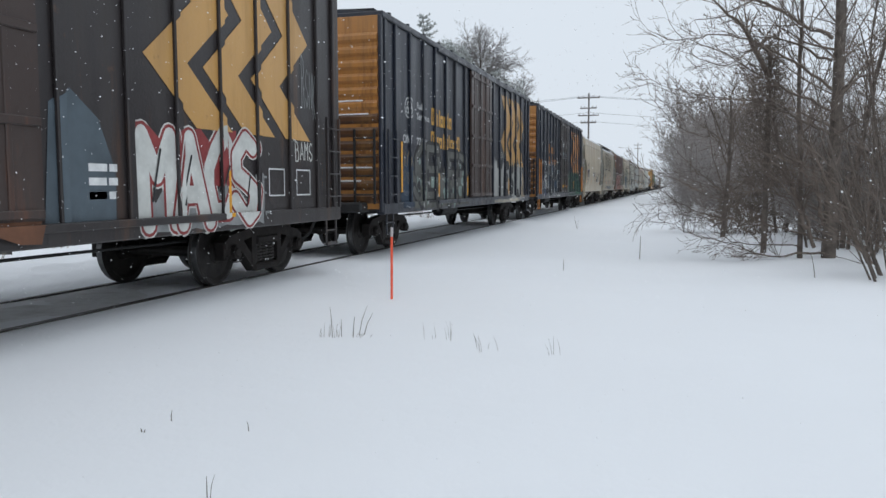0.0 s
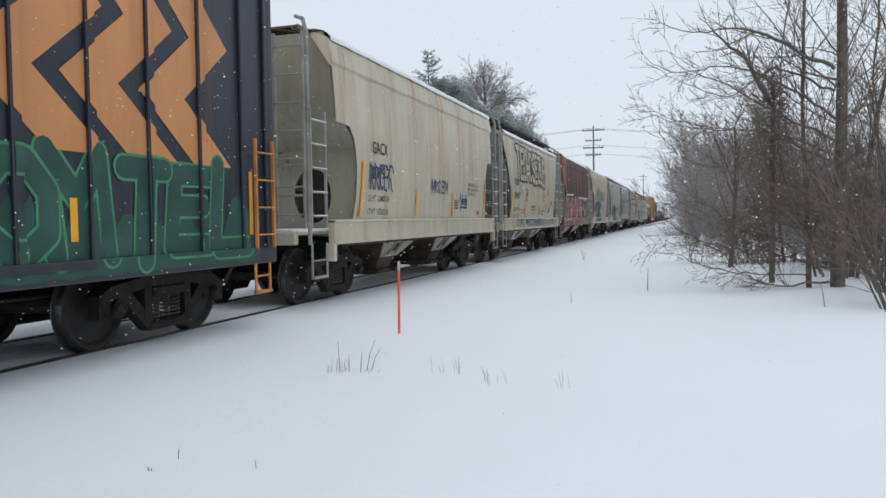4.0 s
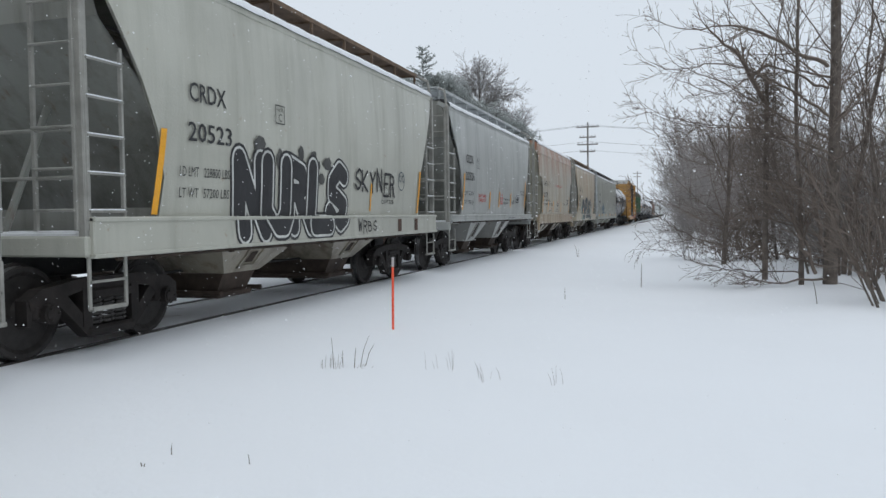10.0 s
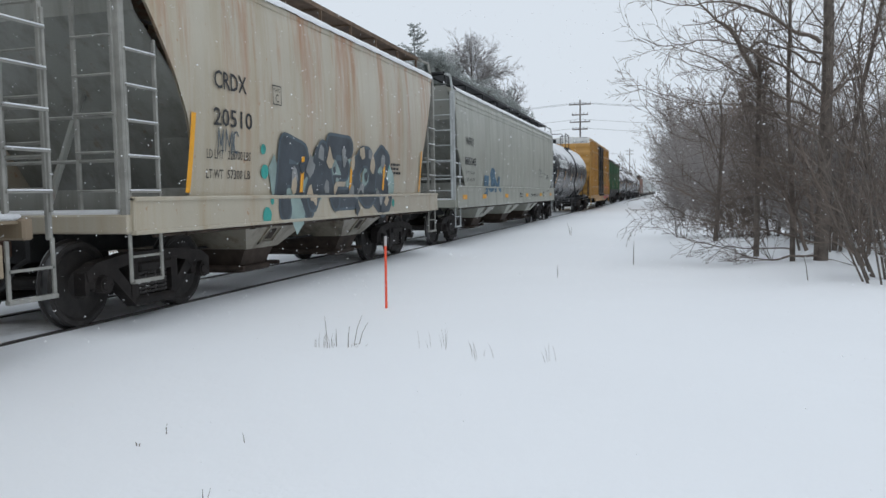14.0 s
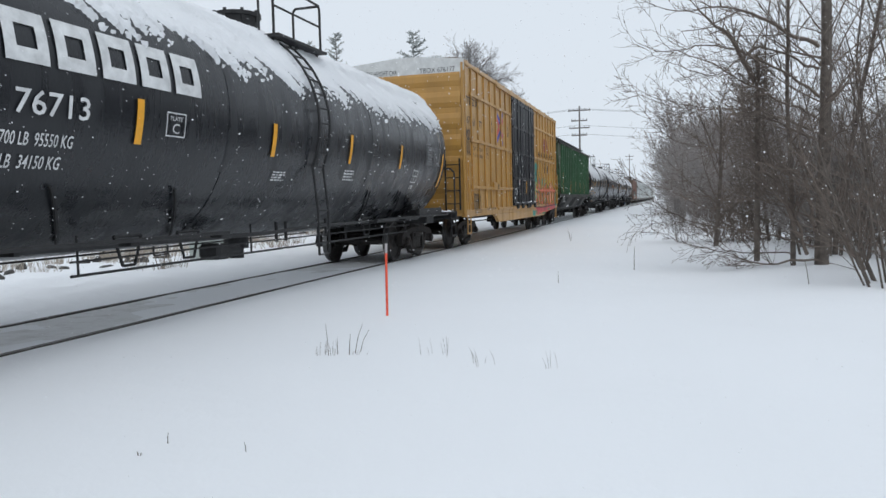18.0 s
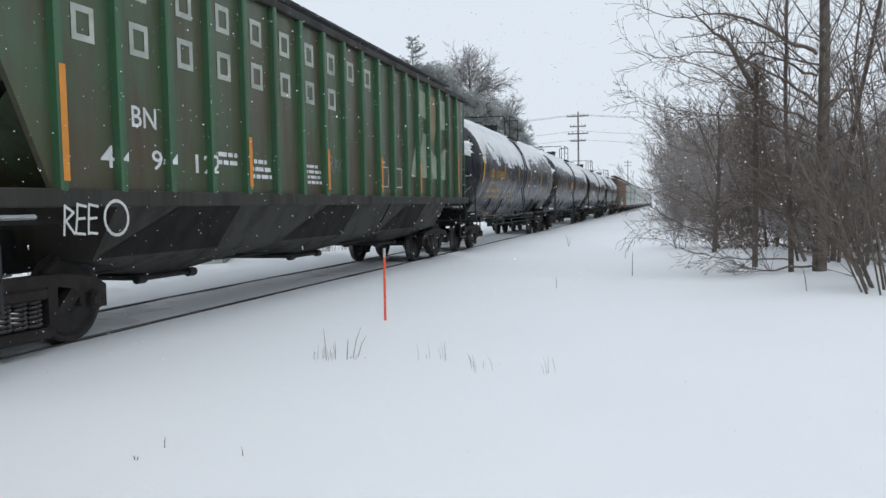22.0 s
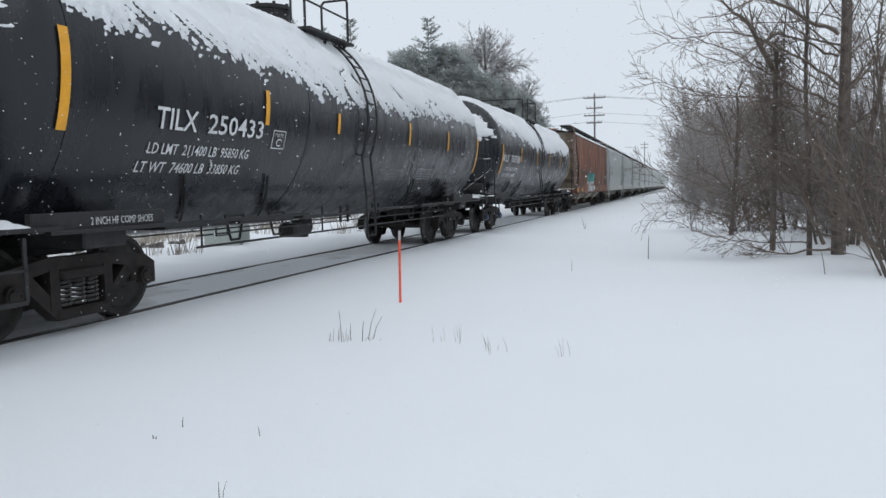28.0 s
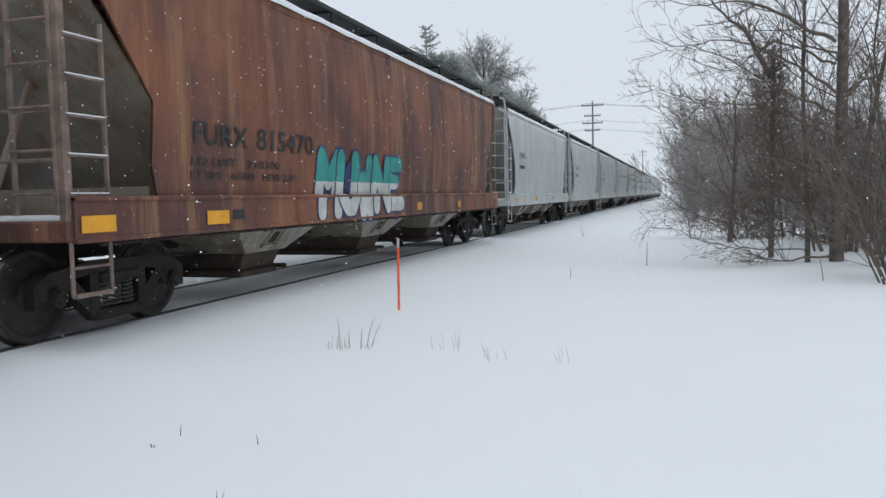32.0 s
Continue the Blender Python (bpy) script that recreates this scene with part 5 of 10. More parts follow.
    brake_wheel(car, -half - 0.85, 0.2, 1.75, STEEL)
    m = Mesh()
    m.rod((-half - 0.5, -1.0, 1.35), (-half - 0.5, -0.2, 1.35), 0.17, 10)
    part("brake_cylinder", m, STEEL, car)
    add_couplers(car, half + 0.98)
    out = lambda x, z: math.sqrt(max(0.01, radius * radius - ((z - zc) / (1 if z > zc else 1.18)) ** 2)) + 0.008
    return car, Side(out, (), 0.1)


# ---- the train, in the order in which it passes ----
TRAIN = []
GROUP = "freight train"


def joins(car, centre):
    TRAIN.append((car, centre))


def weights(side, car, ink, x, z, rows, gap=0.24, h=0.11, wide=1.0):
    for i, (a, b) in enumerate(rows):
        m = Mesh()
        side.text(m, a, x, x + wide * 0.36, z - i * gap, z - i * gap + h)
        side.text(m, b, x + wide * 0.46, x + wide, z - i * gap, z - i * gap + h)
        part("load_text", m, ink, car)


def line_text(name, side, car, ink, body, x0, x1, z0, z1, **kw):
    m = Mesh()
    kw.setdefault("fat", 0.010)
    side.text(m, body, x0, x1, z0, z1, **kw)
    return part(name, m, ink, car)


def small_print(side, car, ink, x0, x1, z0, z1, rows, seed):
    m = Mesh()
    side.lines(m, x0, x1, z0, z1, rows, seed)
    part("small_print", m, ink, car)


def plate_box(side, car, ink, x0, x1, z0, z1, letter, back=None):
    if back:
        m = Mesh()
        side.rect(m, x0, x1, z0, z1, 0.005)
        part("stencil_patch", m, back, car)
    m = Mesh()
    side.outline(m, x0, x1, z0, z1, 0.014, 0.009)
    w, h = x1 - x0, z1 - z0
    side.text(m, "PLATE", x0 + w * 0.18, x1 - w * 0.18, z0 + h * 0.66, z0 + h * 0.84, proud=0.009)
    side.text(m, letter, x0 + w * 0.32, x1 - w * 0.32, z0 + h * 0.14, z0 + h * 0.55, proud=0.009)
    part("plate_stencil", m, ink, car)


def data_panel(side, car, x0, x1, z0, z1):
    m = Mesh()
    side.rect(m, x0, x1, z0, z1, 0.006)
    part("inspection_panel", m, BLACK_INK, car)
    m = Mesh()
    side.outline(m, x0, x1, z0, z1, 0.02, 0.010)
    side.rect(m, (x0 + x1) / 2 - 0.008, (x0 + x1) / 2 + 0.008, z0, z1, 0.010)
    side.rect(m, x0, x1, z0 + (z1 - z0) * 0.22, z0 + (z1 - z0) * 0.26, 0.010)
    side.lines(m, x0 + 0.03, x1 - 0.03, z0 + (z1 - z0) * 0.7, z1 - 0.03, 2, 5, 0.010)
    part("panel_marks", m, WHITE_INK, car)


NAVY = paint("navy_boxcar_paint", (0.018, 0.023, 0.036), (0.044, 0.041, 0.04), 0.5, (0.07, 0.035, 0.022), 0.60, 0.72)
BROWNBLACK = paint("brown_black_boxcar_paint", (0.028, 0.024, 0.025), (0.054, 0.045, 0.04), 0.55, (0.09, 0.045, 0.025), 0.58, 0.72)
BROWN_DOOR = paint("brown_door_paint", (0.046, 0.030, 0.026), (0.06, 0.042, 0.034), 0.6, (0.13, 0.05, 0.025), 0.55, 0.7)
END_RUST = paint("rust_brown_end_paint", (0.095, 0.045, 0.022), (0.03, 0.02, 0.016), 0.8, (0.20, 0.10, 0.035), 0.55, 0.7)
GOLD = paint("gold_end_paint", (0.47, 0.215, 0.06), (0.20, 0.12, 0.06), 0.7, (0.16, 0.07, 0.03), 0.56, 0.7)
CHEVRON = paint("chevron_gold", (0.55, 0.31, 0.10), (0.22, 0.14, 0.07), 0.4, (0.15, 0.07, 0.03), 0.64, 0.75)
CHEVRON_ORANGE = paint("chevron_orange", (0.58, 0.25, 0.09), (0.22, 0.12, 0.06), 0.4, (0.15, 0.07, 0.03), 0.64, 0.75)
SPRAY_WHITE = plain("white_spray_paint", (0.56, 0.57, 0.54), 0.6, 0.3, 2.5)
SPRAY_GREY = plain("grey_spray_paint", (0.24, 0.25, 0.25), 0.6, 0.35, 2.5)
SPRAY_RED = plain("red_spray_paint", (0.24, 0.035, 0.035), 0.6, 0.3, 2.5)
SPRAY_BLACK = plain("black_spray_paint", (0.018, 0.018, 0.02), 0.55, 0.3, 2.5)
SPRAY_BLUE = plain("blue_spray_paint", (0.045, 0.125, 0.20), 0.55, 0.35, 2.5)
SPRAY_NAVY = plain("navy_spray_paint", (0.02, 0.04, 0.13), 0.55, 0.3, 2.5)
SPRAY_GREEN = plain("green_spray_paint", (0.05, 0.22, 0.11), 0.55, 0.3, 2.5)
SPRAY_TEAL = plain("teal_spray_paint", (0.03, 0.30, 0.26), 0.55, 0.3, 2.5)
SPRAY_CORAL = plain("coral_spray_paint", (0.62, 0.11, 0.10), 0.55, 0.3, 1.8)
SPRAY_PEACH = plain("peach_spray_paint", (0.70, 0.42, 0.24), 0.55, 0.3, 1.8)
SPRAY_YELLOW = plain("yellow_spray_paint", (0.68, 0.58, 0.07), 0.55, 0.2, 2.5)
SPRAY_SAGE = plain("sage_spray_paint", (0.14, 0.21, 0.18), 0.6, 0.3, 2.5)
SPRAY_SLATE = plain("slate_spray_paint", (0.075, 0.10, 0.12), 0.6, 0.3, 2.0)

ONR_RIBS = [s * x for s in (-1, 1) for x in (1.62, 2.53, 3.33, 4.19, 5.03, 5.91, 6.78, 7.35)]

# boxcar with the red and white piece
car, side = boxcar("boxcar", "brown-black ribbed boxcar with gold chevrons and red-white graffiti", 4.0, 7.5, 0.87, 4.6, BROWNBLACK, GOLD, ONR_RIBS, [(-1.5, 1.35, BROWN_DOOR)], NAVY, GROUP, low_mat=END_RUST, trucks=(-5.95, 6.08))
joins(car, 4.0)
chevron_mark(side, car, CHEVRON)
ragged_patch(side, car, 2.62, 4.5, 1.35, 2.12, SPRAY_RED, 4, 0.3)
ragged_patch(side, car, 2.66, 5.05, 0.86, 1.6, SPRAY_GREY, 5, 0.5)
bubble_text(side, car, "MACS", 2.7, 5.0, 1.0, 1.95, SPRAY_WHITE, SPRAY_RED, 0.2, 0.035, 4, 0.07, gap=0.1, rim=SPRAY_WHITE, rim_edge=0.02)
m = Mesh()
for pts in ([(2.85, 1.2), (3.0, 1.75)], [(3.35, 1.15), (3.55, 1.7)], [(4.1, 1.3), (4.25, 1.6)], [(4.7, 1.1), (4.8, 1.5)]):
    side.stroke(m, pts, 0.03, 0.0155)
part("graffiti_shading", m, SPRAY_BLACK, car)
m = Mesh()
side.lay(m, [(1.4, 0.95), (2.3, 0.95), (2.32, 1.5), (2.1, 2.0), (1.75, 2.25), (1.5, 2.1)])
part("graffiti_patch", m, SPRAY_SLATE, car)
for a in (5.29, 6.08):
    m = Mesh()
    side.outline(m, a, a + 0.44, 1.22, 1.6, 0.02)
    part("consolidated_stencil", m, WHITE_INK, car)
small_print(side, car, WHITE_INK, 1.95, 2.4, 1.2, 1.6, 3, 11)
hand_tag(side, car, "RSNK", 6.28, 6.75, 2.55, 3.2, 0.02, SPRAY_GREY, 8, 0.08, -0.06)
hand_tag(side, car, "BAMS", 6.05, 6.62, 1.72, 2.02, 0.022, SPRAY_WHITE, 9)
hand_tag(side, car, "ARE", 4.9, 5.25, 1.0, 1.5, 0.03, SPRAY_GREY, 10)
m = Mesh()
side.blob(m, 0.9, 1.35, 0.45, 0.5, 71, 0.25, 0.07)
side.blob(m, 0.35, 1.7, 0.4, 0.35, 72, 0.25, 0.072)
part("graffiti_patch", m, plain("dull_orange_spray_paint", (0.15, 0.062, 0.03), 0.65, 0.5, 2.0), car)
stripes(side, car, [(6.86, 1.35, 2.2, 0.075, 0.0), (4.32, 0.98, 1.55, 0.08, 0.0), (-5.0, 1.1, 1.6, 0.08, 0)])

# second boxcar
car, side = boxcar("boxcar", "navy ribbed boxcar with gold ends, gold chevrons and grey graffiti", 21.0, 7.5, 0.87, 4.6, NAVY, GOLD, ONR_RIBS, [(-1.12, 1.2, BROWN_DOOR)], NAVY, GROUP, low_mat=END_RUST, trucks=(-5.8, 6.08))
joins(car, 21.0)
chevron_mark(side, car, CHEVRON)
m = Mesh()
side.bars(m, "Ontario", -4.44, -2.78, 2.72, 3.1)
side.bars(m, "Northland", -4.48, -2.05, 2.22, 2.58)
part("company_lettering", m, GOLD_INK, car)
m = Mesh()
side.ring(m, -6.0, 2.95, 0.2, 0.03)
side.ring(m, -6.0, 3.0, 0.07, 0.025)
side.ring(m, -6.06, 2.9, 0.06, 0.025)
side.ring(m, -5.94, 2.9, 0.06, 0.025)
part("round_emblem", m, WHITE_INK, car)
line_text("service_lettering", side, car, WHITE_INK, "Rail", -5.45, -5.08, 2.98, 3.12)
line_text("service_lettering", side, car, WHITE_INK, "Services", -5.45, -4.6, 2.76, 2.91)
line_text("reporting_mark", side, car, WHITE_INK, "ONT", -6.33, -5.75, 2.22, 2.4)
line_text("car_number", side, car, WHITE_INK, "7718", -5.47, -4.9, 2.22, 2.38)
OLIVE_GREY = plain("olive_grey_roller_paint", (0.105, 0.105, 0.09), 0.65, 0.45, 1.6)
PALE_ROLLER = plain("pale_grey_roller_paint", (0.33, 0.335, 0.32), 0.65, 0.35, 1.6)
FADED_SPRAY = plain("faded_grey_spray_paint", (0.115, 0.118, 0.108), 0.65, 0.45, 2.0)
SOOT_SPRAY = plain("sooty_spray_paint", (0.022, 0.022, 0.024), 0.65, 0.3, 2.0)
PALE_TEAL = plain("pale_teal_spray_paint", (0.24, 0.31, 0.28), 0.65, 0.4, 2.0)
BLUE_SMOKE = plain("blue_black_spray_paint", (0.025, 0.045, 0.075), 0.65, 0.5, 1.4)
ragged_patch(side, car, -6.45, -5.6, 0.9, 2.1, BLUE_SMOKE, 33, 0.12)
ragged_patch(side, car, -5.75, -1.35, 0.86, 2.12, OLIVE_GREY, 34, 0.4)
chips(side, car, -5.6, -1.4, 0.88, 1.7, ((PALE_TEAL, 9, 0.16, 0.0062), (FADED_SPRAY, 12, 0.24, 0.0062)), 35)
bubble_text(side, car, "SENER", -5.65, -1.4, 1.05, 2.12, FADED_SPRAY, SOOT_SPRAY, 0.16, 0.085, 36, 0.12, gap=-0.05)
chips(side, car, -5.5, -1.5, 0.9, 2.0, ((SOOT_SPRAY, 14, 0.13, 0.0122), (PALE_TEAL, 8, 0.07, 0.0122), (PALE_ROLLER, 10, 0.05, 0.0140)), 38)
hand_tag(side, car, "DEBTR", -3.9, -3.1, 1.0, 1.2, 0.025, SPRAY_BLACK, 37)
ragged_patch(side, car, 1.75, 6.15, 0.88, 2.3, PALE_ROLLER, 17, 0.16)
ragged_patch(side, car, 1.7, 5.6, 0.825, 0.98, plain("cream_roller_paint", (0.46, 0.42, 0.34), 0.65, 0.35, 1.6), 18, 0.5, 0.0066)
bubble_text(side, car, "TESL", 2.2, 5.75, 1.12, 2.02, plain("sooty_letter_paint", (0.022, 0.023, 0.026), 0.65, 0.4, 2.0), SOOT_SPRAY, 0.24, 0.025, 19, 0.03, gap=0.34)
ragged_patch(side, car, 5.85, 6.5, 0.95, 2.0, plain("tan_spray_paint", (0.34, 0.27, 0.19), 0.65, 0.4, 2.0), 20, 0.5, 0.0068)
hand_tag(side, car, "SY", 5.9, 6.45, 1.05, 1.75, 0.03, SPRAY_BLACK, 21)
hand_tag(side, car, "EASY", 2.75, 3.35, 2.22, 2.42, 0.02, SPRAY_WHITE, 22)
hand_tag(side, car, "RLS", 6.4, 6.85, 2.9, 3.6, 0.018, SPRAY_GREY, 23, 0.05, -0.1)
m = Mesh()
for pts in ([(-6.28, 2.07), (-6.26, 1.77)], [(-6.16, 2.05), (-6.26, 1.93), (-6.15, 1.81)], [(-6.12, 2.03), (-6.07, 1.94), (-5.98, 2.06)], [(-6.07, 1.94), (-6.07, 1.78)], [(-5.97, 1.78), (-5.93, 1.97), (-5.86, 1.75), (-5.76, 1.90)], [(-5.78, 1.89), (-5.81, 1.59)]):
    side.stroke(m, pts, 0.03)
part("spray_tag", m, plain("faded_tan_spray_paint", (0.19, 0.15, 0.10), 0.6, 0.4, 3.0), car)
m = Mesh()
for pts in ([(-6.23, 1.68), (-6.29, 1.62), (-6.30, 1.53), (-6.24, 1.47), (-6.17, 1.53), (-6.16, 1.63), (-6.23, 1.68)], [(-6.05, 1.64), (-6.11, 1.59), (-6.04, 1.52), (-5.96, 1.47), (-6.02, 1.40), (-6.09, 1.45), (-6.03, 1.52), (-5.96, 1.59), (-6.05, 1.64)]):
    side.stroke(m, pts, 0.026)
part("spray_tag", m, FADED_SPRAY, car)
m = Mesh()
side.scribble(m, -6.3, -5.9, 1.16, 1.26, 0.018, 24, 5)
part("spray_tag", m, plain("dull_blue_spray_paint", (0.09, 0.11, 0.14), 0.6, 0.3, 2.0), car)
stripes(side, car, [(-6.42, 1.23, 2.24, 0.10, 0.0), (-3.88, 1.11, 1.64, 0.08, 0.0), (-1.3, 1.11, 1.6, 0.08, 0.0), (3.95, 1.1, 1.6, 0.08, 0), (6.86, 1.2, 2.2, 0.08, 0)])

# third boxcar
car, side = boxcar("boxcar", "navy ribbed boxcar with orange chevrons, white and green graffiti", 37.9, 7.5, 0.87, 4.6, NAVY, GOLD, ONR_RIBS, [(-1.27, 1.5, BROWNBLACK)], NAVY, GROUP, low_mat=END_RUST, ladder_mat=plain("orange_ladder_paint", (0.50, 0.20, 0.05), 0.6, 0.3, 4.0), trucks=(-5.95, 5.93))
joins(car, 37.9)
chevron_mark(side, car, CHEVRON_ORANGE)
m = Mesh()
side.bars(m, "Ontario", -4.54, -2.9, 2.78, 3.15)
side.bars(m, "Northland", -4.5, -2.2, 2.3, 2.62)
part("company_lettering", m, CHEVRON_ORANGE, car)
m = Mesh()
side.ring(m, -6.05, 2.95, 0.2, 0.03)
part("round_emblem", m, WHITE_INK, car)
line_text("reporting_mark", side, car, WHITE_INK, "ONT", -6.4, -5.8, 2.24, 2.4)
line_text("car_number", side, car, WHITE_INK, "7423", -5.56, -4.95, 2.24, 2.4)
line_text("load_text", side, car, WHITE_INK, "XP", -5.5, -5.3, 2.02, 2.1)
line_text("load_text", side, car, WHITE_INK, "88300 KG", -5.4, -4.9, 1.86, 1.94)
DARK_BLUE = plain("deep_blue_smoke_paint", (0.03, 0.085, 0.16), 0.6, 0.5, 1.6)
chips(side, car, -4.9, -1.0, 1.0, 2.3, ((DARK_BLUE, 9, 0.3, 0.0035),), 43)
bubble_text(side, car, "UVKE", -4.85, -1.35, 1.08, 2.2, plain("dark_slate_spray_paint", (0.022, 0.026, 0.034), 0.6, 0.5, 2.0), SPRAY_WHITE, 0.32, 0.05, 41, 0.10, gap=0.1)
ragged_patch(side, car, -6.2, -5.3, 0.95, 1.85, plain("deep_blue_spray_paint", (0.03, 0.055, 0.11), 0.6, 0.5, 2.0), 42, 0.3)
m = Mesh()
side.stroke(m, [(-5.95, 0.95), (-6.1, 1.3), (-5.98, 1.6), (-5.8, 1.72)], 0.1, 0.008)
side.stroke(m, [(-5.6, 1.65), (-5.3, 1.8), (-5.05, 1.75)], 0.07, 0.008)
part("graffiti_outline", m, SPRAY_WHITE, car)
hand_tag(side, car, "BTA", -5.62, -5.02, 1.28, 1.6, 0.06, SPRAY_WHITE, 44)
DEEP_GREEN_SPRAY = plain("deep_green_spray_paint", (0.018, 0.07, 0.05), 0.6, 0.4, 2.0)
ragged_patch(side, car, 1.9, 7.0, 0.85, 2.1, DEEP_GREEN_SPRAY, 45, 0.7)
bubble_text(side, car, "ROMTEL", 2.1, 6.9, 1.05, 1.95, DEEP_GREEN_SPRAY, SPRAY_GREEN, 0.22, 0.03, 46, 0.08, gap=0.1)
door_side = Side(lambda x, z: 1.66)
hand_tag(door_side, car, "MORAY", -0.75, 0.75, 2.62, 2.95, 0.05, plain("blue_white_spray_paint", (0.42, 0.48, 0.52), 0.6, 0.4, 3.0), 46)
small_print(door_side, car, WHITE_INK, -0.75, -0.2, 3.2, 3.5, 3, 47)
small_print(door_side, car, WHITE_INK, 0.3, 0.8, 3.15, 3.45, 3, 48)
stripes(door_side, car, [(-0.55, 1.28, 1.4, 0.5, 0), (0.55, 1.28, 1.4, 0.5, 0)])
stripes(side, car, [(1.85, 1.2, 1.45, 0.09, 0), (3.95, 1.2, 1.6, 0.09, 0), (6.95, 1.2, 2.0, 0.08, 0), (-3.9, 1.3, 1.7, 0.08, 0)])

BEIGE = paint("beige_hopper_paint", (0.53, 0.475, 0.37), (0.33, 0.25, 0.15), 0.62, (0.36, 0.17, 0.055), 0.51, 0.66, (1.8, 4.2))
BEIGE_GREY = paint("beige_grey_hopper_paint", (0.445, 0.405, 0.315), (0.33, 0.255, 0.14), 0.66, (0.36, 0.20, 0.07), 0.53, 0.70, (1.4, 4.4))
GREY_GREEN = paint("grey_green_hopper_paint", (0.455, 0.455, 0.395), (0.24, 0.23, 0.19), 0.35, (0.26, 0.15, 0.07), 0.66, 0.82, (1.8, 4.4))
BLUE_GREY = paint("blue_grey_hopper_paint", (0.375, 0.385, 0.365), (0.25, 0.26, 0.25), 0.3, (0.25, 0.2, 0.14), 0.7, 0.9)
RUST_TOP = paint("grey_hopper_paint_rusty_top", (0.43, 0.43, 0.385), (0.34, 0.25, 0.15), 0.6, (0.27, 0.105, 0.045), 0.36, 0.56, (2.7, 4.1), patch=(0.40, 0.33, 0.23), patch_amt=0.5)
BEIGE_RUST = paint("beige_hopper_paint_with_rust_lines", (0.46, 0.42, 0.335), (0.36, 0.27, 0.16), 0.55, (0.33, 0.14, 0.05), 0.47, 0.62, (0.9, 4.4))
SAGE_CLEAN = paint("sage_grey_hopper_paint", (0.35, 0.355, 0.305), (0.22, 0.22, 0.19), 0.25, (0.25, 0.2, 0.12), 0.74, 0.95)
RUST_RED = paint("rust_eaten_maroon_paint", (0.085, 0.029, 0.022), (0.032, 0.020, 0.02), 0.9, (0.27, 0.085, 0.033), 0.51, 0.70, (0.6, 3.9), patch=(0.030, 0.020, 0.020), patch_amt=0.85, rough=0.7)
worn_end(RUST_RED, -4.9, -3.4, (0.24, 0.125, 0.070), (0.15, 0.045, 0.022))
RUST_SILL = paint("rust_streaked_sill_paint", (0.17, 0.075, 0.038), (0.07, 0.04, 0.03), 0.7, (0.33, 0.24, 0.15), 0.52, 0.68)
RUST_BROWN = paint("rust_brown_hopper_paint", (0.25, 0.09, 0.042), (0.10, 0.046, 0.034), 0.6, (0.33, 0.17, 0.08), 0.52, 0.70, patch=(0.075, 0.033, 0.030), patch_amt=0.9, rough=0.7)
TAN_SILL = paint("tan_rusty_sill_paint", (0.36, 0.30, 0.21), (0.20, 0.12, 0.07), 0.7, (0.20, 0.08, 0.035), 0.52, 0.7)
UNDER_GREY = paint("grimy_underside_paint", (0.26, 0.235, 0.185), (0.07, 0.055, 0.045), 0.8, (0.09, 0.05, 0.03), 0.55, 0.7)
END_SAGE = paint("sage_end_paint", (0.33, 0.32, 0.255), (0.15, 0.12, 0.09), 0.5, (0.22, 0.10, 0.05), 0.6, 0.74)
END_GREY = paint("grimy_grey_end_paint", (0.26, 0.265, 0.24), (0.09, 0.08, 0.068), 0.6, (0.15, 0.07, 0.035), 0.62, 0.76)
# pale grey, lightened further so the colour carries haze over the far cars
PALE_GREY = paint("pale_grey_hopper_paint", (0.52, 0.555, 0.545), (0.30, 0.30, 0.28), 0.3, (0.28, 0.2, 0.13), 0.7, 0.9)
LADDER_GREY = plain("grey_ladder_paint", (0.27, 0.265, 0.24), 0.6, 0.3, 4.0)
LADDER_RUST = plain("rusty_ladder_paint", (0.21, 0.15, 0.12), 0.7, 0.5, 4.0)


def hopper_marks(side, car, mark, number, plate, x, z, ink=BLACK_INK, rows=(("LD LMT", "228800 LB"), ("LT WT", "57200 LB"))):
    line_text("reporting_mark", side, car, ink, mark, x, x + 0.74, z, z + 0.22)
    line_text("car_number", side, car, ink, number, x - 0.03, x + 0.86, z - 0.45, z - 0.23)
    weights(side, car, ink, x - 0.18, z - 0.85, rows)
    if plate:
        plate_box(side, car, ink, x + 1.12, x + 1.38, z - 0.1, z + 0.18, plate)


# beige hopper behind the boxcars
car, side = hopper("hopper_car", "beige two-bay covered hopper with stepped end cutouts", 52.9, 5.4, BEIGE, BEIGE, END_SAGE, "stepped", 2, GROUP, LADDER_GREY, under=UNDER_GREY, trucks=(-4.2, 4.05))
joins(car, 52.67)
side.dx = 0.23
hopper_marks(side, car, "GACX", "2797", None, -4.0, 2.55)
m = Mesh()
side.scribble(m, -4.1, -3.0, 1.9, 2.4, 0.04, 61, 5)
side.scribble(m, -0.6, 0.6, 1.95, 2.25, 0.035, 62, 5)
part("spray_tag", m, SPRAY_NAVY, car)
line_text("size_text", side, car, BLACK_INK, "EXW 10-8  H 3-8", 2.4, 3.4, 2.2, 2.28)
line_text("size_text", side, car, BLACK_INK, "EW   8-4  H 15-1", 2.4, 3.4, 2.08, 2.16)
line_text("size_text", side, car, BLACK_INK, "CU FT 3220", 2.4, 3.1, 1.96, 2.04)
data_panel(side, car, 1.75, 2.35, 1.6, 2.0)
small_print(side, car, BLACK_INK, 1.2, 1.6, 1.6, 1.85, 4, 63)
m = Mesh()
side.rect(m, 3.45, 3.62, 1.47, 1.58)
part("warning_label", m, RED_INK, car)
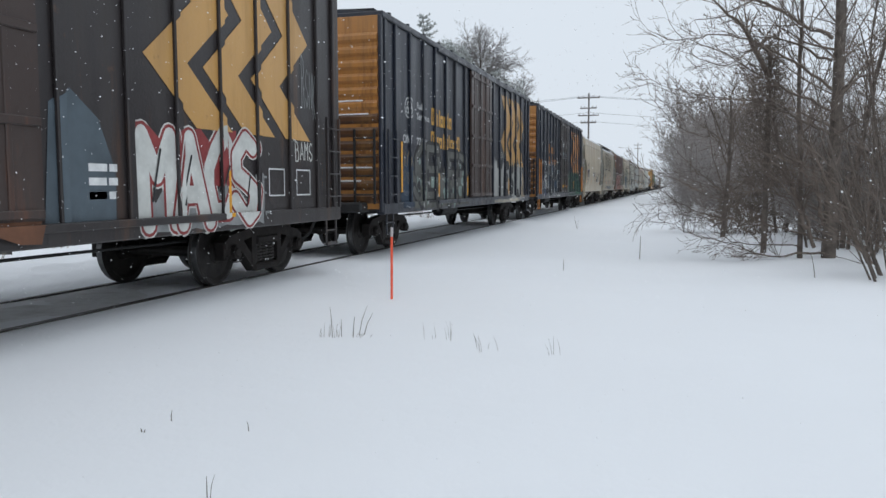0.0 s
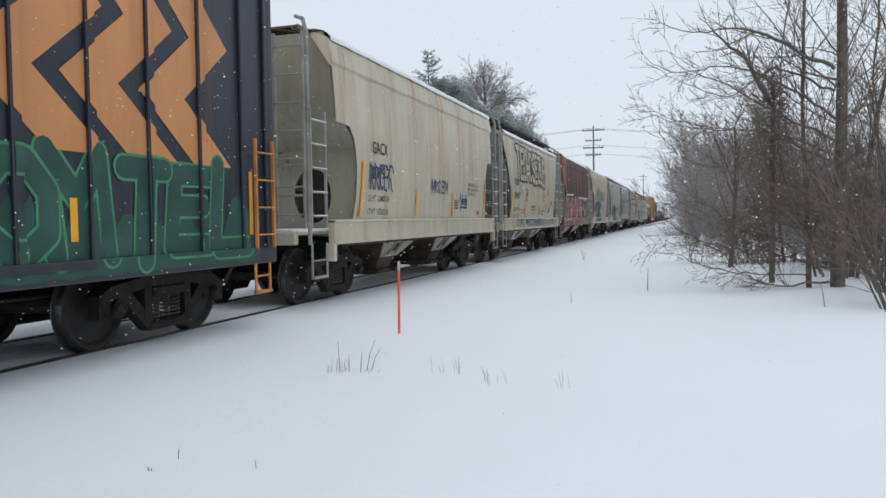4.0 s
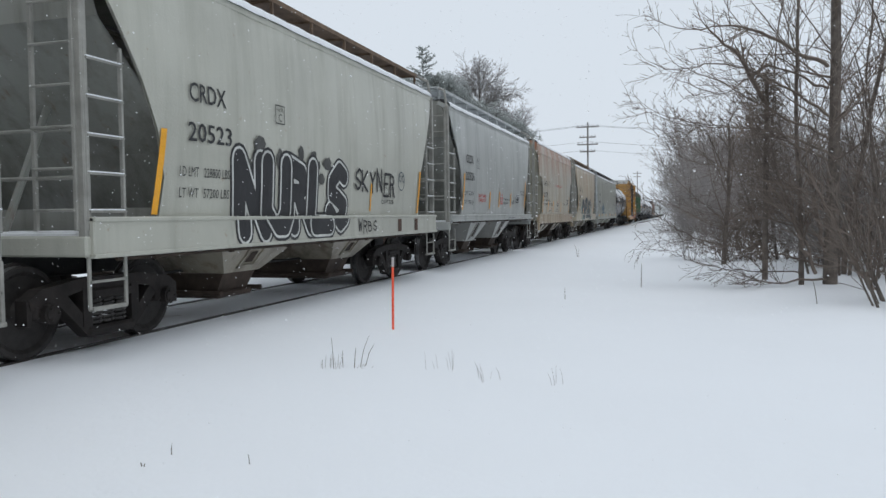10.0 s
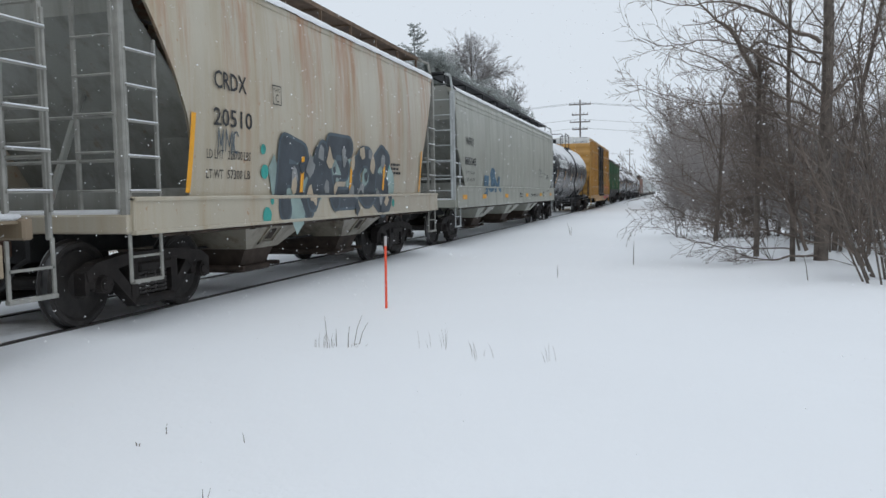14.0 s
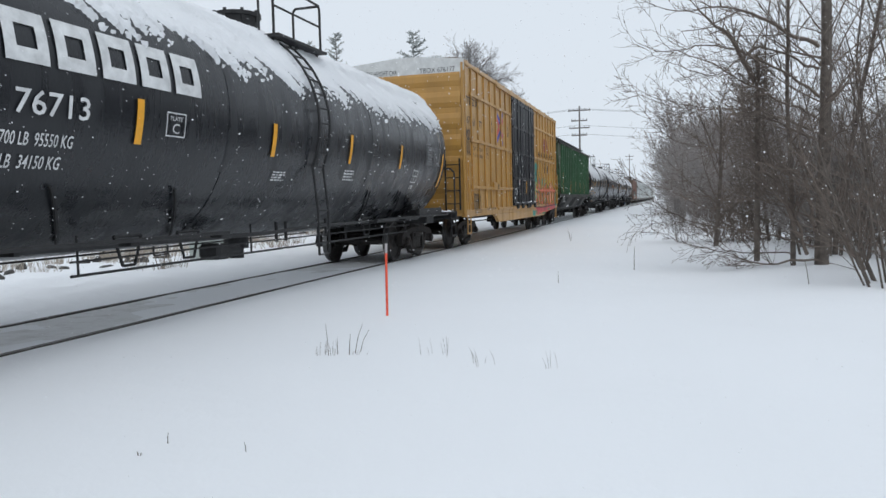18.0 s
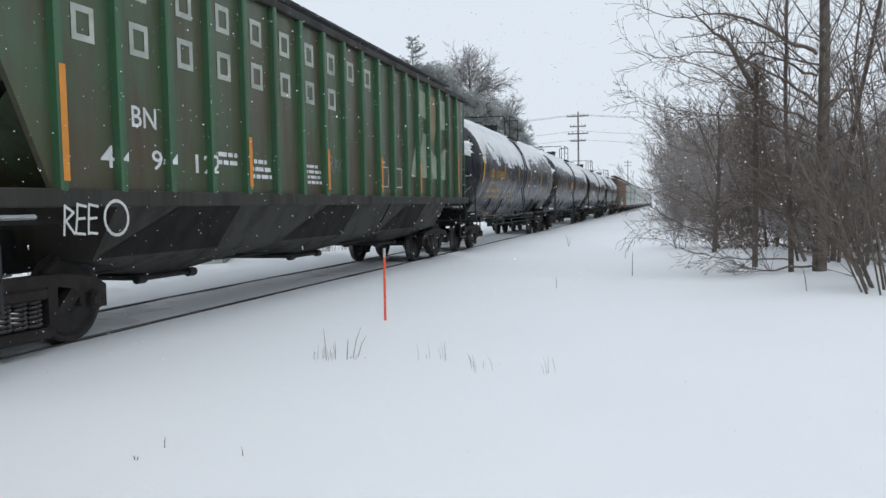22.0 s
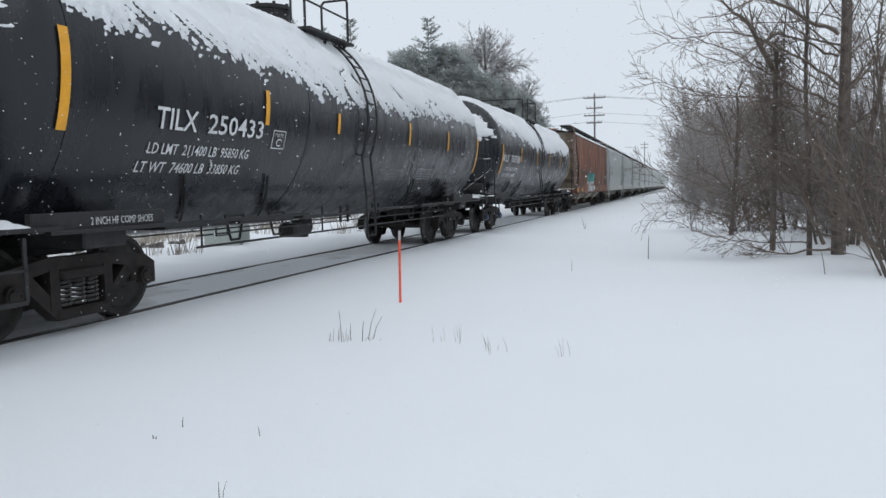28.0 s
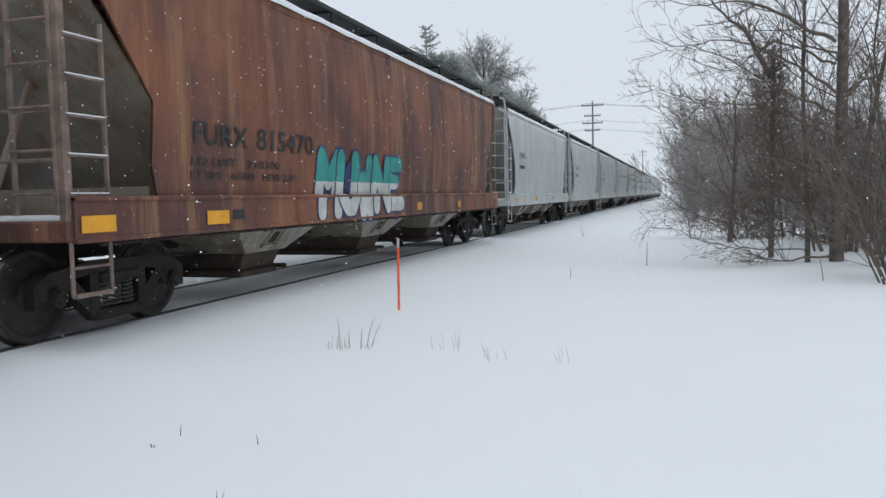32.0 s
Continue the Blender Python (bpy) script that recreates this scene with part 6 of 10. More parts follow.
stripes(side, car, [(4.1, 1.45, 2.4, 0.09, 0.06), (1.05, 1.45, 2.0, 0.1, 0.0), (-1.6, 1.45, 1.95, 0.1, 0), (-4.5, 1.45, 2.4, 0.1, 0.1)])

# hopper with black outline letters
car, side = hopper("hopper_car", "beige-grey two-bay covered hopper with black outline graffiti", 65.15, 5.45, BEIGE_GREY, BEIGE_GREY, END_GREY, "curved", 2, GROUP, LADDER_GREY, walk_mat=STEEL, under=UNDER_GREY, trucks=(-4.35, 3.97))
joins(car, 64.95)
side.dx = 0.20
hopper_marks(side, car, "CRDX", "20453", None, -4.0, 2.47)
plate_box(side, car, BLACK_INK, -2.95, -2.65, 2.26, 2.54, "B", WHITE_INK)
bubble_text(side, car, "TECHOSEZLB", -3.6, 1.85, 2.78, 3.76, BEIGE_GREY, SPRAY_BLACK, 0.19, 0.065, 66, 0.06, -0.012, 0.02)
for x, r in ((-1.95, 0.2), (1.55, 0.2)):
    m = Mesh()
    side.ring(m, x, 2.2, r, 0.035)
    side.stroke(m, [(x, 2.2 - r), (x, 2.2 + r)], 0.03)
    part("no_hammer_sign", m, RED_INK, car)
    m = Mesh()
    side.stroke(m, [(x - 0.1, 2.15), (x + 0.11, 2.24)], 0.03, 0.008)
    side.stroke(m, [(x + 0.08, 2.3), (x + 0.13, 2.17)], 0.05, 0.008)
    part("hammer_pictogram", m, BLACK_INK, car)
line_text("warning_text", side, car, RED_INK, "DO NOT HAMMER", -3.07, -2.25, 1.63, 1.70)
line_text("warning_text", side, car, RED_INK, "ON SIDE OF CAR", -3.07, -2.25, 1.52, 1.59)
line_text("stencil_text", side, car, BLACK_INK, "REACTEMINE 760", -1.05, -0.15, 1.75, 1.83)
line_text("stencil_text", side, car, BLACK_INK, "INTERIOR COATED", -1.08, -0.15, 1.63, 1.71)
line_text("stencil_text", side, car, BLACK_INK, "8-16 HRI", -0.9, -0.4, 1.5, 1.58)
line_text("warning_text", side, car, RED_INK, "WARNING", 0.4, 0.75, 1.72, 1.78)
small_print(side, car, RED_INK, 0.4, 0.9, 1.5, 1.7, 4, 67)
line_text("caution_text", side, car, BLACK_INK, "CAUTION: OPEN ROOF HATCH", 1.0, 1.95, 1.6, 1.67)
line_text("caution_text", side, car, BLACK_INK, "BEFORE UNLOADING", 1.0, 1.65, 1.5, 1.57)
data_panel(side, car, 2.72, 3.05, 1.55, 1.82)
small_print(side, car, BLACK_INK, 3.2, 3.75, 1.85, 2.05, 3, 68)
m = Mesh()
side.scribble(m, -3.9, -2.5, 1.08, 1.34, 0.028, 71, 5)
side.scribble(m, -2.3, -1.0, 1.08, 1.34, 0.032, 72, 6)
part("spray_tag", m, SPRAY_NAVY, car)
m = Mesh()
side.scribble(m, -0.85, 1.0, 1.08, 1.33, 0.055, 73, 7)
part("spray_tag", m, SPRAY_BLUE, car)
m = Mesh()
side.scribble(m, 1.1, 3.0, 1.06, 1.3, 0.02, 74, 11)
for pts in ([(3.21, 1.33), (3.25, 1.10), (3.30, 1.05)],
            [(3.27, 1.35), (3.21, 1.19)],
            [(3.19, 1.25), (3.32, 1.29)],
            [(3.36, 1.32), (3.38, 1.12), (3.34, 1.20), (3.45, 1.30), (3.39, 1.04)],
            [(3.49, 1.33), (3.44, 1.12)],
            [(3.49, 1.28), (3.57, 1.33), (3.54, 1.24), (3.49, 1.21)],
            [(3.61, 1.34), (3.58, 1.03)],
            [(3.54, 1.18), (3.69, 1.25)],
            [(3.66, 1.23), (3.63, 1.08)],
            [(3.05, 1.25), (3.14, 1.26), (3.08, 1.19), (3.14, 1.16), (3.06, 1.14)],
            [(3.88, 1.13), (3.95, 1.32), (4.00, 1.14)],
            [(3.91, 1.21), (3.99, 1.22)],
            [(4.10, 1.34), (4.07, 1.15), (4.19, 1.01)],
            [(4.18, 1.25), (4.47, 1.21)],
            [(4.35, 1.31), (4.49, 1.25), (4.33, 1.14), (4.38, 1.31)]):
    side.stroke(m, pts, 0.022)
side.scribble(m, 2.4, 2.8, 2.3, 2.5, 0.018, 75, 4)
part("spray_tag", m, SPRAY_BLACK, car)
m = Mesh()
side.rect(m, -4.4, -4.18, 1.07, 1.24)
part("yellow_label", m, YELLOW, car)
stripes(side, car, [(-4.45, 1.42, 2.34, 0.1, 0.12), (-2.15, 1.42, 1.98, 0.1, 0.06), (0.25, 1.42, 2.0, 0.1, 0.04), (2.15, 1.42, 1.95, 0.1, 0.04), (4.1, 1.42, 2.3, 0.09, 0.08)])

# rust-eaten hopper with pale painted figures
car, side = hopper("hopper_car", "rust-eaten dark red covered hopper with white line graffiti", 77.5, 5.25, RUST_RED, RUST_SILL, END_SAGE, "stepped", 2, GROUP, LADDER_GREY, walk_mat=STEEL, under=TAN_SILL, trucks=(-4.63, 3.85))
joins(car, 77.3)
side.dx = 0.20
line_text("reporting_mark", side, car, BLACK_INK, "GACX", -3.76, -2.9, 2.58, 2.8)
line_text("car_number", side, car, BLACK_INK, "2707", -3.79, -2.95, 2.17, 2.35)
FIRE = paint("orange_red_spray_paint", (0.30, 0.062, 0.03), (0.12, 0.035, 0.025), 0.6, (0.20, 0.05, 0.025), 0.55, 0.7)
ragged_patch(side, car, -3.9, 1.35, 1.41, 2.5, FIRE, 81, 0.18)
ragged_patch(side, car, -3.6, 1.3, 1.02, 1.36, FIRE, 82, 0.1)
rng = random.Random(81)
m = Mesh()
for i in range(120):
    x, z, way = -3.8 + 5.0 * rng.random(), rng.uniform(1.06, 2.32), rng.choice((-1, 1))
    h, w = rng.uniform(0.12, 0.3), rng.uniform(0.025, 0.06)
    arc = [(x + way * h * t, z + 0.35 * h * (1 - (1 - t) ** 2) * (1 if z > 1.7 else -1)) for t in (0, 0.35, 0.7, 1.0)]
    for k in range(3):
        side.stroke(m, arc[k:k + 2], w * (1 - 0.27 * k), 0.0066)
part("graffiti_shading", m, SPRAY_BLACK, car)
m = Mesh()
for pts in ([(-4.72, 1.45), (-4.48, 2.43), (-4.04, 2.49), (-2.13, 2.50)],
            [(-0.10, 2.42), (3.97, 2.44), (3.45, 1.46)],
            [(-4.13, 1.81), (-4.21, 1.45), (-3.78, 1.27), (-4.45, 1.26), (-4.41, 1.35)],
            [(-1.38, 2.06), (-1.42, 1.46)],
            [(-0.29, 2.39), (-0.59, 2.16), (-0.32, 1.96), (-0.24, 1.66), (-0.55, 1.36), (-0.13, 1.32)],
            [(2.05, 2.42), (2.14, 2.05), (2.02, 1.86), (2.22, 1.98), (2.30, 2.3), (2.62, 2.40), (2.93, 2.30), (3.08, 2.0), (3.05, 1.75)],
            [(1.0, 2.40), (0.92, 2.28), (1.02, 2.12)],
            [(0.68, 2.39), (0.82, 2.15)],
            [(-2.20, 1.37), (-2.21, 1.28)]):
    sprayed(side, m, [pts], 0.075, 0.009)
side.stroke(m, [(-2.84, 2.33), (-3.05, 2.10), (-3.44, 1.94), (-3.69, 1.67), (-3.71, 1.45), (-3.30, 1.29), (-2.91, 1.26)], 0.085, 0.009)
part("graffiti_outline", m, SPRAY_WHITE, car)
for i, (x, z, a, b) in enumerate(((-4.00, 2.18, 0.18, 0.21), (-2.41, 2.20, 0.15, 0.20), (-2.55, 1.64, 0.20, 0.22), (-1.23, 2.26, 0.15, 0.19), (0.72, 2.02, 0.17, 0.24), (1.46, 1.70, 0.24, 0.27), (2.95, 1.66, 0.17, 0.21))):
    m = Mesh()
    side.blob(m, x, z, a, b, 500 + i, 0.1, 0.0105)
    side.blob(m, x + 0.02, z - b, a * 0.6, b * 0.5, 560 + i, 0.15, 0.0105, 8)
    part("painted_skull", m, SPRAY_WHITE, car)
    m = Mesh()
    for dx in (-0.06, 0.06):
        side.blob(m, x + dx * a / 0.13, z - 0.02, 0.3 * a, 0.28 * b, 520 + i, 0.1, 0.0135, 8)
    side.blob(m, x, z - 0.55 * b, 0.14 * a, 0.17 * b, 540 + i, 0.1, 0.0135, 6)
    for dx in (-0.3, 0.0, 0.3):
        side.stroke(m, [(x + dx * a + 0.02, z - 1.0 * b), (x + dx * a + 0.02, z - 1.3 * b)], 0.014, 0.0135)
    part("skull_eyes", m, SPRAY_BLACK, car)
data_panel(side, car, 2.3, 2.62, 1.72, 2.0)
stripes(side, car, [(-4.3, 1.45, 2.2, 0.05, 0.04)])

# pale hopper with blue and cream letters
car, side = hopper("hopper_car", "pale beige covered hopper with blue and cream graffiti", 89.75, 5.2, BEIGE, BEIGE, END_SAGE, "stepped", 2, GROUP, LADDER_GREY, under=UNDER_GREY, trucks=(-4.73, 3.87))
joins(car, 89.6)
side.dx = 0.15
line_text("reporting_mark", side, car, BLACK_INK, "GACX", -4.0, -3.1, 2.53, 2.76)
line_text("car_number", side, car, BLACK_INK, "12361", -4.1, -3.05, 2.08, 2.3)
plate_box(side, car, BLACK_INK, -2.86, -2.62, 2.32, 2.59, "C")
weights(side, car, BLACK_INK, -4.1, 1.7, (("LD LMT", "220500 LB"), ("LT WT", "60480 LB")), wide=1.05)
hand_tag(side, car, "KEHDS", -2.55, -0.45, 2.50, 3.25, 0.085, SPRAY_SAGE, 91, 0.05, 0.0, 0.12)
hand_tag(side, car, "GUHS", 0.0, 1.62, 2.44, 3.12, 0.085, SPRAY_SAGE, 94, 0.05, 0.0, 0.12)
for x, z, r in ((-2.8, 2.98, 0.28), (-0.22, 2.78, 0.26), (1.88, 2.72, 0.24)):
    m = Mesh()
    for a in (0.1, 0.85, 1.57, 2.3):
        u, v = 0.75 * r * math.cos(a), r * math.sin(a)
        side.stroke(m, [(x - u, z - v), (x + u, z + v)], 0.06, 0.0075)
    part("painted_star", m, SPRAY_SAGE, car)
INKY = plain("dark_teal_spray_paint", (0.016, 0.034, 0.055), 0.55, 0.3, 2.5)
bubble_text(side, car, "TUSK", -3.05, -0.2, 1.52, 2.22, SPRAY_BLUE, INKY, 0.25, 0.07, 90, 0.05, gap=0.12)
for k in range(4):
    m = Mesh()
    side.blob(m, -2.65 + k * 0.68, 1.24, 0.3, 0.15, 600 + k, 0.06)
    part("graffiti_patch", m, INKY, car)
    m = Mesh()
    side.blob(m, -2.65 + k * 0.68, 1.24, 0.24, 0.10, 620 + k, 0.06, 0.009)
    part("graffiti_patch", m, SPRAY_BLUE, car)
m = Mesh()
rng = random.Random(92)
for lines in glyph_lines("TUSK", -3.05, -0.2, 1.52, 2.22, 90, 0.05, 0.0, 0.12):
    for pts in lines:
        for (ax, az), (bx, bz) in zip(pts, pts[1:]):
            for k in range(max(1, int(math.hypot(bx - ax, bz - az) / 0.09))):
                f = rng.random()
                x, z = ax + (bx - ax) * f - 0.06, az + (bz - az) * f
                side.stroke(m, [(x, z), (x + rng.uniform(0.06, 0.13), z + rng.uniform(-0.02, 0.06))], rng.uniform(0.02, 0.04), 0.0138)
part("graffiti_shading", m, plain("misty_blue_spray_paint", (0.17, 0.31, 0.36), 0.55, 0.4, 4.0), car)
CREAM = plain("cream_spray_paint", (0.50, 0.475, 0.38), 0.6, 0.2, 2.0)
bubble_text(side, car, "Sres", 0.2, 3.2, 1.50, 2.2, CREAM, SPRAY_BLACK, 0.24, 0.04, 93, 0.05, gap=0.08)
m = Mesh()
for k in range(4):
    side.stroke(m, [(0.35 + k * 0.74, 1.34), (0.42 + k * 0.74, 1.16), (0.62 + k * 0.74, 1.09), (0.86 + k * 0.74, 1.18), (0.93 + k * 0.74, 1.34)], 0.035)
part("graffiti_outline", m, SPRAY_BLACK, car)
m = Mesh()
side.scribble(m, 3.45, 3.9, 1.45, 1.9, 0.02, 95, 4)
side.scribble(m, -3.85, -3.1, 1.75, 2.05, 0.05, 96, 4)
side.ring(m, -3.7, 2.25, 0.3, 0.02, squash=1.3)
side.scribble(m, -4.45, -4.1, 1.75, 2.0, 0.03, 99, 2)
side.scribble(m, -4.0, -3.0, 1.05, 1.3, 0.03, 97, 5)
part("spray_tag", m, SPRAY_BLACK, car)
m = Mesh()
side.scribble(m, -4.6, -4.0, 3.35, 3.7, 0.03, 98, 4)
part("spray_tag", m, SPRAY_SLATE, car)
stripes(side, car, [(-2.8, 1.5, 1.95, 0.1, 0.0), (-0.32, 1.5, 1.93, 0.1, 0.0), (1.4, 1.45, 1.75, 0.07, 0.02), (4.25, 1.4, 2.2, 0.07, 0.04)])

# grey-green hopper with black bubble letters
car, side = hopper("hopper_car", "grey-green two-bay covered hopper with black bubble graffiti", 102.1, 5.4, GREY_GREEN, GREY_GREEN, END_GREY, "curved", 2, GROUP, LADDER_GREY, under=UNDER_GREY, trucks=(-4.55, 4.0))
joins(car, 101.85)
side.dx = 0.25
hopper_marks(side, car, "CRDX", "20523", None, -4.1, 2.68, rows=(("LD LMT", "228800 LBS"), ("LT WT", "57200 LBS")))
plate_box(side, car, BLACK_INK, -2.16, -1.9, 2.64, 2.9, "C")
m = Mesh()
rng = random.Random(101)
for k in range(26):
    side.blob(m, -2.9 + 3.0 * rng.random(), rng.uniform(1.7, 2.35), rng.uniform(0.06, 0.16), rng.uniform(0.06, 0.14), 700 + k, 0.2, 0.003)
part("graffiti_background", m, plain("thin_black_overspray", (0.07, 0.07, 0.065), 0.6, 0.5, 3.0), car)
bubble_text(side, car, "NURLS", -3.05, 0.25, 1.22, 2.08, SPRAY_BLACK, SPRAY_WHITE, 0.27, 0.035, 102, 0.05, gap=0.12, rim=SPRAY_BLACK, rim_edge=0.04)
hand_tag(side, car, "SKYNER", 0.55, 2.6, 1.78, 2.18, 0.05, SPRAY_BLACK, 103, 0.05)
hand_tag(side, car, "WRBS", 0.6, 1.5, 1.08, 1.3, 0.025, SPRAY_BLACK, 104)
m = Mesh()
side.ring(m, 2.9, 2.05, 0.18, 0.02)
side.ring(m, 2.83, 2.1, 0.06, 0.02)
side.ring(m, 3.0, 2.1, 0.06, 0.02)
part("spray_tag", m, SPRAY_SLATE, car)
line_text("size_text", side, car, BLACK_INK, "H 12-10", 2.05, 2.5, 1.85, 1.93)
line_text("size_text", side, car, BLACK_INK, "H 15-10", 2.05, 2.5, 1.72, 1.8)
line_text("size_text", side, car, BLACK_INK, "CU FT 3250", 1.85, 2.5, 1.59, 1.67)
for x in (2.6, 3.6):
    m = Mesh()
    side.rect(m, x, x + 0.2, 1.06, 1.3)
    part("rust_patch", m, RUSTY, car)
stripes(side, car, [(-4.7, 1.4, 2.32, 0.1, 0.14), (3.95, 1.42, 2.3, 0.09, 0.1), (1.3, 1.45, 1.95, 0.06, 0.02)])

# clean blue-grey hopper
car, side = hopper("hopper_car", "clean blue-grey two-bay covered hopper with white lower slopes", 114.25, 5.45, BLUE_GREY, BLUE_GREY, END_GREY, "curved", 2, GROUP, LADDER_GREY, walk_mat=GALV, sill_low=1.24, under=paint("pale_slope_paint", (0.31, 0.31, 0.29), (0.2, 0.19, 0.17), 0.5, (0.1, 0.07, 0.05), 0.65, 0.8), trucks=(-4.22, 3.84))
joins(car, 113.98)
side.dx = 0.27
hopper_marks(side, car, "CRDX", "22526", "C", -4.27, 2.74, rows=(("LD LMT", "232700 LB"), ("LT WT", "53300 LB")))
line_text("warning_text", side, car, RED_INK, "WARNING", -0.14, 0.2, 1.95, 2.02)
small_print(side, car, RED_INK, -0.16, 0.32, 1.68, 1.92, 4, 111)
line_text("caution_text", side, car, BLACK_INK, "CAUTION: OPEN ROOF HATCH", 0.39, 1.38, 1.82, 1.89)
line_text("caution_text", side, car, BLACK_INK, "BEFORE UNLOADING", 0.39, 1.1, 1.70, 1.77)
data_panel(side, car, 2.4, 2.85, 1.74, 2.06)
small_print(side, car, BLACK_INK, 1.75, 2.2, 1.72, 1.85, 3, 112)
line_text("warning_text", side, car, RED_INK, "DO NOT HAMMER", -2.9, -2.0, 1.86, 1.95)
line_text("warning_text", side, car, RED_INK, "ON SIDES OF CAR", -2.9, -2.0, 1.74, 1.83)
line_text("size_text", side, car, BLACK_INK, "EXW 10-8   H 3-8", 3.1, 3.75, 2.14, 2.2)
line_text("size_text", side, car, BLACK_INK, "EW  8-5   H 15-0", 3.1, 3.75, 2.04, 2.1)
small_print(side, car, BLACK_INK, 0.9, 2.3, 1.18, 1.28, 2, 113)
line_text("shoe_text", side, car, BLACK_INK, "2 INCH TREAD COND. SHOES", 2.9, 3.9, 1.2, 1.26)
stripes(side, car, [(-4.55, 1.5, 2.45, 0.09, 0.1), (-1.55, 1.55, 2.05, 0.1, 0.03), (-0.3, 1.6, 2.07, 0.1, 0.03), (1.42, 1.6, 2.08, 0.1, 0.05), (3.88, 1.6, 2.55, 0.09, 0.12)])

# grey hopper with rust along the top
car, side = hopper("hopper_car", "grey covered hopper with rust streaks running from the roof", 126.6, 5.2, RUST_TOP, TAN_SILL, END_SAGE, "stepped", 2, GROUP, LADDER_GREY, walk_mat=GALV, under=UNDER_GREY, trucks=(-4.7, 3.85))
joins(car, 126.45)
side.dx = 0.15
line_text("reporting_mark", side, car, BLACK_INK, "GACX", -4.1, -3.15, 2.57, 2.79)
line_text("car_number", side, car, BLACK_INK, "12373", -4.15, -3.12, 2.09, 2.31)
plate_box(side, car, BLACK_INK, -2.86, -2.6, 2.53, 2.8, "C")
line_text("warning_text", side, car, RED_INK, "DO NOT HAMMER ON SIDES OF CAR", -1.06, 1.3, 2.62, 2.73)
for i, b in enumerate(("LD LMT  230500 LBS 104550 KGS", "LT WT   55500 LBS  25150 KGS  NEW 01-05")):
    line_text("load_text", side, car, BLACK_INK, b, -4.2, -2.2 if i == 0 else -1.5, 1.92 - i * 0.17, 2.02 - i * 0.17)
line_text("warning_text", side, car, RED_INK, "CAUTION", -2.25, -1.95, 1.6, 1.66)
line_text("warning_text", side, car, RED_INK, "CAUTION", -0.3, 0.05, 1.9, 1.96)
small_print(side, car, BLACK_INK, -2.5, -1.7, 1.48, 1.56, 2, 121)
small_print(side, car, BLACK_INK, -0.35, 0.15, 1.72, 1.88, 3, 122)
line_text("notice_text", side, car, BLACK_INK, "CONSULT OWNER BEFORE", -0.55, 0.25, 1.57, 1.63)
line_text("notice_text", side, car, BLACK_INK, "REPAIRING UPPER BODY", -0.55, 0.25, 1.48, 1.54)
small_print(side, car, BLACK_INK, 1.7, 2.6, 1.78, 1.9, 2, 123)
small_print(side, car, BLACK_INK, 2.9, 3.5, 1.8, 2.1, 4, 124)
m = Mesh()
side.rect(m, 4.2, 4.4, 1.14, 1.24)
part("red_label", m, RED_INK, car)
stripes(side, car, [(-2.9, 1.47, 1.92, 0.1, 0.0), (-1.48, 1.47, 1.95, 0.1, 0.0), (0.95, 1.47, 1.93, 0.09, 0.02), (3.7, 1.45, 2.2, 0.07, 0.04), (-4.3, 1.45, 2.2, 0.08, 0.03)])

# beige hopper with dark cloud-shaped piece
car, side = hopper("hopper_car", "beige covered hopper with rust lines and slate-teal graffiti", 138.95, 5.4, BEIGE_RUST, BEIGE_RUST, END_GREY, "curved", 2, GROUP, LADDER_GREY, under=UNDER_GREY, trucks=(-4.4, 3.95))
joins(car, 138.75)
side.dx = 0.20
hopper_marks(side, car, "CRDX", "20510", None, -4.05, 2.68, rows=(("LD LMT", "228700 LBS"), ("LT WT", "57300 LB")))
plate_box(side, car, BLACK_INK, -2.63, -2.38, 2.63, 2.9, "C")
DARK_SLATE = plain("dark_slate_letter_paint", (0.05, 0.062, 0.075), 0.6, 0.35, 2.0)
AQUA = plain("pale_aqua_spray_paint", (0.27, 0.36, 0.34), 0.6, 0.4, 1.6)
SAND = plain("sand_spray_paint", (0.45, 0.37, 0.27), 0.6, 0.2, 2.0)
chips(side, car, -2.7, 2.2, 1.1, 1.9, ((AQUA, 12, 0.28, 0.003),), 131)
bubble_text(side, car, "RAEOS", -2.4, 2.0, 1.2, 2.1, DARK_SLATE, SPRAY_SLATE, 0.3, 0.05, 132, 0.12, gap=0.05)
chips(side, car, -2.2, 1.9, 1.05, 2.2, ((SPRAY_GREY, 10, 0.14, 0.0125), (SAND, 8, 0.13, 0.0142), (DARK_SLATE, 7, 0.12, 0.0160)), 133)
m = Mesh()
for x, z, r in ((-2.9, 2.0, 0.07), (-2.85, 1.7, 0.1), (-2.9, 1.1, 0.12), (-2.75, 1.3, 0.05), (2.0, 1.9, 0.05), (2.1, 1.2, 0.08)):
    side.blob(m, x, z, r, r, int(z * 10), 0.05)
part("spray_dot", m, SPRAY_TEAL, car)
m = Mesh()
side.scribble(m, -4.0, -3.5, 1.9, 2.2, 0.02, 139, 3)
part("spray_tag", m, SPRAY_SLATE, car)
small_print(side, car, BLACK_INK, 2.1, 2.7, 1.75, 2.0, 3, 141)
stripes(side, car, [(-4.6, 1.42, 2.34, 0.09, 0.1), (-1.75, 1.42, 1.95, 0.1, 0.03), (0.1, 1.45, 1.95, 0.09, 0.03), (1.7, 1.45, 1.95, 0.09, 0.03), (3.95, 1.42, 2.3, 0.08, 0.08)])

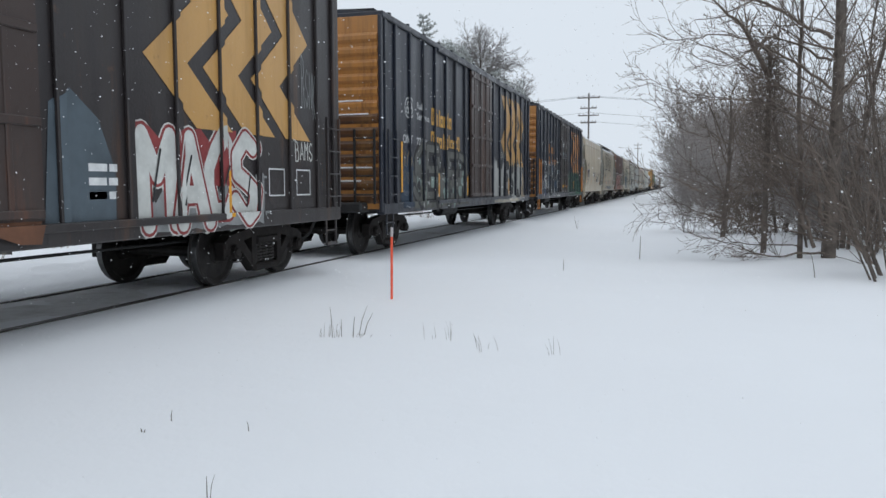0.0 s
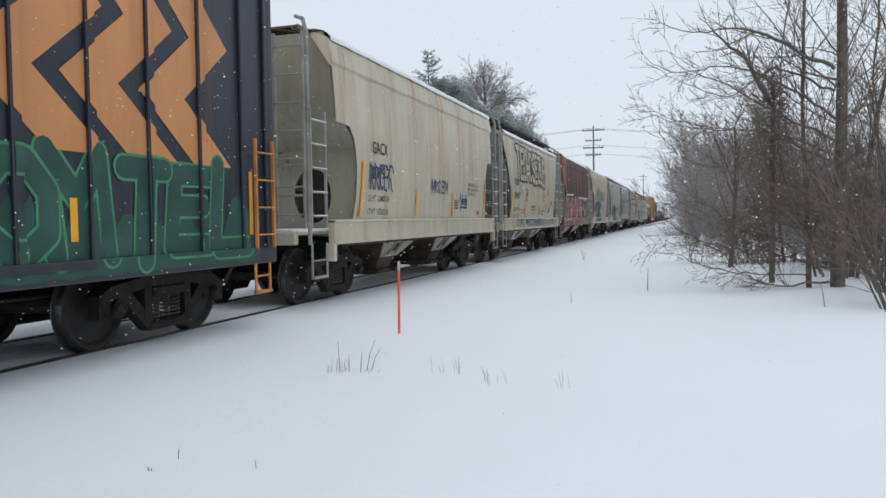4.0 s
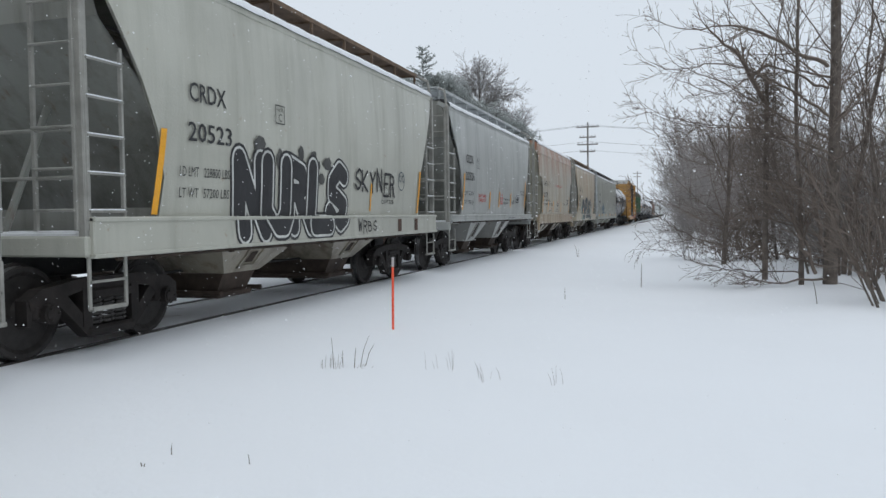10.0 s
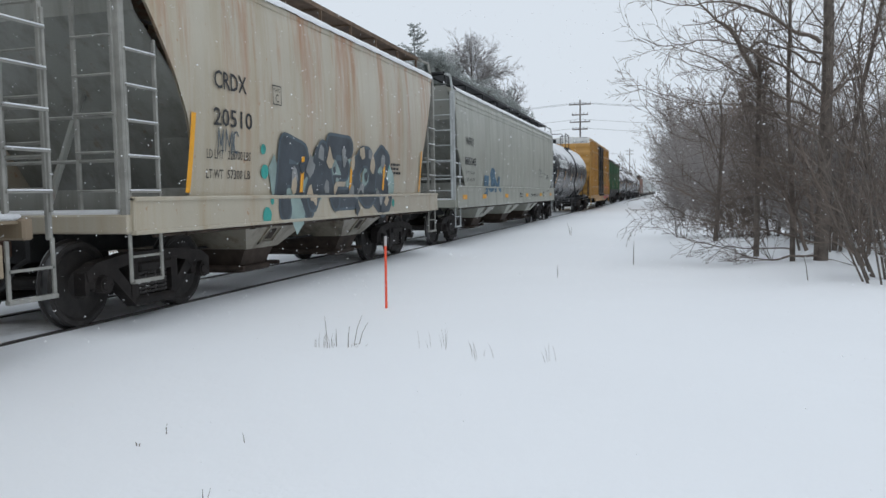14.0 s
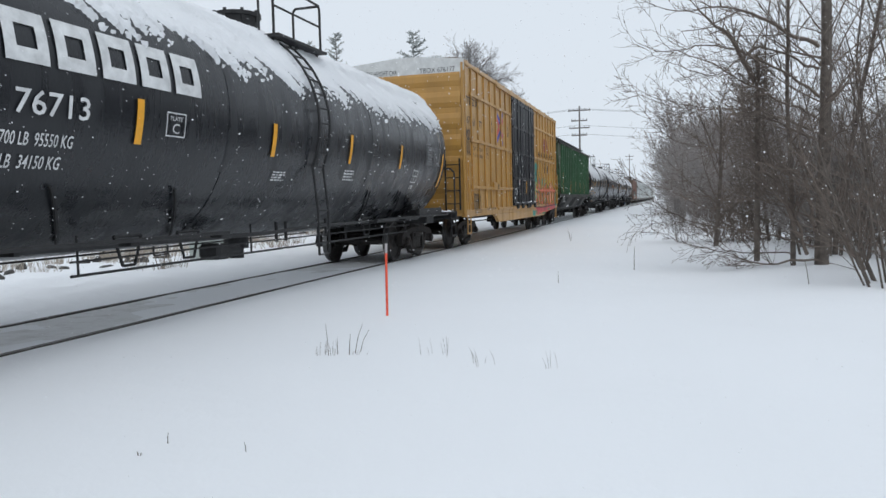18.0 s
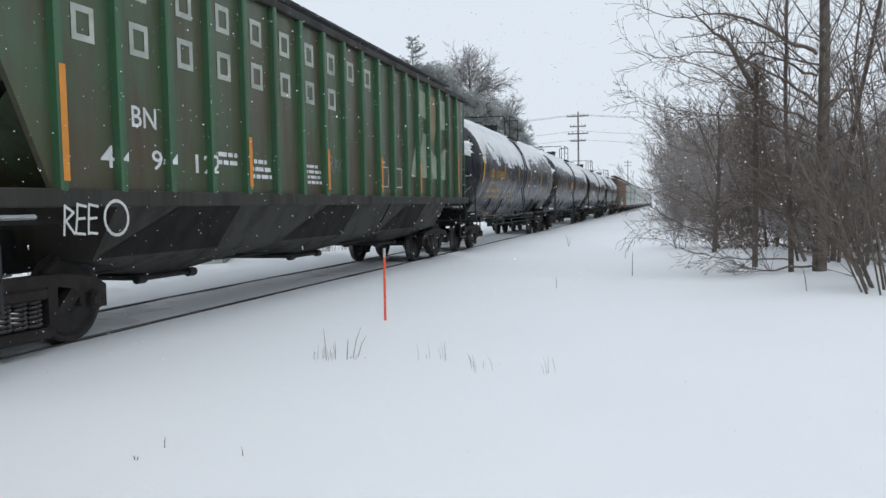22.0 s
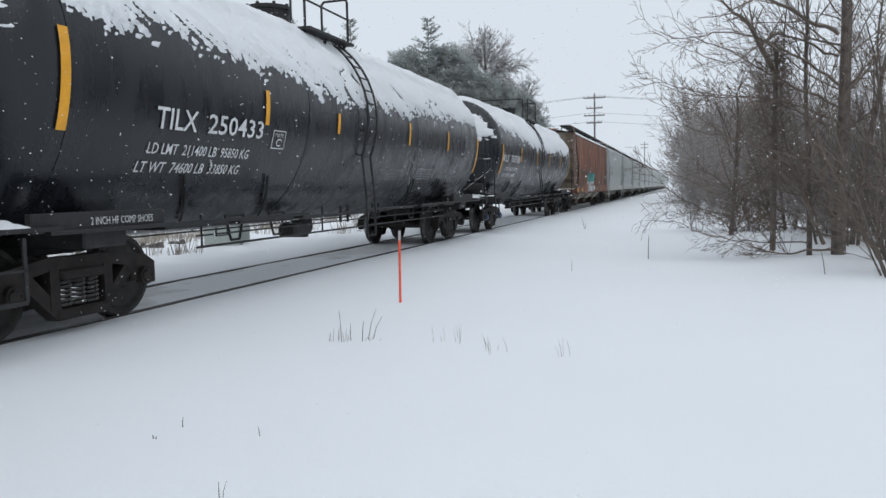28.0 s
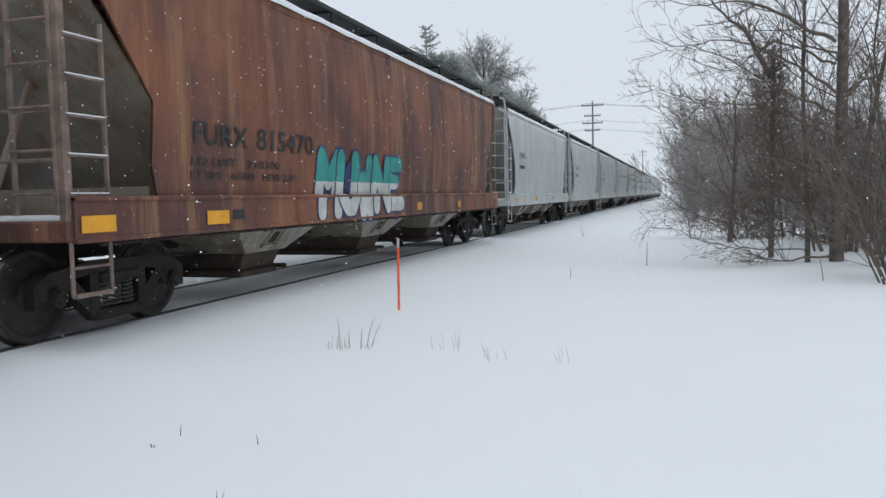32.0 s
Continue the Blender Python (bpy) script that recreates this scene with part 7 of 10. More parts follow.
# long sage hopper
car, side = hopper("hopper_car", "long sage-grey three-bay covered hopper with angled ends", 154.9, 8.9, SAGE_CLEAN, SAGE_CLEAN, END_GREY, "angled", 3, GROUP, GALV, walk_mat=STEEL, under=SAGE_CLEAN, panels=11, trucks=(-7.5, 7.42))
joins(car, 154.9)
line_text("reporting_mark", side, car, BLACK_INK, "WFRX", -7.95, -7.05, 2.68, 2.9)
line_text("car_number", side, car, BLACK_INK, "885045", -8.05, -6.8, 2.14, 2.36)
weights(side, car, BLACK_INK, -7.9, 1.9, (("LD LMT", "221000"), ("LT WT", "65000")), 0.2, 0.09)
for i, b in enumerate(("50% EMPTY LOAD", "EL-60I (ADJ. SCREW 6 TURNS) NO ADJ. BLOCK SEE NYS-11A", "ELX AND ENX 1/4\" ADJ. BLOCK")):
    line_text("brake_text", side, car, BLACK_INK, b, 4.4, (5.1, 6.35, 5.45)[i], 2.26 - 0.13 * i, 2.34 - 0.13 * i)
line_text("warning_text", side, car, BLACK_INK, "DO NOT HAMMER ON CAR", 2.2, 4.05, 1.2, 1.32)
small_print(side, car, BLACK_INK, 6.5, 7.1, 1.95, 2.15, 3, 151)
small_print(side, car, BLACK_INK, 5.3, 5.75, 1.18, 1.4, 3, 152)
small_print(side, car, BLACK_INK, 6.2, 7.0, 1.4, 1.48, 2, 153)
small_print(side, car, BLACK_INK, -0.2, 0.5, 1.18, 1.38, 3, 154)
m = Mesh()
side.text(m, "JUN", -5.9, -3.5, 1.25, 1.9, fat=0.06)
side.blob(m, -4.6, 1.95, 0.35, 0.2, 155, 0.15)
part("graffiti_fill", m, SPRAY_BLUE, car)
for x in (-8.2, -5.9, -2.6, 1.35, 4.65, 7.6):
    m = Mesh()
    side.rect(m, x - 0.24, x + 0.24, 1.21, 1.33, 0.012)
    part("reflector", m, YELLOW, car)
m = Mesh()
side.ring(m, 5.02, 1.28, 0.05, 0.05)
part("yellow_dot", m, SPRAY_YELLOW, car)
for z in (3.72, 3.84):
    for s in (-1, 1):
        m = Mesh()
        m.box(-8.7, 8.7, s * bulge(z) - 0.02, s * bulge(z) + 0.02, z - 0.025, z + 0.025, 0.01)
        part("roof_stiffener", m, SAGE_CLEAN, car)

BLACK_TANK = paint("black_tank_paint", (0.012, 0.0137, 0.017), (0.030, 0.032, 0.035), 0.35, (0.02, 0.019, 0.018), 0.62, 0.8, rough=0.36, spec=0.45)
BLACK_TANK_B = paint("dusty_black_tank_paint", (0.014, 0.016, 0.0195), (0.036, 0.038, 0.041), 0.4, (0.025, 0.023, 0.022), 0.62, 0.8, rough=0.38, spec=0.45)


TANK_INK = plain("weathered_grey_lettering", (0.27, 0.275, 0.28), 0.6, 0.35, 9.0)


def fine_rows(side, m, x0, x1, z0, z1, rows, seed, fill=0.5, proud=0.006):
    """Rows of short thin bars for print that cannot be read."""
    rng = random.Random(seed)
    h = (z1 - z0) / rows
    for i in range(rows):
        x, end = x0 + rng.uniform(0, 0.04), x0 + (x1 - x0) * rng.uniform(0.8, 1)
        while x < end:
            w = rng.uniform(0.015, 0.06)
            side.rect(m, x, min(end, x + w), z1 - (i + 0.5 + fill / 2) * h, z1 - (i + 0.5 - fill / 2) * h, proud)
            x += w + rng.uniform(0.008, 0.022)


def tank_table(side, car, x0, x1, z0, z1, ink=None):
    m = Mesh()
    w = x1 - x0
    side.outline(m, x0, x1, z0, z1, 0.009, 0.006)
    for i in range(1, 8):
        z = z0 + (z1 - z0) * i / 8
        side.rect(m, x0, x1, z - 0.003, z + 0.003)
    for f in (0.47, 0.62, 0.82):
        side.rect(m, x0 + f * w - 0.003, x0 + f * w + 0.003, z0 + 0.02, z1)
    part("test_table", m, ink or TANK_INK, car)
    m = Mesh()
    for f, g in ((0.03, 0.45), (0.49, 0.60), (0.65, 0.80), (0.85, 0.97)):
        fine_rows(side, m, x0 + f * w, x0 + g * w, z0, z1, 8, int(f * 90) + 5, 0.42, 0.0075)
    fine_rows(side, m, x0, x0 + 0.35 * w, z1 + 0.03, z1 + 0.09, 1, 4, 0.6)
    part("table_print", m, ink or TANK_INK, car)


def tank_marks(side, car, mark, number, x, z, ink, rows, size=0.24, wide=1.15, shift=0.0):
    line_text("reporting_mark", side, car, ink, mark, x, x + wide * 0.62, z, z + size)
    line_text("car_number", side, car, ink, number, x + wide * 0.8, x + wide * 1.85, z, z + size)
    for i, b in enumerate(rows):
        line_text("load_text", side, car, ink, b, x - 0.05 - 0.1 * i + shift, x + wide * 1.65 - 0.1 * i + 0.25 * shift, z - 0.27 - 0.2 * i, z - 0.15 - 0.2 * i)


# first tank car
car, side = tank_car("tank_car", "glossy black tank car with white block lettering and snow on top", 173.2, 7.35, BLACK_TANK, GROUP, seed=3, cover=1.15, lead=0.26, streaky=0.05, top=0.4, climb=-0.3, trucks=(-7.1, 6.34))
joins(car, 173.2)
m = Mesh()
side.bars(m, "PROCOR", -6.55, -3.05, 2.64, 3.10, thick=0.13)
part("company_lettering", m, WHITE_INK, car)
tank_marks(side, car, "PROX", "76713", -6.55, 2.2, WHITE_INK, ("LD LMT  210700 LB  95550 KG", "LT WT  75300 LB  34150 KG"), 0.22, 0.85)
plate_box(side, car, WHITE_INK, -3.8, -3.45, 2.15, 2.42, "C")
tank_table(side, car, 5.8, 6.9, 2.2, 2.62)
m = Mesh()
side.outline(m, 5.02, 5.36, 1.78, 2.05, 0.018)
side.rect(m, 5.18, 5.195, 1.8, 2.03)
side.rect(m, 5.05, 5.33, 1.92, 1.935)
fine_rows(side, m, 5.08, 5.32, 1.64, 1.73, 2, 9, 0.7)
part("placard_frame", m, WHITE_INK, car)
small_print(side, car, WHITE_INK, -1.2, -0.8, 1.7, 1.85, 4, 171)
small_print(side, car, WHITE_INK, 1.3, 1.8, 1.75, 1.95, 4, 172)
stripes(side, car, [(-7.3, 1.63, 2.5, 0.1, 0.0), (-4.25, 2.03, 2.5, 0.11, 0), (-1.35, 2.04, 2.5, 0.11, 0), (1.4, 2.05, 2.55, 0.1, 0), (4.05, 2.05, 2.53, 0.11, 0), (7.1, 1.7, 2.5, 0.1, 0)])

# tall yellow boxcar with black doors
TTX = paint("yellow_boxcar_paint", (0.50, 0.27, 0.065), (0.26, 0.16, 0.07), 0.4, (0.20, 0.11, 0.05), 0.62, 0.8)
DOOR_BLACK = paint("black_door_paint", (0.014, 0.0148, 0.018), (0.02, 0.02, 0.021), 0.4, (0.02, 0.017, 0.015), 0.62, 0.78, spec=0.3)
T_RIBS = [s * x for s in (-1, 1) for x in (2.45, 3.25, 4.05, 4.85, 5.65, 6.45, 7.25, 8.02, 8.75)]
car, side = boxcar("boxcar", "tall yellow boxcar with black double doors and bright graffiti", 191.05, 8.87, 0.95, 5.16, TTX, TTX, T_RIBS, [(-2.33, -0.12, DOOR_BLACK), (-0.08, 2.22, DOOR_BLACK)], TTX, GROUP, end_ribs=7, rib_d=0.045, rib_w=0.09, sill_drop=0.31, trucks=(-6.75, 6.48), bands=((1.675, 1.765, 0.066), (2.995, 3.085, 0.066)))
joins(car, 191.05)
for s in (-1, 1):
    for x0, x1 in ((-8.2, -2.4), (2.1, 8.2)):
        for z in (1.72, 3.04, 4.3):
            m = Mesh()
            y = s * 1.615
            m.box(x0, x1, y - 0.03, y + 0.03, z - 0.045, z + 0.045, 0.012)
            part("side_rail", m, TTX, car)
for s in (-1, 1):
    m = Mesh()
    m.prism_x([(-1.6, 4.66), (1.6, 4.66), (1.64, 5.15), (0.32, 5.275), (-0.32, 5.275), (-1.64, 5.15)], min(s * 8.85, s * 8.935), max(s * 8.85, s * 8.935))
    part("white_end_band", m, plain("white_band_paint", (0.6, 0.61, 0.6), 0.6, 0.15), car)
end_ink = Mesh()
for body, y0, y1 in (("EXCESS HEIGHT CAR", 1.35, 0.25), ("TBOX 676177", -0.4, -1.4)):
    vs, fs = text_shape(body)
    end_ink.add([(-8.939, y0 + (y1 - y0) * u, 4.83 + 0.13 * v) for u, v in vs], fs)
part("end_lettering", end_ink, BLACK_INK, car)
for body, a, b, z0, z1 in (("TBOX", -8.55, -7.2, 4.0, 4.22), ("67", -8.5, -8.15, 3.48, 3.68), ("61", -7.85, -7.6, 3.45, 3.66), ("77", -7.1, -6.75, 3.44, 3.66)):
    line_text("car_number", side, car, BLACK_INK, body, a, b, z0, z1)
line_text("slogan_text", side, car, BLACK_INK, "next", -5.6, -5.3, 3.65, 3.82, slant=0.04)
line_text("slogan_text", side, car, BLACK_INK, "load", -5.58, -5.28, 3.45, 3.62, slant=0.04)
line_text("slogan_text", side, car, BLACK_INK, "any", -3.2, -2.8, 3.72, 3.86, slant=0.04)
line_text("slogan_text", side, car, BLACK_INK, "road", -3.2, -2.75, 3.5, 3.68, slant=0.04)
FLAG_RED = plain("red_emblem_paint", (0.55, 0.07, 0.06), 0.5, 0.15)
FLAG_BLUE = plain("blue_emblem_paint", (0.06, 0.07, 0.38), 0.5, 0.15)
for mat, bands in ((FLAG_RED, ([(-4.70, 3.96), (-4.30, 3.78)], [(-4.30, 3.66), (-4.76, 3.39)], [(-3.69, 3.97), (-4.00, 3.75)], [(-4.00, 3.64), (-3.69, 3.44)])), (FLAG_BLUE, ([(-4.49, 4.08), (-4.15, 3.89)], [(-4.11, 3.57), (-4.63, 3.26)], [(-4.02, 3.92), (-3.71, 4.18)], [(-4.02, 3.47), (-3.77, 3.21)]))):
    m = Mesh()
    for pts in bands:
        side.stroke(m, pts, 0.15, 0.006)
    part("painted_emblem", m, mat, car)
m = Mesh()
m.box(-5.55, -4.8, -1.675, -1.6, 1.66, 1.9, 0.012)
board = part("placard_board", m, TTX, car)
for z in (1.72, 1.77, 1.82):
    m = Mesh()
    m.box(-5.05, -4.86, -1.685, -1.672, z - 0.014, z + 0.014)
    part("slot", m, plain("dark_slot", (0.05, 0.035, 0.02), 0.7, 0.2), board)
weights(side, car, BLACK_INK, -7.9, 2.78, (("LD LMT", "204200"), ("LT WT", "81800")), 0.2, 0.1, 1.2)
plate_box(side, car, BLACK_INK, -6.2, -5.92, 2.62, 2.92, "F")
m = Mesh()
for a, b in ((4.75, 4.98), (5.3, 5.55)):
    side.rect(m, a, b, 3.42, 4.0)
side.lay(m, [(5.8, 4.0), (6.02, 4.0), (6.4, 3.42), (6.18, 3.42)])
part("company_lettering", m, plain("maroon_lettering", (0.28, 0.045, 0.06), 0.6, 0.2), car)
for i, (b, a, c) in enumerate((("RAILCAR", 3.5, 4.7), ("POOLING", 5.0, 6.2), ("EXPERTS", 6.5, 7.7))):
    line_text("slogan_text", side, car, BLACK_INK, b, a, c, 3.18, 3.36)
small_print(side, car, BLACK_INK, 5.0, 5.4, 2.85, 2.95, 1, 181)
data_panel(side, car, 5.75, 6.25, 2.5, 2.85)
m = Mesh()
side.scribble(m, -8.75, -8.1, 2.6, 3.35, 0.022, 182, 6)
side.scribble(m, -8.0, -7.2, 1.1, 1.55, 0.03, 183, 8)
side.scribble(m, 7.75, 8.2, 2.6, 2.8, 0.02, 184, 3)
side.scribble(m, 5.1, 5.4, 2.5, 2.8, 0.025, 185, 3)
part("spray_tag", m, SPRAY_BLACK, car)
m = Mesh()
side.outline(m, -8.0, -7.15, 1.0, 1.08, 0.015)
part("yellow_notice", m, BLACK_INK, car)
line_text("shoe_text", side, car, BLACK_INK, "2 INCH TREAD COND. SHOES", -6.5, -5.2, 1.06, 1.13)
stripes(side, car, [(-6.25, 1.15, 1.65, 0.1, 0), (-2.75, 1.15, 1.7, 0.08, 0), (2.7, 1.15, 1.7, 0.08, 0), (6.3, 1.15, 1.7, 0.08, 0)])
ragged_patch(side, car, 2.3, 8.7, 1.0, 2.2, SPRAY_TEAL, 186, 0.45, 0.002)
ragged_patch(side, car, 2.6, 5.1, 0.68, 0.94, SPRAY_CORAL, 195, 0.2, 0.002)
m = Mesh()
rng = random.Random(186)
for k in range(34):
    side.blob(m, rng.uniform(2.35, 3.5), rng.uniform(2.1, 2.75), rng.uniform(0.04, 0.2), rng.uniform(0.04, 0.15), 1900 + k, 0.25, 0.0045)
part("graffiti_background", m, SPRAY_TEAL, car)
line_text("graffiti_text", side, car, SPRAY_BLACK, "BOXCAR", 2.72, 3.28, 2.44, 2.59, slant=0.05, fat=0.01, proud=0.02)
line_text("graffiti_text", side, car, SPRAY_BLACK, "EXPERTS", 2.70, 3.3, 2.25, 2.40, slant=0.05, fat=0.01, proud=0.02)
CORAL_RED = plain("coral_red_spray_paint", (0.62, 0.115, 0.07), 0.55, 0.35, 1.8)
piece_letters = (
    ((2.87, 1.99), (3.47, 1.80), (3.35, 1.72), (2.96, 1.74)),
    ((3.60, 2.40), (3.78, 2.07), (4.18, 1.83), (3.44, 1.79)),
    ((2.88, 1.61), (3.47, 1.54), (3.25, 1.29), (2.99, 1.52)),
    ((3.49, 1.54), (3.76, 1.66), (4.08, 0.99), (3.72, 0.95)),
    ((4.43, 1.72), (4.66, 2.01), (5.12, 2.28), (4.97, 1.74)),
    ((4.08, 0.96), (4.58, 1.55), (4.92, 1.49), (4.55, 1.03)),
    ((4.92, 1.56), (5.37, 1.74), (5.47, 1.32), (5.08, 1.08), (4.84, 1.19)),
    ((5.31, 1.93), (5.94, 2.22), (5.89, 1.88), (5.24, 1.84)),
    ((5.55, 1.53), (6.32, 1.58), (5.87, 0.98), (5.39, 0.96)),
    ((6.35, 1.58), (7.01, 1.54), (6.65, 1.18), (6.41, 1.27)),
    ((6.36, 1.83), (6.70, 2.06), (7.41, 2.27), (7.77, 1.86), (6.68, 1.70)),
    ((6.75, 1.58), (7.29, 1.80), (7.20, 1.11), (6.73, 1.08)),
    ((7.41, 1.65), (8.05, 1.73), (8.14, 1.12), (7.53, 1.08)),
    ((3.44, 1.74), (5.50, 1.80), (5.49, 1.70), (3.44, 1.67)),
    ((5.50, 1.80), (8.01, 1.80), (8.01, 1.69), (5.49, 1.69)),
)
piece_feet = (
    ((2.44, 1.05), (2.94, 1.24), (3.33, 1.20), (3.29, 1.01), (2.67, 0.96)),
    ((2.33, 1.03), (4.08, 0.99), (4.07, 0.80), (2.80, 0.84)),
    ((4.08, 0.95), (5.46, 1.00), (5.45, 0.85), (4.07, 0.80)),
    ((5.46, 1.00), (8.35, 1.06), (8.34, 0.90), (5.45, 0.85)),
)
piece_lights = (
    ((2.98, 1.57), (3.35, 1.50), (3.25, 1.34), (3.09, 1.44)),
    ((3.50, 1.50), (3.63, 1.57), (3.59, 1.22), (3.51, 1.27)),
    ((5.13, 1.63), (5.34, 1.67), (5.31, 1.23), (5.14, 1.24)),
    ((5.58, 1.50), (6.01, 1.53), (5.74, 1.24)),
    ((6.80, 1.56), (7.05, 1.63), (6.95, 1.20), (6.78, 1.20)),
    ((3.69, 2.03), (3.78, 2.03), (3.86, 1.87), (3.72, 1.88)),
    ((4.54, 1.84), (4.92, 2.11), (4.86, 1.86)),
    ((6.86, 1.95), (7.37, 2.18), (7.49, 1.97)),
    ((7.52, 1.59), (7.88, 1.64), (7.87, 1.36), (7.59, 1.32)),
    ((2.93, 1.17), (3.06, 1.19), (3.04, 1.07), (2.91, 1.08)),
)
piece_greens = (
    ((2.58, 1.54), (2.83, 1.39), (2.92, 1.23), (2.63, 1.28)),
    ((2.96, 1.74), (3.23, 1.63), (3.29, 1.58), (3.07, 1.59)),
    ((3.67, 1.29), (3.84, 0.98), (3.51, 1.04)),
    ((3.64, 1.52), (3.78, 1.64), (3.84, 1.50)),
    ((3.94, 1.64), (4.17, 1.58), (4.09, 1.48)),
    ((4.42, 1.53), (4.66, 1.63), (4.53, 1.21), (4.32, 1.35)),
    ((4.80, 1.28), (5.09, 1.24), (4.96, 1.06)),
    ((5.68, 2.10), (5.94, 2.20), (5.81, 1.90)),
    ((6.00, 2.01), (6.27, 1.90), (6.03, 1.82)),
    ((7.13, 1.25), (7.78, 1.22), (7.44, 1.10)),
    ((2.52, 0.91), (2.77, 0.85), (2.81, 0.69), (2.62, 0.76)),
    ((3.89, 0.75), (5.06, 0.80), (4.98, 0.71), (3.99, 0.69)),
    ((3.31, 0.77), (3.71, 0.76), (3.51, 0.66)),
    ((5.72, 0.90), (6.31, 0.96), (6.34, 0.84), (5.72, 0.82)),
)
piece_ground_shapes = (
    ((2.49, 1.71), (2.91, 1.65), (2.66, 1.54), (2.60, 1.25)),
    ((2.87, 2.01), (4.13, 1.82), (4.07, 0.72), (2.47, 1.00)),
    ((4.13, 1.82), (5.50, 1.86), (5.44, 0.78), (4.07, 0.73)),
    ((5.50, 1.85), (8.18, 1.81), (8.39, 0.91), (5.44, 0.78)),
)
piece_edges = (
    ((2.87, 1.99), (3.45, 1.79), (3.60, 2.40), (3.78, 2.09), (4.18, 1.83), (4.41, 1.81), (5.12, 2.29), (4.99, 1.74)),
    ((5.27, 1.93), (5.94, 2.22), (6.21, 1.78), (6.66, 2.21), (6.77, 1.94), (7.41, 2.27), (8.06, 1.82)),
    ((2.94, 1.66), (3.49, 1.57), (3.27, 1.22), (2.82, 1.19)),
    ((3.49, 1.54), (3.41, 1.00)),
    ((3.76, 1.66), (4.10, 1.01)),
    ((4.10, 0.95), (4.64, 1.59), (4.98, 1.56), (4.55, 1.00)),
    ((4.84, 1.18), (5.39, 1.74), (5.54, 1.27), (5.08, 1.05)),
    ((5.43, 0.96), (5.55, 1.53), (6.35, 1.58), (5.87, 0.98)),
    ((6.73, 1.10), (6.76, 1.64)),
    ((7.30, 1.86), (7.50, 1.08)),
    ((8.07, 1.78), (8.25, 1.08)),
    ((2.34, 1.03), (4.08, 0.99), (8.35, 1.07)),
)
piece_glow_lines = (
    ((2.51, 1.75), (2.83, 1.71), (2.83, 2.04), (3.42, 1.88), (3.58, 2.44), (3.81, 2.14), (4.18, 1.90), (4.35, 1.85), (5.09, 2.34), (5.20, 2.02), (5.94, 2.27), (6.21, 1.89), (6.63, 2.28), (6.83, 2.07), (7.42, 2.35), (8.18, 1.84)),
    ((2.48, 1.74), (2.50, 1.26), (2.30, 1.19)),
)
chips(side, car, 2.2, 8.7, 1.0, 2.3, ((SPRAY_TEAL, 22, 0.22, 0.0035),), 191)
BLACK_GREEN = plain("black_green_outline_paint", (0.010, 0.020, 0.022), 0.55, 0.3, 2.0)
MID_GREEN = plain("mid_green_spray_paint", (0.06, 0.24, 0.09), 0.55, 0.4, 2.0)
LIGHT_CORAL = plain("light_coral_spray_paint", (0.70, 0.19, 0.11), 0.55, 0.3, 1.8)
CORAL_PINK = plain("coral_pink_spray_paint", (0.50, 0.075, 0.085), 0.55, 0.3, 1.8)
for name, mat, polys, proud in (("graffiti_background", BLACK_GREEN, piece_ground_shapes[:1], 0.0050), ("graffiti_background", CORAL_RED, piece_ground_shapes[1:], 0.0050), ("graffiti_patch", LIGHT_CORAL, piece_letters, 0.0072), ("graffiti_patch", CORAL_PINK, piece_feet, 0.0074), ("graffiti_patch", MID_GREEN, piece_greens, 0.0094), ("graffiti_patch", SPRAY_PEACH, piece_lights, 0.0112)):
    for poly in polys:
        m = Mesh()
        side.lay(m, poly, proud)
        part(name, m, mat, car)
for mat, polys, w, proud in ((SPRAY_YELLOW, piece_glow_lines, 0.05, 0.0066), (BLACK_GREEN, piece_edges, 0.04, 0.0130)):
    for pts in polys:
        m = Mesh()
        sprayed(side, m, [pts], w, proud)
        part("graffiti_outline", m, mat, car)
rng = random.Random(187)
for k in range(26):
    # soft light dots and short highlights inside the letters
    m = Mesh()
    x, z = rng.uniform(2.6, 8.1), rng.uniform(1.0, 1.65)
    if k % 2:
        side.blob(m, x, z, rng.uniform(0.02, 0.05), rng.uniform(0.02, 0.05), 2300 + k, 0.15, 0.0122)
    else:
        side.stroke(m, [(x, z), (x + rng.uniform(-0.1, 0.15), z + rng.uniform(0.1, 0.25))], rng.uniform(0.02, 0.05), 0.0122)
    part("graffiti_patch", m, (SPRAY_PEACH, MID_GREEN, SPRAY_PEACH, CORAL_PINK)[k % 4], car)
ragged_patch(side, car, 1.75, 2.4, 0.66, 0.98, SPRAY_TEAL, 194, 0.3, 0.003)
door_side = Side(lambda x, z: 1.66)
for body, a, b, z0, z1 in (("DO NOT LUBE DOORS", -2.06, -1.35, 2.90, 2.96), ("ROLLERS LUBED", -2.06, -1.62, 2.76, 2.82), ("DATE 09-21", -2.06, -1.72, 2.67, 2.73), ("70K", -0.80, -0.58, 2.74, 2.82), ("ASD", -0.87, -0.64, 2.22, 2.30), ("ASD", 1.40, 1.62, 2.20, 2.27), ("UNLATCH", -2.12, -1.86, 1.72, 1.78), ("TO CLOSE", -2.12, -1.86, 1.65, 1.71), ("DOOR", -2.12, -1.96, 1.58, 1.64), ("PARA", -1.64, -1.48, 1.72, 1.78)):
    m = Mesh()
    door_side.text(m, body, a, b, z0, z1, proud=0.012)
    part("door_text", m, WHITE_INK, car)
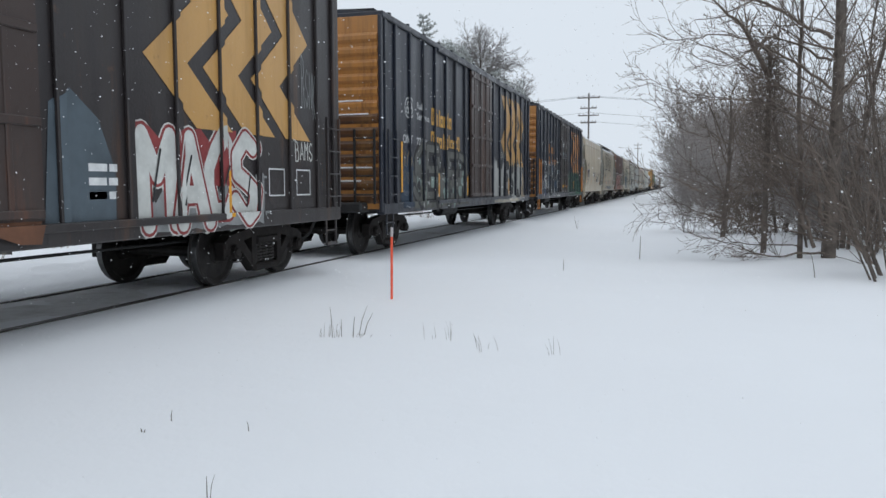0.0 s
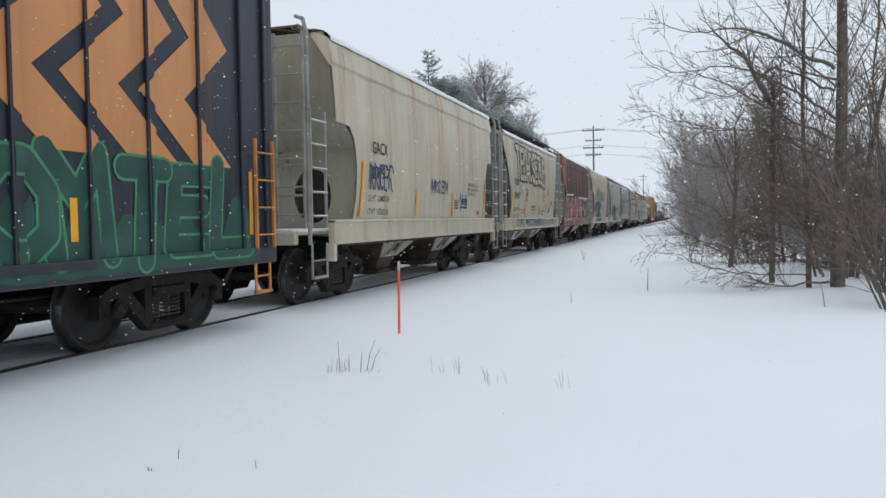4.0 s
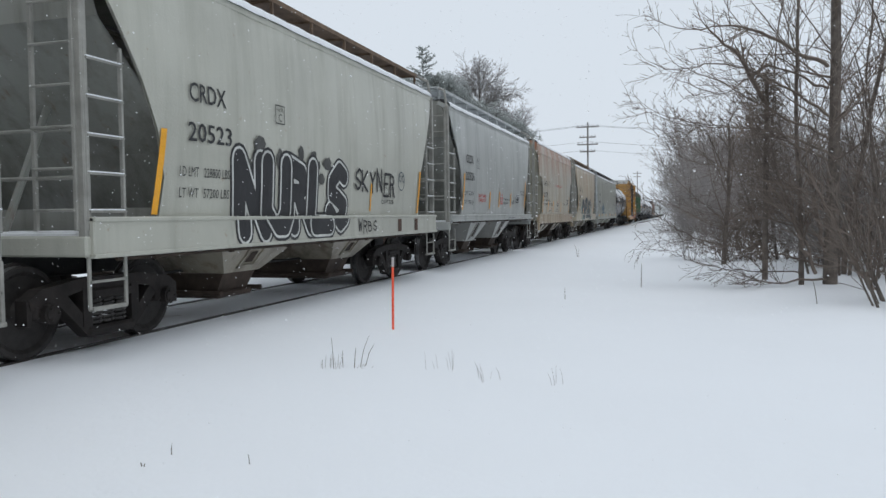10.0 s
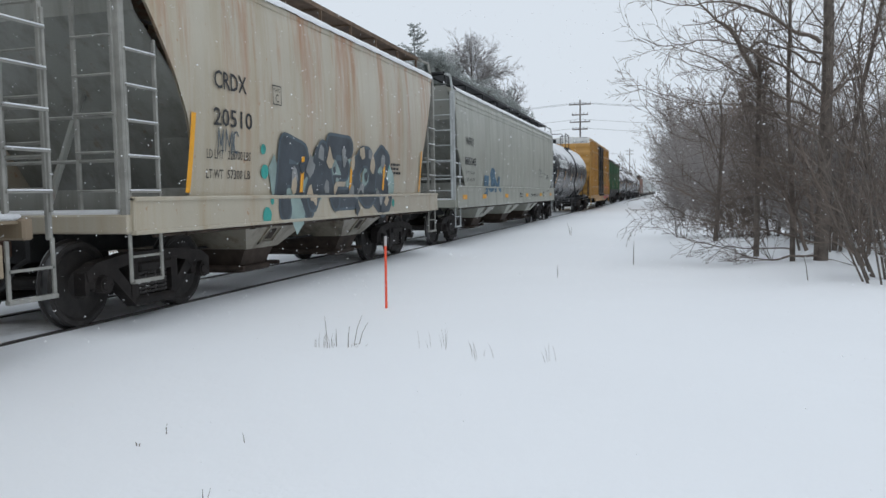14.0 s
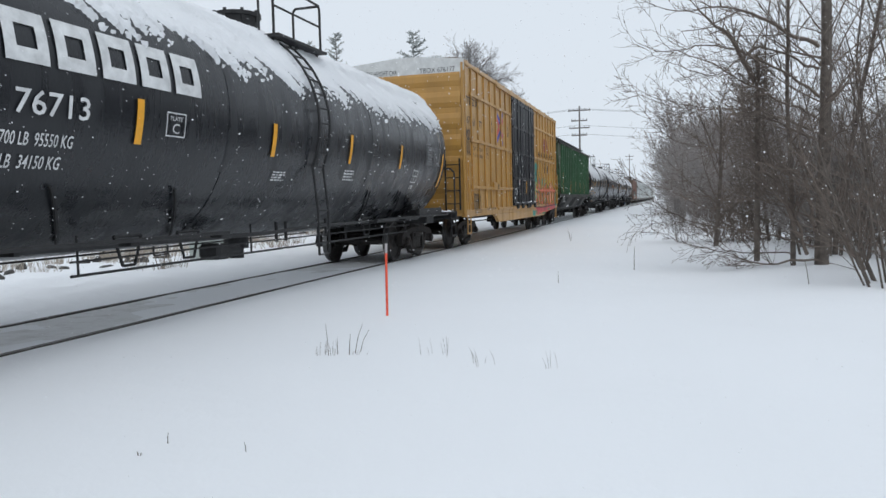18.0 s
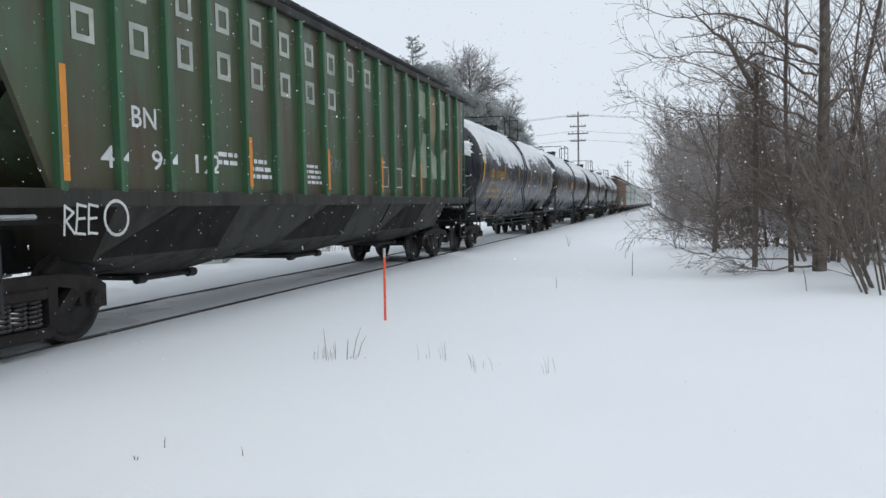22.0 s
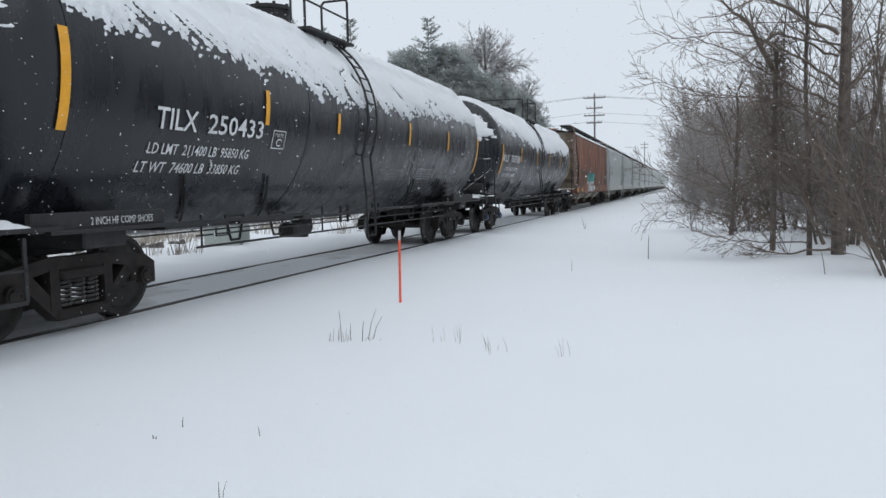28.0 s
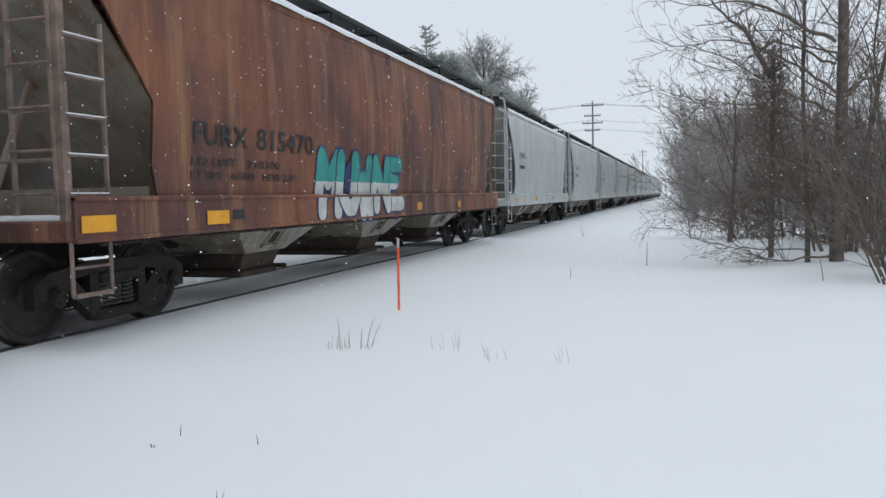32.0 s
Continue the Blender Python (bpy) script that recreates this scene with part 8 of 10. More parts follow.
for k, (x, z, w, rows) in enumerate(((-2.06, 2.58, 0.4, 1), (-1.36, 2.30, 0.1, 3), (-1.05, 2.30, 0.12, 3), (-1.8, 1.58, 0.2, 3), (-1.36, 1.58, 0.12, 2), (0.55, 3.2, 0.28, 1), (1.28, 3.1, 0.3, 3), (1.2, 2.62, 0.45, 5), (1.12, 2.22, 0.08, 3), (1.25, 2.22, 0.1, 3), (1.25, 1.6, 0.45, 4), (0.95, 1.6, 0.1, 2))):
    small_print(door_side, car, WHITE_INK, x, x + w, z, z + 0.042 * rows, rows, 190 + k)
m = Mesh()
door_side.rect(m, 0.14, 0.24, 1.55, 2.02, 0.012)
part("reflector", m, YELLOW, car)
for x, z in ((-1.08, 1.5), (1.28, 1.5)):
    m = Mesh()
    door_side.rect(m, x, x + 0.035, z, z + 0.13, 0.012)
    part("paper_label", m, WHITE_INK, car)
for x in (-1.75, -0.75, 0.35, 0.75, 1.95):
    # roller hangers on the lower door track, tipped with snow
    m = Mesh()
    m.box(x - 0.13, x + 0.13, -1.74, -1.63, 1.02, 1.22, 0.04)
    hang = part("door_roller", m, STEEL, car)
    m = Mesh()
    m.box(x - 0.09, x + 0.09, -1.72, -1.65, 1.22, 1.25, 0.012)
    part("roller_snow", m, CAR_SNOW, hang)
m = Mesh()
for x, z, w, h in ((-1.6, 2.66, 0.24, 0.24), (-0.95, 2.84, 0.24, 0.1), (-1.38, 1.88, 0.2, 0.18), (0.98, 1.89, 0.17, 0.17)):
    door_side.rect(m, x, x + w, z, z + h, 0.012)
part("paper_label", m, WHITE_INK, car)
m = Mesh()
for x, z in ((-1.27, 1.97), (1.07, 1.98)):
    door_side.rect(m, x, x + 0.08, z, z + 0.07, 0.015)
part("label_print", m, RED_INK, car)

# green rib-sided hopper
GREEN = paint("weathered_green_paint", (0.06, 0.105, 0.055), (0.075, 0.06, 0.038), 0.75, (0.075, 0.045, 0.028), 0.52, 0.68, patch=(0.075, 0.062, 0.038), patch_amt=0.9)
GREEN_RIB = paint("green_post_paint", (0.045, 0.125, 0.06), (0.04, 0.05, 0.035), 0.5, (0.06, 0.05, 0.03), 0.6, 0.75)
# near-black version of the slope paint, for shade painted on the bays
DARK_UNDER = paint("dark_slope_shade_paint", (0.018, 0.0165, 0.0155), (0.011, 0.0105, 0.01), 0.7, (0.02, 0.015, 0.012), 0.62, 0.76, rough=0.85, spec=0.15)
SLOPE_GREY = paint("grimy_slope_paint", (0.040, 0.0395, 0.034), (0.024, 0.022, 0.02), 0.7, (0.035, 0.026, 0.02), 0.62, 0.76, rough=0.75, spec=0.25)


def ribbed_hopper(centre, half):
    car = thing("hopper_car", "weathered green rib-sided covered hopper with grimy slopes and painted-on shade", "hopper car", GROUP)
    zb, zt, hw = 1.55, 4.22, 1.5
    xs = [-6.85 + 0.81 * i for i in range(18)]
    for s in (-1, 1):
        m = Mesh()
        poly = [(-half + 1.1, zb), (half - 0.35, zb), (half - 0.1, zt), (-half + 0.1, zt), (-half + 0.1, 3.7)]
        m.prism(poly, s * hw - 0.03, s * hw + 0.03)
        part("side_sheet", m, GREEN, car)
        m = Mesh()
        m.box(-half, half, s * 1.56 - 0.06, s * 1.56 + 0.06, zb - 0.14, zb + 0.03, 0.015)
        m.box(-half + 0.1, half - 0.1, s * 1.56 - 0.06, s * 1.56 + 0.05, zt - 0.06, zt + 0.06, 0.015)
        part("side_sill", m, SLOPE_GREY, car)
        for x in xs:
            q = Mesh()
            q.box(x - 0.045, x + 0.045, s * (hw + 0.07) - 0.06, s * (hw + 0.07) + 0.06, zb, zt - 0.05, 0.018)
            part("side_post", q, GREEN_RIB, car)
    m = Mesh()
    m.prism_x([(-1.5, zt), (1.5, zt), (1.0, zt + 0.25), (-1.0, zt + 0.25)], -half + 0.1, half - 0.1)
    part("roof", m, GREEN, car)
    m = Mesh()
    m.grid([[(x, y, zt + 0.27 - 0.25 * max(0, abs(y) - 1.0) + 0.02 * noise.noise((x, y * 3, 5))) for y in (-1.3, -1.0, -0.5, 0, 0.5, 1.0, 1.3)] for x in [-half + 0.2 + (2 * half - 0.4) * i / 30 for i in range(31)]])
    part("roof_snow", m, CAR_SNOW, car, "thin snow on the roof", True)
    for s in (-1, 1):
        m = Mesh()
        m.box(-half + 0.05, half - 0.05, s * 0.9 - 0.25, s * 0.9 + 0.25, zt + 0.4, zt + 0.44)
        for i in range(9):
            x = -half + 0.2 + (2 * half - 0.4) * i / 8
            m.box(x - 0.02, x + 0.02, s * 0.9 - 0.02, s * 0.9 + 0.02, zt + 0.1, zt + 0.4)
        part("running_board", m, STEEL, car)
    for s in (-1, 1):
        m = Mesh()
        prof = [(half - 0.12, zt + 0.1), (half - 0.12, 3.55), (half - 2.6, 1.35)]
        m.grid([[(s * x, y, z) for y in (-1.47, 0, 1.47)] for x, z in prof])
        m.grid([[(s * (x - 0.05), y, z) for y in (-1.47, 0, 1.47)] for x, z in prof])
        part("end_slope_sheet", m, GREEN, car)
        m = Mesh()
        m.box(s * half - 0.06, s * half + 0.06, -1.55, 1.55, 0.98, 1.32, 0.02)
        m.box(min(s * half, s * (half - 1.4)), max(s * half, s * (half - 1.4)), -1.5, 1.5, 1.26, 1.3)
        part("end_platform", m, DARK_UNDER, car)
        m = Mesh()
        m.box(min(s * half, s * (half - 1.0)), max(s * half, s * (half - 1.0)), -1.45, 1.45, 1.3, 1.35, 0.02)
        part("platform_snow", m, CAR_SNOW, car)
        for y in (-1.5, 1.5):
            ladder_side(car, s * (half - 0.5), s * half, y, 1.3, zt, 7, GREEN_RIB)
            ladder_end(car, s * (half + 0.05), y * 0.66, y * 0.97, 1.3, zt, 7, STEEL)
            stirrup(car, s * (half - 0.5), s * half, y, 0.5, 1.1, STEEL)
        add_truck(car, -6.85 if s < 0 else 6.57)
        m = Mesh()
        m.rod((s * (half - 0.2), -0.9, 1.35), (s * (half - 1.5), -0.9, 2.9), 0.05, 6)
        m.rod((s * (half - 0.2), 0.9, 1.35), (s * (half - 1.5), 0.9, 2.9), 0.05, 6)
        part("end_brace", m, STEEL, car)
    brake_wheel(car, -half - 0.05, 0.7, 2.4, STEEL)
    for c in (-4.07, -0.1, 4.0):
        m = Mesh()
        t = 2.0
        q = lambda a, y, z: [(c - a, -y, z), (c + a, -y, z), (c + a, y, z), (c - a, y, z)]
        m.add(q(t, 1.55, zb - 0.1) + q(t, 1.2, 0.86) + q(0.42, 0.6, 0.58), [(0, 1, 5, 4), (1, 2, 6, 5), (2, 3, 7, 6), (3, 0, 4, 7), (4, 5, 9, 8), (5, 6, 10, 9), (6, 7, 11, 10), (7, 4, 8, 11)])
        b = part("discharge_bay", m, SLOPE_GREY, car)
        # dark sheet on the bay face: shade of the recessed slope, as colour
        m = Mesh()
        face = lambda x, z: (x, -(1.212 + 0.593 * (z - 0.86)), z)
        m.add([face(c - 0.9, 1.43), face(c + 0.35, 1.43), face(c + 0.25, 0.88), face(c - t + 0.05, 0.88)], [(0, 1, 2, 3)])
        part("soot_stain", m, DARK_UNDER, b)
        m = Mesh()
        m.box(c - 0.46, c + 0.46, -0.62, 0.62, 0.5, 0.58, 0.02)
        m.rod((c - 0.55, -0.62, 0.53), (c + 0.55, -0.62, 0.53), 0.03, 8)
        m.rod((c - 0.6, -0.62, 0.53), (c - 0.45, -0.62, 0.53), 0.06, 8)
        m.rod((c + 0.45, -0.62, 0.53), (c + 0.6, -0.62, 0.53), 0.06, 8)
        part("outlet_gate", m, STEEL, b)
    underframe(car, half, 1.2)
    add_couplers(car, half + 0.05)
    edges = [e for x in xs for e in (x - 0.045, x + 0.045)]
    return car, Side(lambda x, z: hw + (0.13 if any(abs(x - r) < 0.045 for r in xs) else 0.03), edges), xs


car, side, posts = ribbed_hopper(209.2, 8.0)
joins(car, 209.2)
PALE_LETTER = plain("faded_white_lettering", (0.42, 0.45, 0.40), 0.65, 0.35, 2.0)
for z, first in ((3.56, 0), (2.98, 0)):
    for i in range(10 if z > 3.2 else 8):
        x = (posts[i + first] + posts[i + first + 1]) / 2
        m = Mesh()
        side.outline(m, x - 0.15, x + 0.15, z, z + 0.34, 0.065)
        part("company_lettering", m, PALE_LETTER, car)
for a, x, z in (("BN", -5.6, 2.24), ("44", -6.08, 1.8), ("94", -5.3, 1.8), ("12", -4.5, 1.8)):
    line_text("car_number", side, car, WHITE_INK, a, x - 0.2, x + 0.2, z, z + 0.22)
FADED_SAGE = plain("faded_sage_emblem_paint", (0.27, 0.31, 0.23), 0.65, 0.35, 2.0)
FADED_TAN = plain("faded_tan_emblem_paint", (0.26, 0.20, 0.125), 0.65, 0.35, 2.0)
for i, mat, shape in ((12, FADED_SAGE, ((0.5, 2.0), (1, 2.0), (1, 2.75))), (13, FADED_SAGE, ((0, 2.0), (1, 2.0), (1, 3.0), (0.65, 3.05), (0.3, 2.45), (0, 2.5))),
                      (13, FADED_SAGE, ((0, 3.45), (1, 3.35), (1, 3.95), (0, 4.0))), (14, FADED_TAN, ((0, 3.2), (0.6, 2.75), (1, 3.2), (1, 3.95), (0, 3.95))),
                      (14, FADED_SAGE, ((0, 2.0), (1, 2.0), (1, 2.5), (0, 2.8))), (15, FADED_SAGE, ((0, 3.2), (1, 3.25), (1, 3.95), (0, 3.95))),
                      (15, FADED_SAGE, ((0, 2.0), (0.9, 2.0), (1, 2.8), (0, 2.5))), (16, FADED_SAGE, ((0, 2.75), (0.4, 3.0), (0.4, 3.9), (0, 3.95)))):
    x0, x1 = posts[i] + 0.05, posts[i + 1] - 0.05
    m = Mesh()
    side.lay(m, [(x0 + (x1 - x0) * u, z) for u, z in shape])
    part("company_emblem", m, mat, car)
hand_tag(side, car, "KRAK", posts[7] + 0.08, posts[8] - 0.04, 1.95, 2.2, 0.02, SPRAY_GREY, 205)
for i in (10, 11):
    x = (posts[i] + posts[i + 1]) / 2
    m = Mesh()
    side.outline(m, x - 0.2, x + 0.2, 1.75, 2.15, 0.02)
    part("consolidated_stencil", m, WHITE_INK, car)
small_print(side, car, WHITE_INK, posts[4] + 0.08, posts[5] - 0.06, 1.75, 2.05, 3, 201)
small_print(side, car, WHITE_INK, posts[6] + 0.08, posts[7] - 0.06, 1.72, 2.05, 4, 203)
small_print(side, car, WHITE_INK, posts[3] + 0.08, posts[4] - 0.06, 1.9, 2.1, 2, 204)
stripes(side, car, [(posts[i] + 0.0, 1.65, 2.3 if i not in (0, 17) else 2.7, 0.08, 0) for i in (0, 4, 7, 10, 13, 17)], plain("orange_reflector", (0.62, 0.24, 0.03), 0.5, 0.15))
under_side = Side(lambda x, z: 1.62)
m = Mesh()
under_side.ring(m, -6.2, 1.3, 0.17, 0.03)
under_side.scribble(m, -6.9, -6.45, 1.15, 1.45, 0.025, 202, 3)
part("chalk_mark", m, SPRAY_WHITE, car)

# the tank cars that follow
ORANGE_INK = plain("orange_yellow_lettering", (0.62, 0.33, 0.05), 0.55, 0.2)
car, side = tank_car("tank_car", "black tank car with yellow lettering and streaky snow", 227.0, 7.5, BLACK_TANK_B, GROUP, shoes=ORANGE_INK, streaky=0.12, seed=6, cover=1.36, tail=0.5, trucks=(-7.2, 5.84))
joins(car, 227.0)
tank_marks(side, car, "UTLX", "673455", -6.5, 2.24, ORANGE_INK, (), 0.24, 1.15)
line_text("slogan_text", side, car, ORANGE_INK, "THE TANK CAR PEOPLE", -6.45, -5.15, 2.03, 2.12)
line_text("load_text", side, car, ORANGE_INK, "LD LMT   207800 LB   94250 KG", -6.6, -4.25, 1.78, 1.88)
line_text("load_text", side, car, ORANGE_INK, "LT WT   78200 LB   35450 KG", -6.65, -4.3, 1.6, 1.7)
plate_box(side, car, ORANGE_INK, -4.1, -3.75, 2.15, 2.42, "C")
small_print(side, car, ORANGE_INK, -3.0, -2.6, 1.65, 1.85, 5, 211)
line_text("shoe_text", side, car, ORANGE_INK, "SAFETY VALVE", 0.42, 1.0, 1.95, 2.0)
m = Mesh()
fine_rows(side, m, 4.95, 5.2, 1.72, 2.0, 6, 212, 0.4)
fine_rows(side, m, 5.9, 6.3, 2.66, 2.76, 2, 213, 0.6)
part("small_print", m, ORANGE_INK, car)
tank_table(side, car, 5.7, 6.9, 2.1, 2.6)
stripes(side, car, [(-7.4, 2.04, 3.02, 0.12, 0), (-4.25, 2.25, 2.73, 0.1, 0), (-1.6, 2.26, 2.71, 0.1, 0), (1.12, 2.24, 2.7, 0.1, 0), (3.86, 2.25, 2.73, 0.1, 0), (7.1, 2.0, 2.9, 0.1, 0)])

car, side = tank_car("tank_car", "black tank car with an orange placard and snow on its head", 244.2, 7.6, BLACK_TANK, GROUP, seed=9, cover=1.2, lead=0.2, top=-0.2, trucks=(-7.38, 5.9))
joins(car, 244.2)
tank_marks(side, car, "BRCX", "6112", -6.65, 2.18, TANK_INK, ("LD LMT  199400 LB  90446 KG", "LT WT  63600 LB  28850 KG"), 0.22, 1.05)
m = Mesh()
side.rect(m, -2.0, -1.2, 2.25, 2.58)
part("placard", m, plain("orange_placard", (0.66, 0.25, 0.03), 0.5, 0.1), car)
tank_table(side, car, 5.7, 6.9, 2.1, 2.6)
stripes(side, car, [(-7.6, 1.74, 2.6, 0.11, 0), (-4.1, 2.13, 2.56, 0.1, 0), (0.9, 2.2, 2.6, 0.09, 0), (3.6, 2.2, 2.6, 0.09, 0), (7.4, 1.9, 2.75, 0.1, 0)])

car, side = tank_car("tank_car", "black tank car with white lettering and scratched white tags", 261.5, 7.35, BLACK_TANK, GROUP, shoes=WHITE_INK, seed=12, cover=1.42, lead=0.32, top=-0.85, climb=0.55, tail=0.25, trucks=(-6.75, 6.2))
joins(car, 261.5)
tank_marks(side, car, "TILX", "250433", -6.0, 2.06, WHITE_INK, ("LD LMT  211400 LB  95850 KG", "LT WT  74600 LB  33850 KG"), 0.23, 1.18)
plate_box(side, car, WHITE_INK, -3.55, -3.2, 1.95, 2.2, "C")
for body, x0, x1, z in (("HANDLE MUST BE CHAINED TO UNDERSIDE OF CAR", 0.63, 1.94, 1.73), ("TO KEEP VALVE OPEN DURING UNLOADING", 0.75, 1.84, 1.67), ("HANDLE MUST BE LOCKED AND CHAINED IN", 0.65, 1.76, 1.61), ("CLOSED POSITION BEFORE LOADING", 0.72, 1.65, 1.56), ("STEAM", 0.64, 1.04, 1.40), ("CLOSED", -0.21, 0.03, 1.27)):
    line_text("notice_text", side, car, TANK_INK, body, x0, x1, z - 0.02, z + 0.025)
m = Mesh()
fine_rows(side, m, 2.78, 3.84, 1.56, 1.82, 5, 1, 0.55)
fine_rows(side, m, 4.18, 5.18, 1.62, 1.68, 2, 2, 0.55)
fine_rows(side, m, 5.26, 5.87, 1.50, 1.61, 3, 3, 0.55)
side.outline(m, 5.45, 5.93, 1.65, 1.95, 0.014)
side.rect(m, 5.64, 5.65, 1.65, 1.95)
part("small_print", m, TANK_INK, car)
m = Mesh()
for pts in ([(1.96, 1.91), (2.03, 1.98), (2.24, 2.07), (2.29, 2.09)],
            [(2.12, 2.04), (2.20, 1.91), (2.25, 1.75)],
            [(2.32, 2.22), (2.23, 2.14), (2.21, 2.04), (2.32, 1.94), (2.45, 1.91), (2.54, 1.98), (2.51, 2.11), (2.40, 2.20), (2.31, 2.20)],
            [(2.54, 2.21), (2.62, 2.05), (2.73, 1.85)],
            [(2.54, 2.20), (2.71, 2.15), (2.81, 2.06), (2.74, 2.01), (2.64, 2.00)],
            [(2.64, 2.00), (2.82, 1.96), (2.88, 1.89), (2.74, 1.86)],
            [(2.39, 1.90), (2.54, 1.82), (2.49, 1.73)],
            [(2.54, 1.82), (2.60, 1.90)],
            [(2.51, 1.79), (2.72, 1.78)],
            [(2.32, 1.42), (2.27, 1.59), (2.29, 1.71), (2.40, 1.52), (2.36, 1.50)],
            [(2.28, 1.57), (2.42, 1.59)],
            [(2.65, 1.37), (2.47, 1.64), (2.70, 1.50), (2.63, 1.71)],
            [(2.70, 1.47), (2.78, 1.55), (2.66, 1.64), (2.59, 1.59), (2.68, 1.47)],
            [(2.94, 1.42), (2.76, 1.64), (2.85, 1.73)],
            [(2.82, 1.56), (3.03, 1.47)],
            [(2.56, 1.40), (2.54, 1.46)],
            [(2.52, 2.38), (2.46, 2.34), (2.53, 2.29), (2.59, 2.34), (2.52, 2.38)]):
    side.stroke(m, pts, 0.020)
part("spray_tag", m, plain("faint_white_spray", (0.24, 0.25, 0.26), 0.6, 0.6, 7.0), car)
m = Mesh()
for pts in ([(4.94, 1.86), (4.91, 2.26), (5.23, 1.91)],
            [(4.92, 2.06), (5.09, 2.12)],
            [(5.29, 1.91), (5.14, 2.30), (5.38, 2.29), (5.35, 2.17), (5.20, 2.11), (5.63, 1.92)],
            [(5.66, 1.93), (5.51, 2.36), (5.70, 2.40)],
            [(5.58, 2.15), (5.74, 2.19)],
            [(4.80, 2.17), (4.87, 2.32), (5.09, 2.39), (5.03, 2.56), (5.15, 2.41), (5.35, 2.38), (5.42, 2.54), (5.49, 2.38), (5.64, 2.37), (5.61, 2.52)],
            [(5.11, 1.85), (5.11, 1.98), (5.29, 2.04), (5.57, 2.01), (5.68, 2.09)],
            [(4.80, 2.02), (4.96, 1.92), (5.08, 2.08), (5.38, 1.94), (5.45, 2.12), (5.75, 2.00)],
            [(4.99, 1.76), (5.05, 1.62), (5.09, 1.47)],
            [(5.08, 1.80), (5.09, 1.68)],
            [(3.94, 2.04), (3.92, 1.87), (3.81, 1.71), (3.78, 1.56)],
            [(4.05, 1.94), (3.93, 1.66)],
            [(3.85, 1.86), (4.03, 1.80)]):
    side.stroke(m, pts, 0.014)
part("spray_tag", m, plain("fainter_white_spray", (0.17, 0.18, 0.185), 0.6, 0.6, 7.0), car)
tank_table(side, car, 6.05, 7.0, 2.12, 2.6)
stripes(side, car, [(-7.3, 1.95, 2.88, 0.12, 0), (-3.75, 2.25, 2.71, 0.1, 0), (-1.5, 2.27, 2.6, 0.09, 0), (1.9, 2.25, 2.7, 0.1, 0), (4.6, 2.25, 2.7, 0.1, 0), (7.32, 1.77, 2.68, 0.1, 0)])

car, side = tank_car("tank_car", "black tank car with large white lettering and blue axle caps", 279.35, 7.45, BLACK_TANK_B, GROUP, streaky=0.03, seed=15, blue=True, cover=1.40, lead=0.42, top=0.0, tail=0.12, trucks=(-7.1, 6.1))
joins(car, 279.35)
tank_marks(side, car, "MULX", "700788", -7.3, 2.17, WHITE_INK, ("LD LMT  204900 LB  92900 KG", "LT WT  81100 LB  36800 KG"), 0.24, 1.42, 0.55)
plate_box(side, car, WHITE_INK, -4.0, -3.6, 2.05, 2.32, "C")
for body, x0, x1, z in (("CLOSE AND LOCK", 0.64, 1.08, 2.25), ("GDV SAFETY HANDLE", 0.64, 1.17, 2.17), ("SECUREMENT SYSTEM", 0.64, 1.20, 2.08), ("BEFORE LOADING", 0.64, 1.07, 2.00)):
    line_text("notice_text", side, car, TANK_INK, body, x0, x1, z - 0.025, z + 0.03)
m = Mesh()
fine_rows(side, m, 1.87, 2.64, 1.82, 2.07, 4, 1, 0.45)
fine_rows(side, m, 0.61, 1.16, 1.58, 1.72, 5, 2, 0.40)
fine_rows(side, m, 0.52, 1.04, 1.34, 1.45, 3, 3, 0.35)
fine_rows(side, m, 1.89, 2.61, 1.64, 1.67, 1, 4, 0.50)
fine_rows(side, m, -2.74, -1.56, 1.69, 2.07, 6, 5, 0.50)
fine_rows(side, m, -4.08, -3.21, 1.90, 1.93, 1, 6, 0.50)
side.rect(m, 4.92, 5.28, 1.66, 1.74)
part("small_print", m, TANK_INK, car)
m = Mesh()
side.stroke(m, [(0.74, 1.87), (0.74, 1.77), (0.86, 1.76), (1.01, 1.81)], 0.016)
side.stroke(m, [(1.09, 1.85), (1.20, 1.87), (1.26, 1.82), (1.20, 1.77), (1.13, 1.73)], 0.016)
side.stroke(m, [(-4.55, 1.64), (-4.54, 1.78), (-4.47, 1.64), (-4.43, 1.77), (-4.37, 1.62), (-4.36, 1.81), (-4.31, 1.64)], 0.018)
side.stroke(m, [(-4.44, 1.72), (-4.22, 1.76)], 0.018)
side.stroke(m, [(-4.31, 1.58), (-4.33, 1.68)], 0.018)
side.stroke(m, [(-4.40, 1.85), (-4.33, 1.92), (-4.36, 1.83), (-4.28, 1.85)], 0.018)
part("spray_tag", m, plain("blue_grey_spray", (0.13, 0.16, 0.185), 0.6, 0.5, 7.0), car)
tank_table(side, car, 5.95, 6.95, 2.2, 2.66)
stripes(side, car, [(-7.4, 1.78, 2.7, 0.12, 0), (-4.51, 2.22, 2.69, 0.1, 0), (-1.43, 2.21, 2.68, 0.1, 0), (1.35, 2.2, 2.68, 0.1, 0), (4.43, 2.2, 2.68, 0.1, 0), (7.33, 1.76, 2.68, 0.1, 0)])

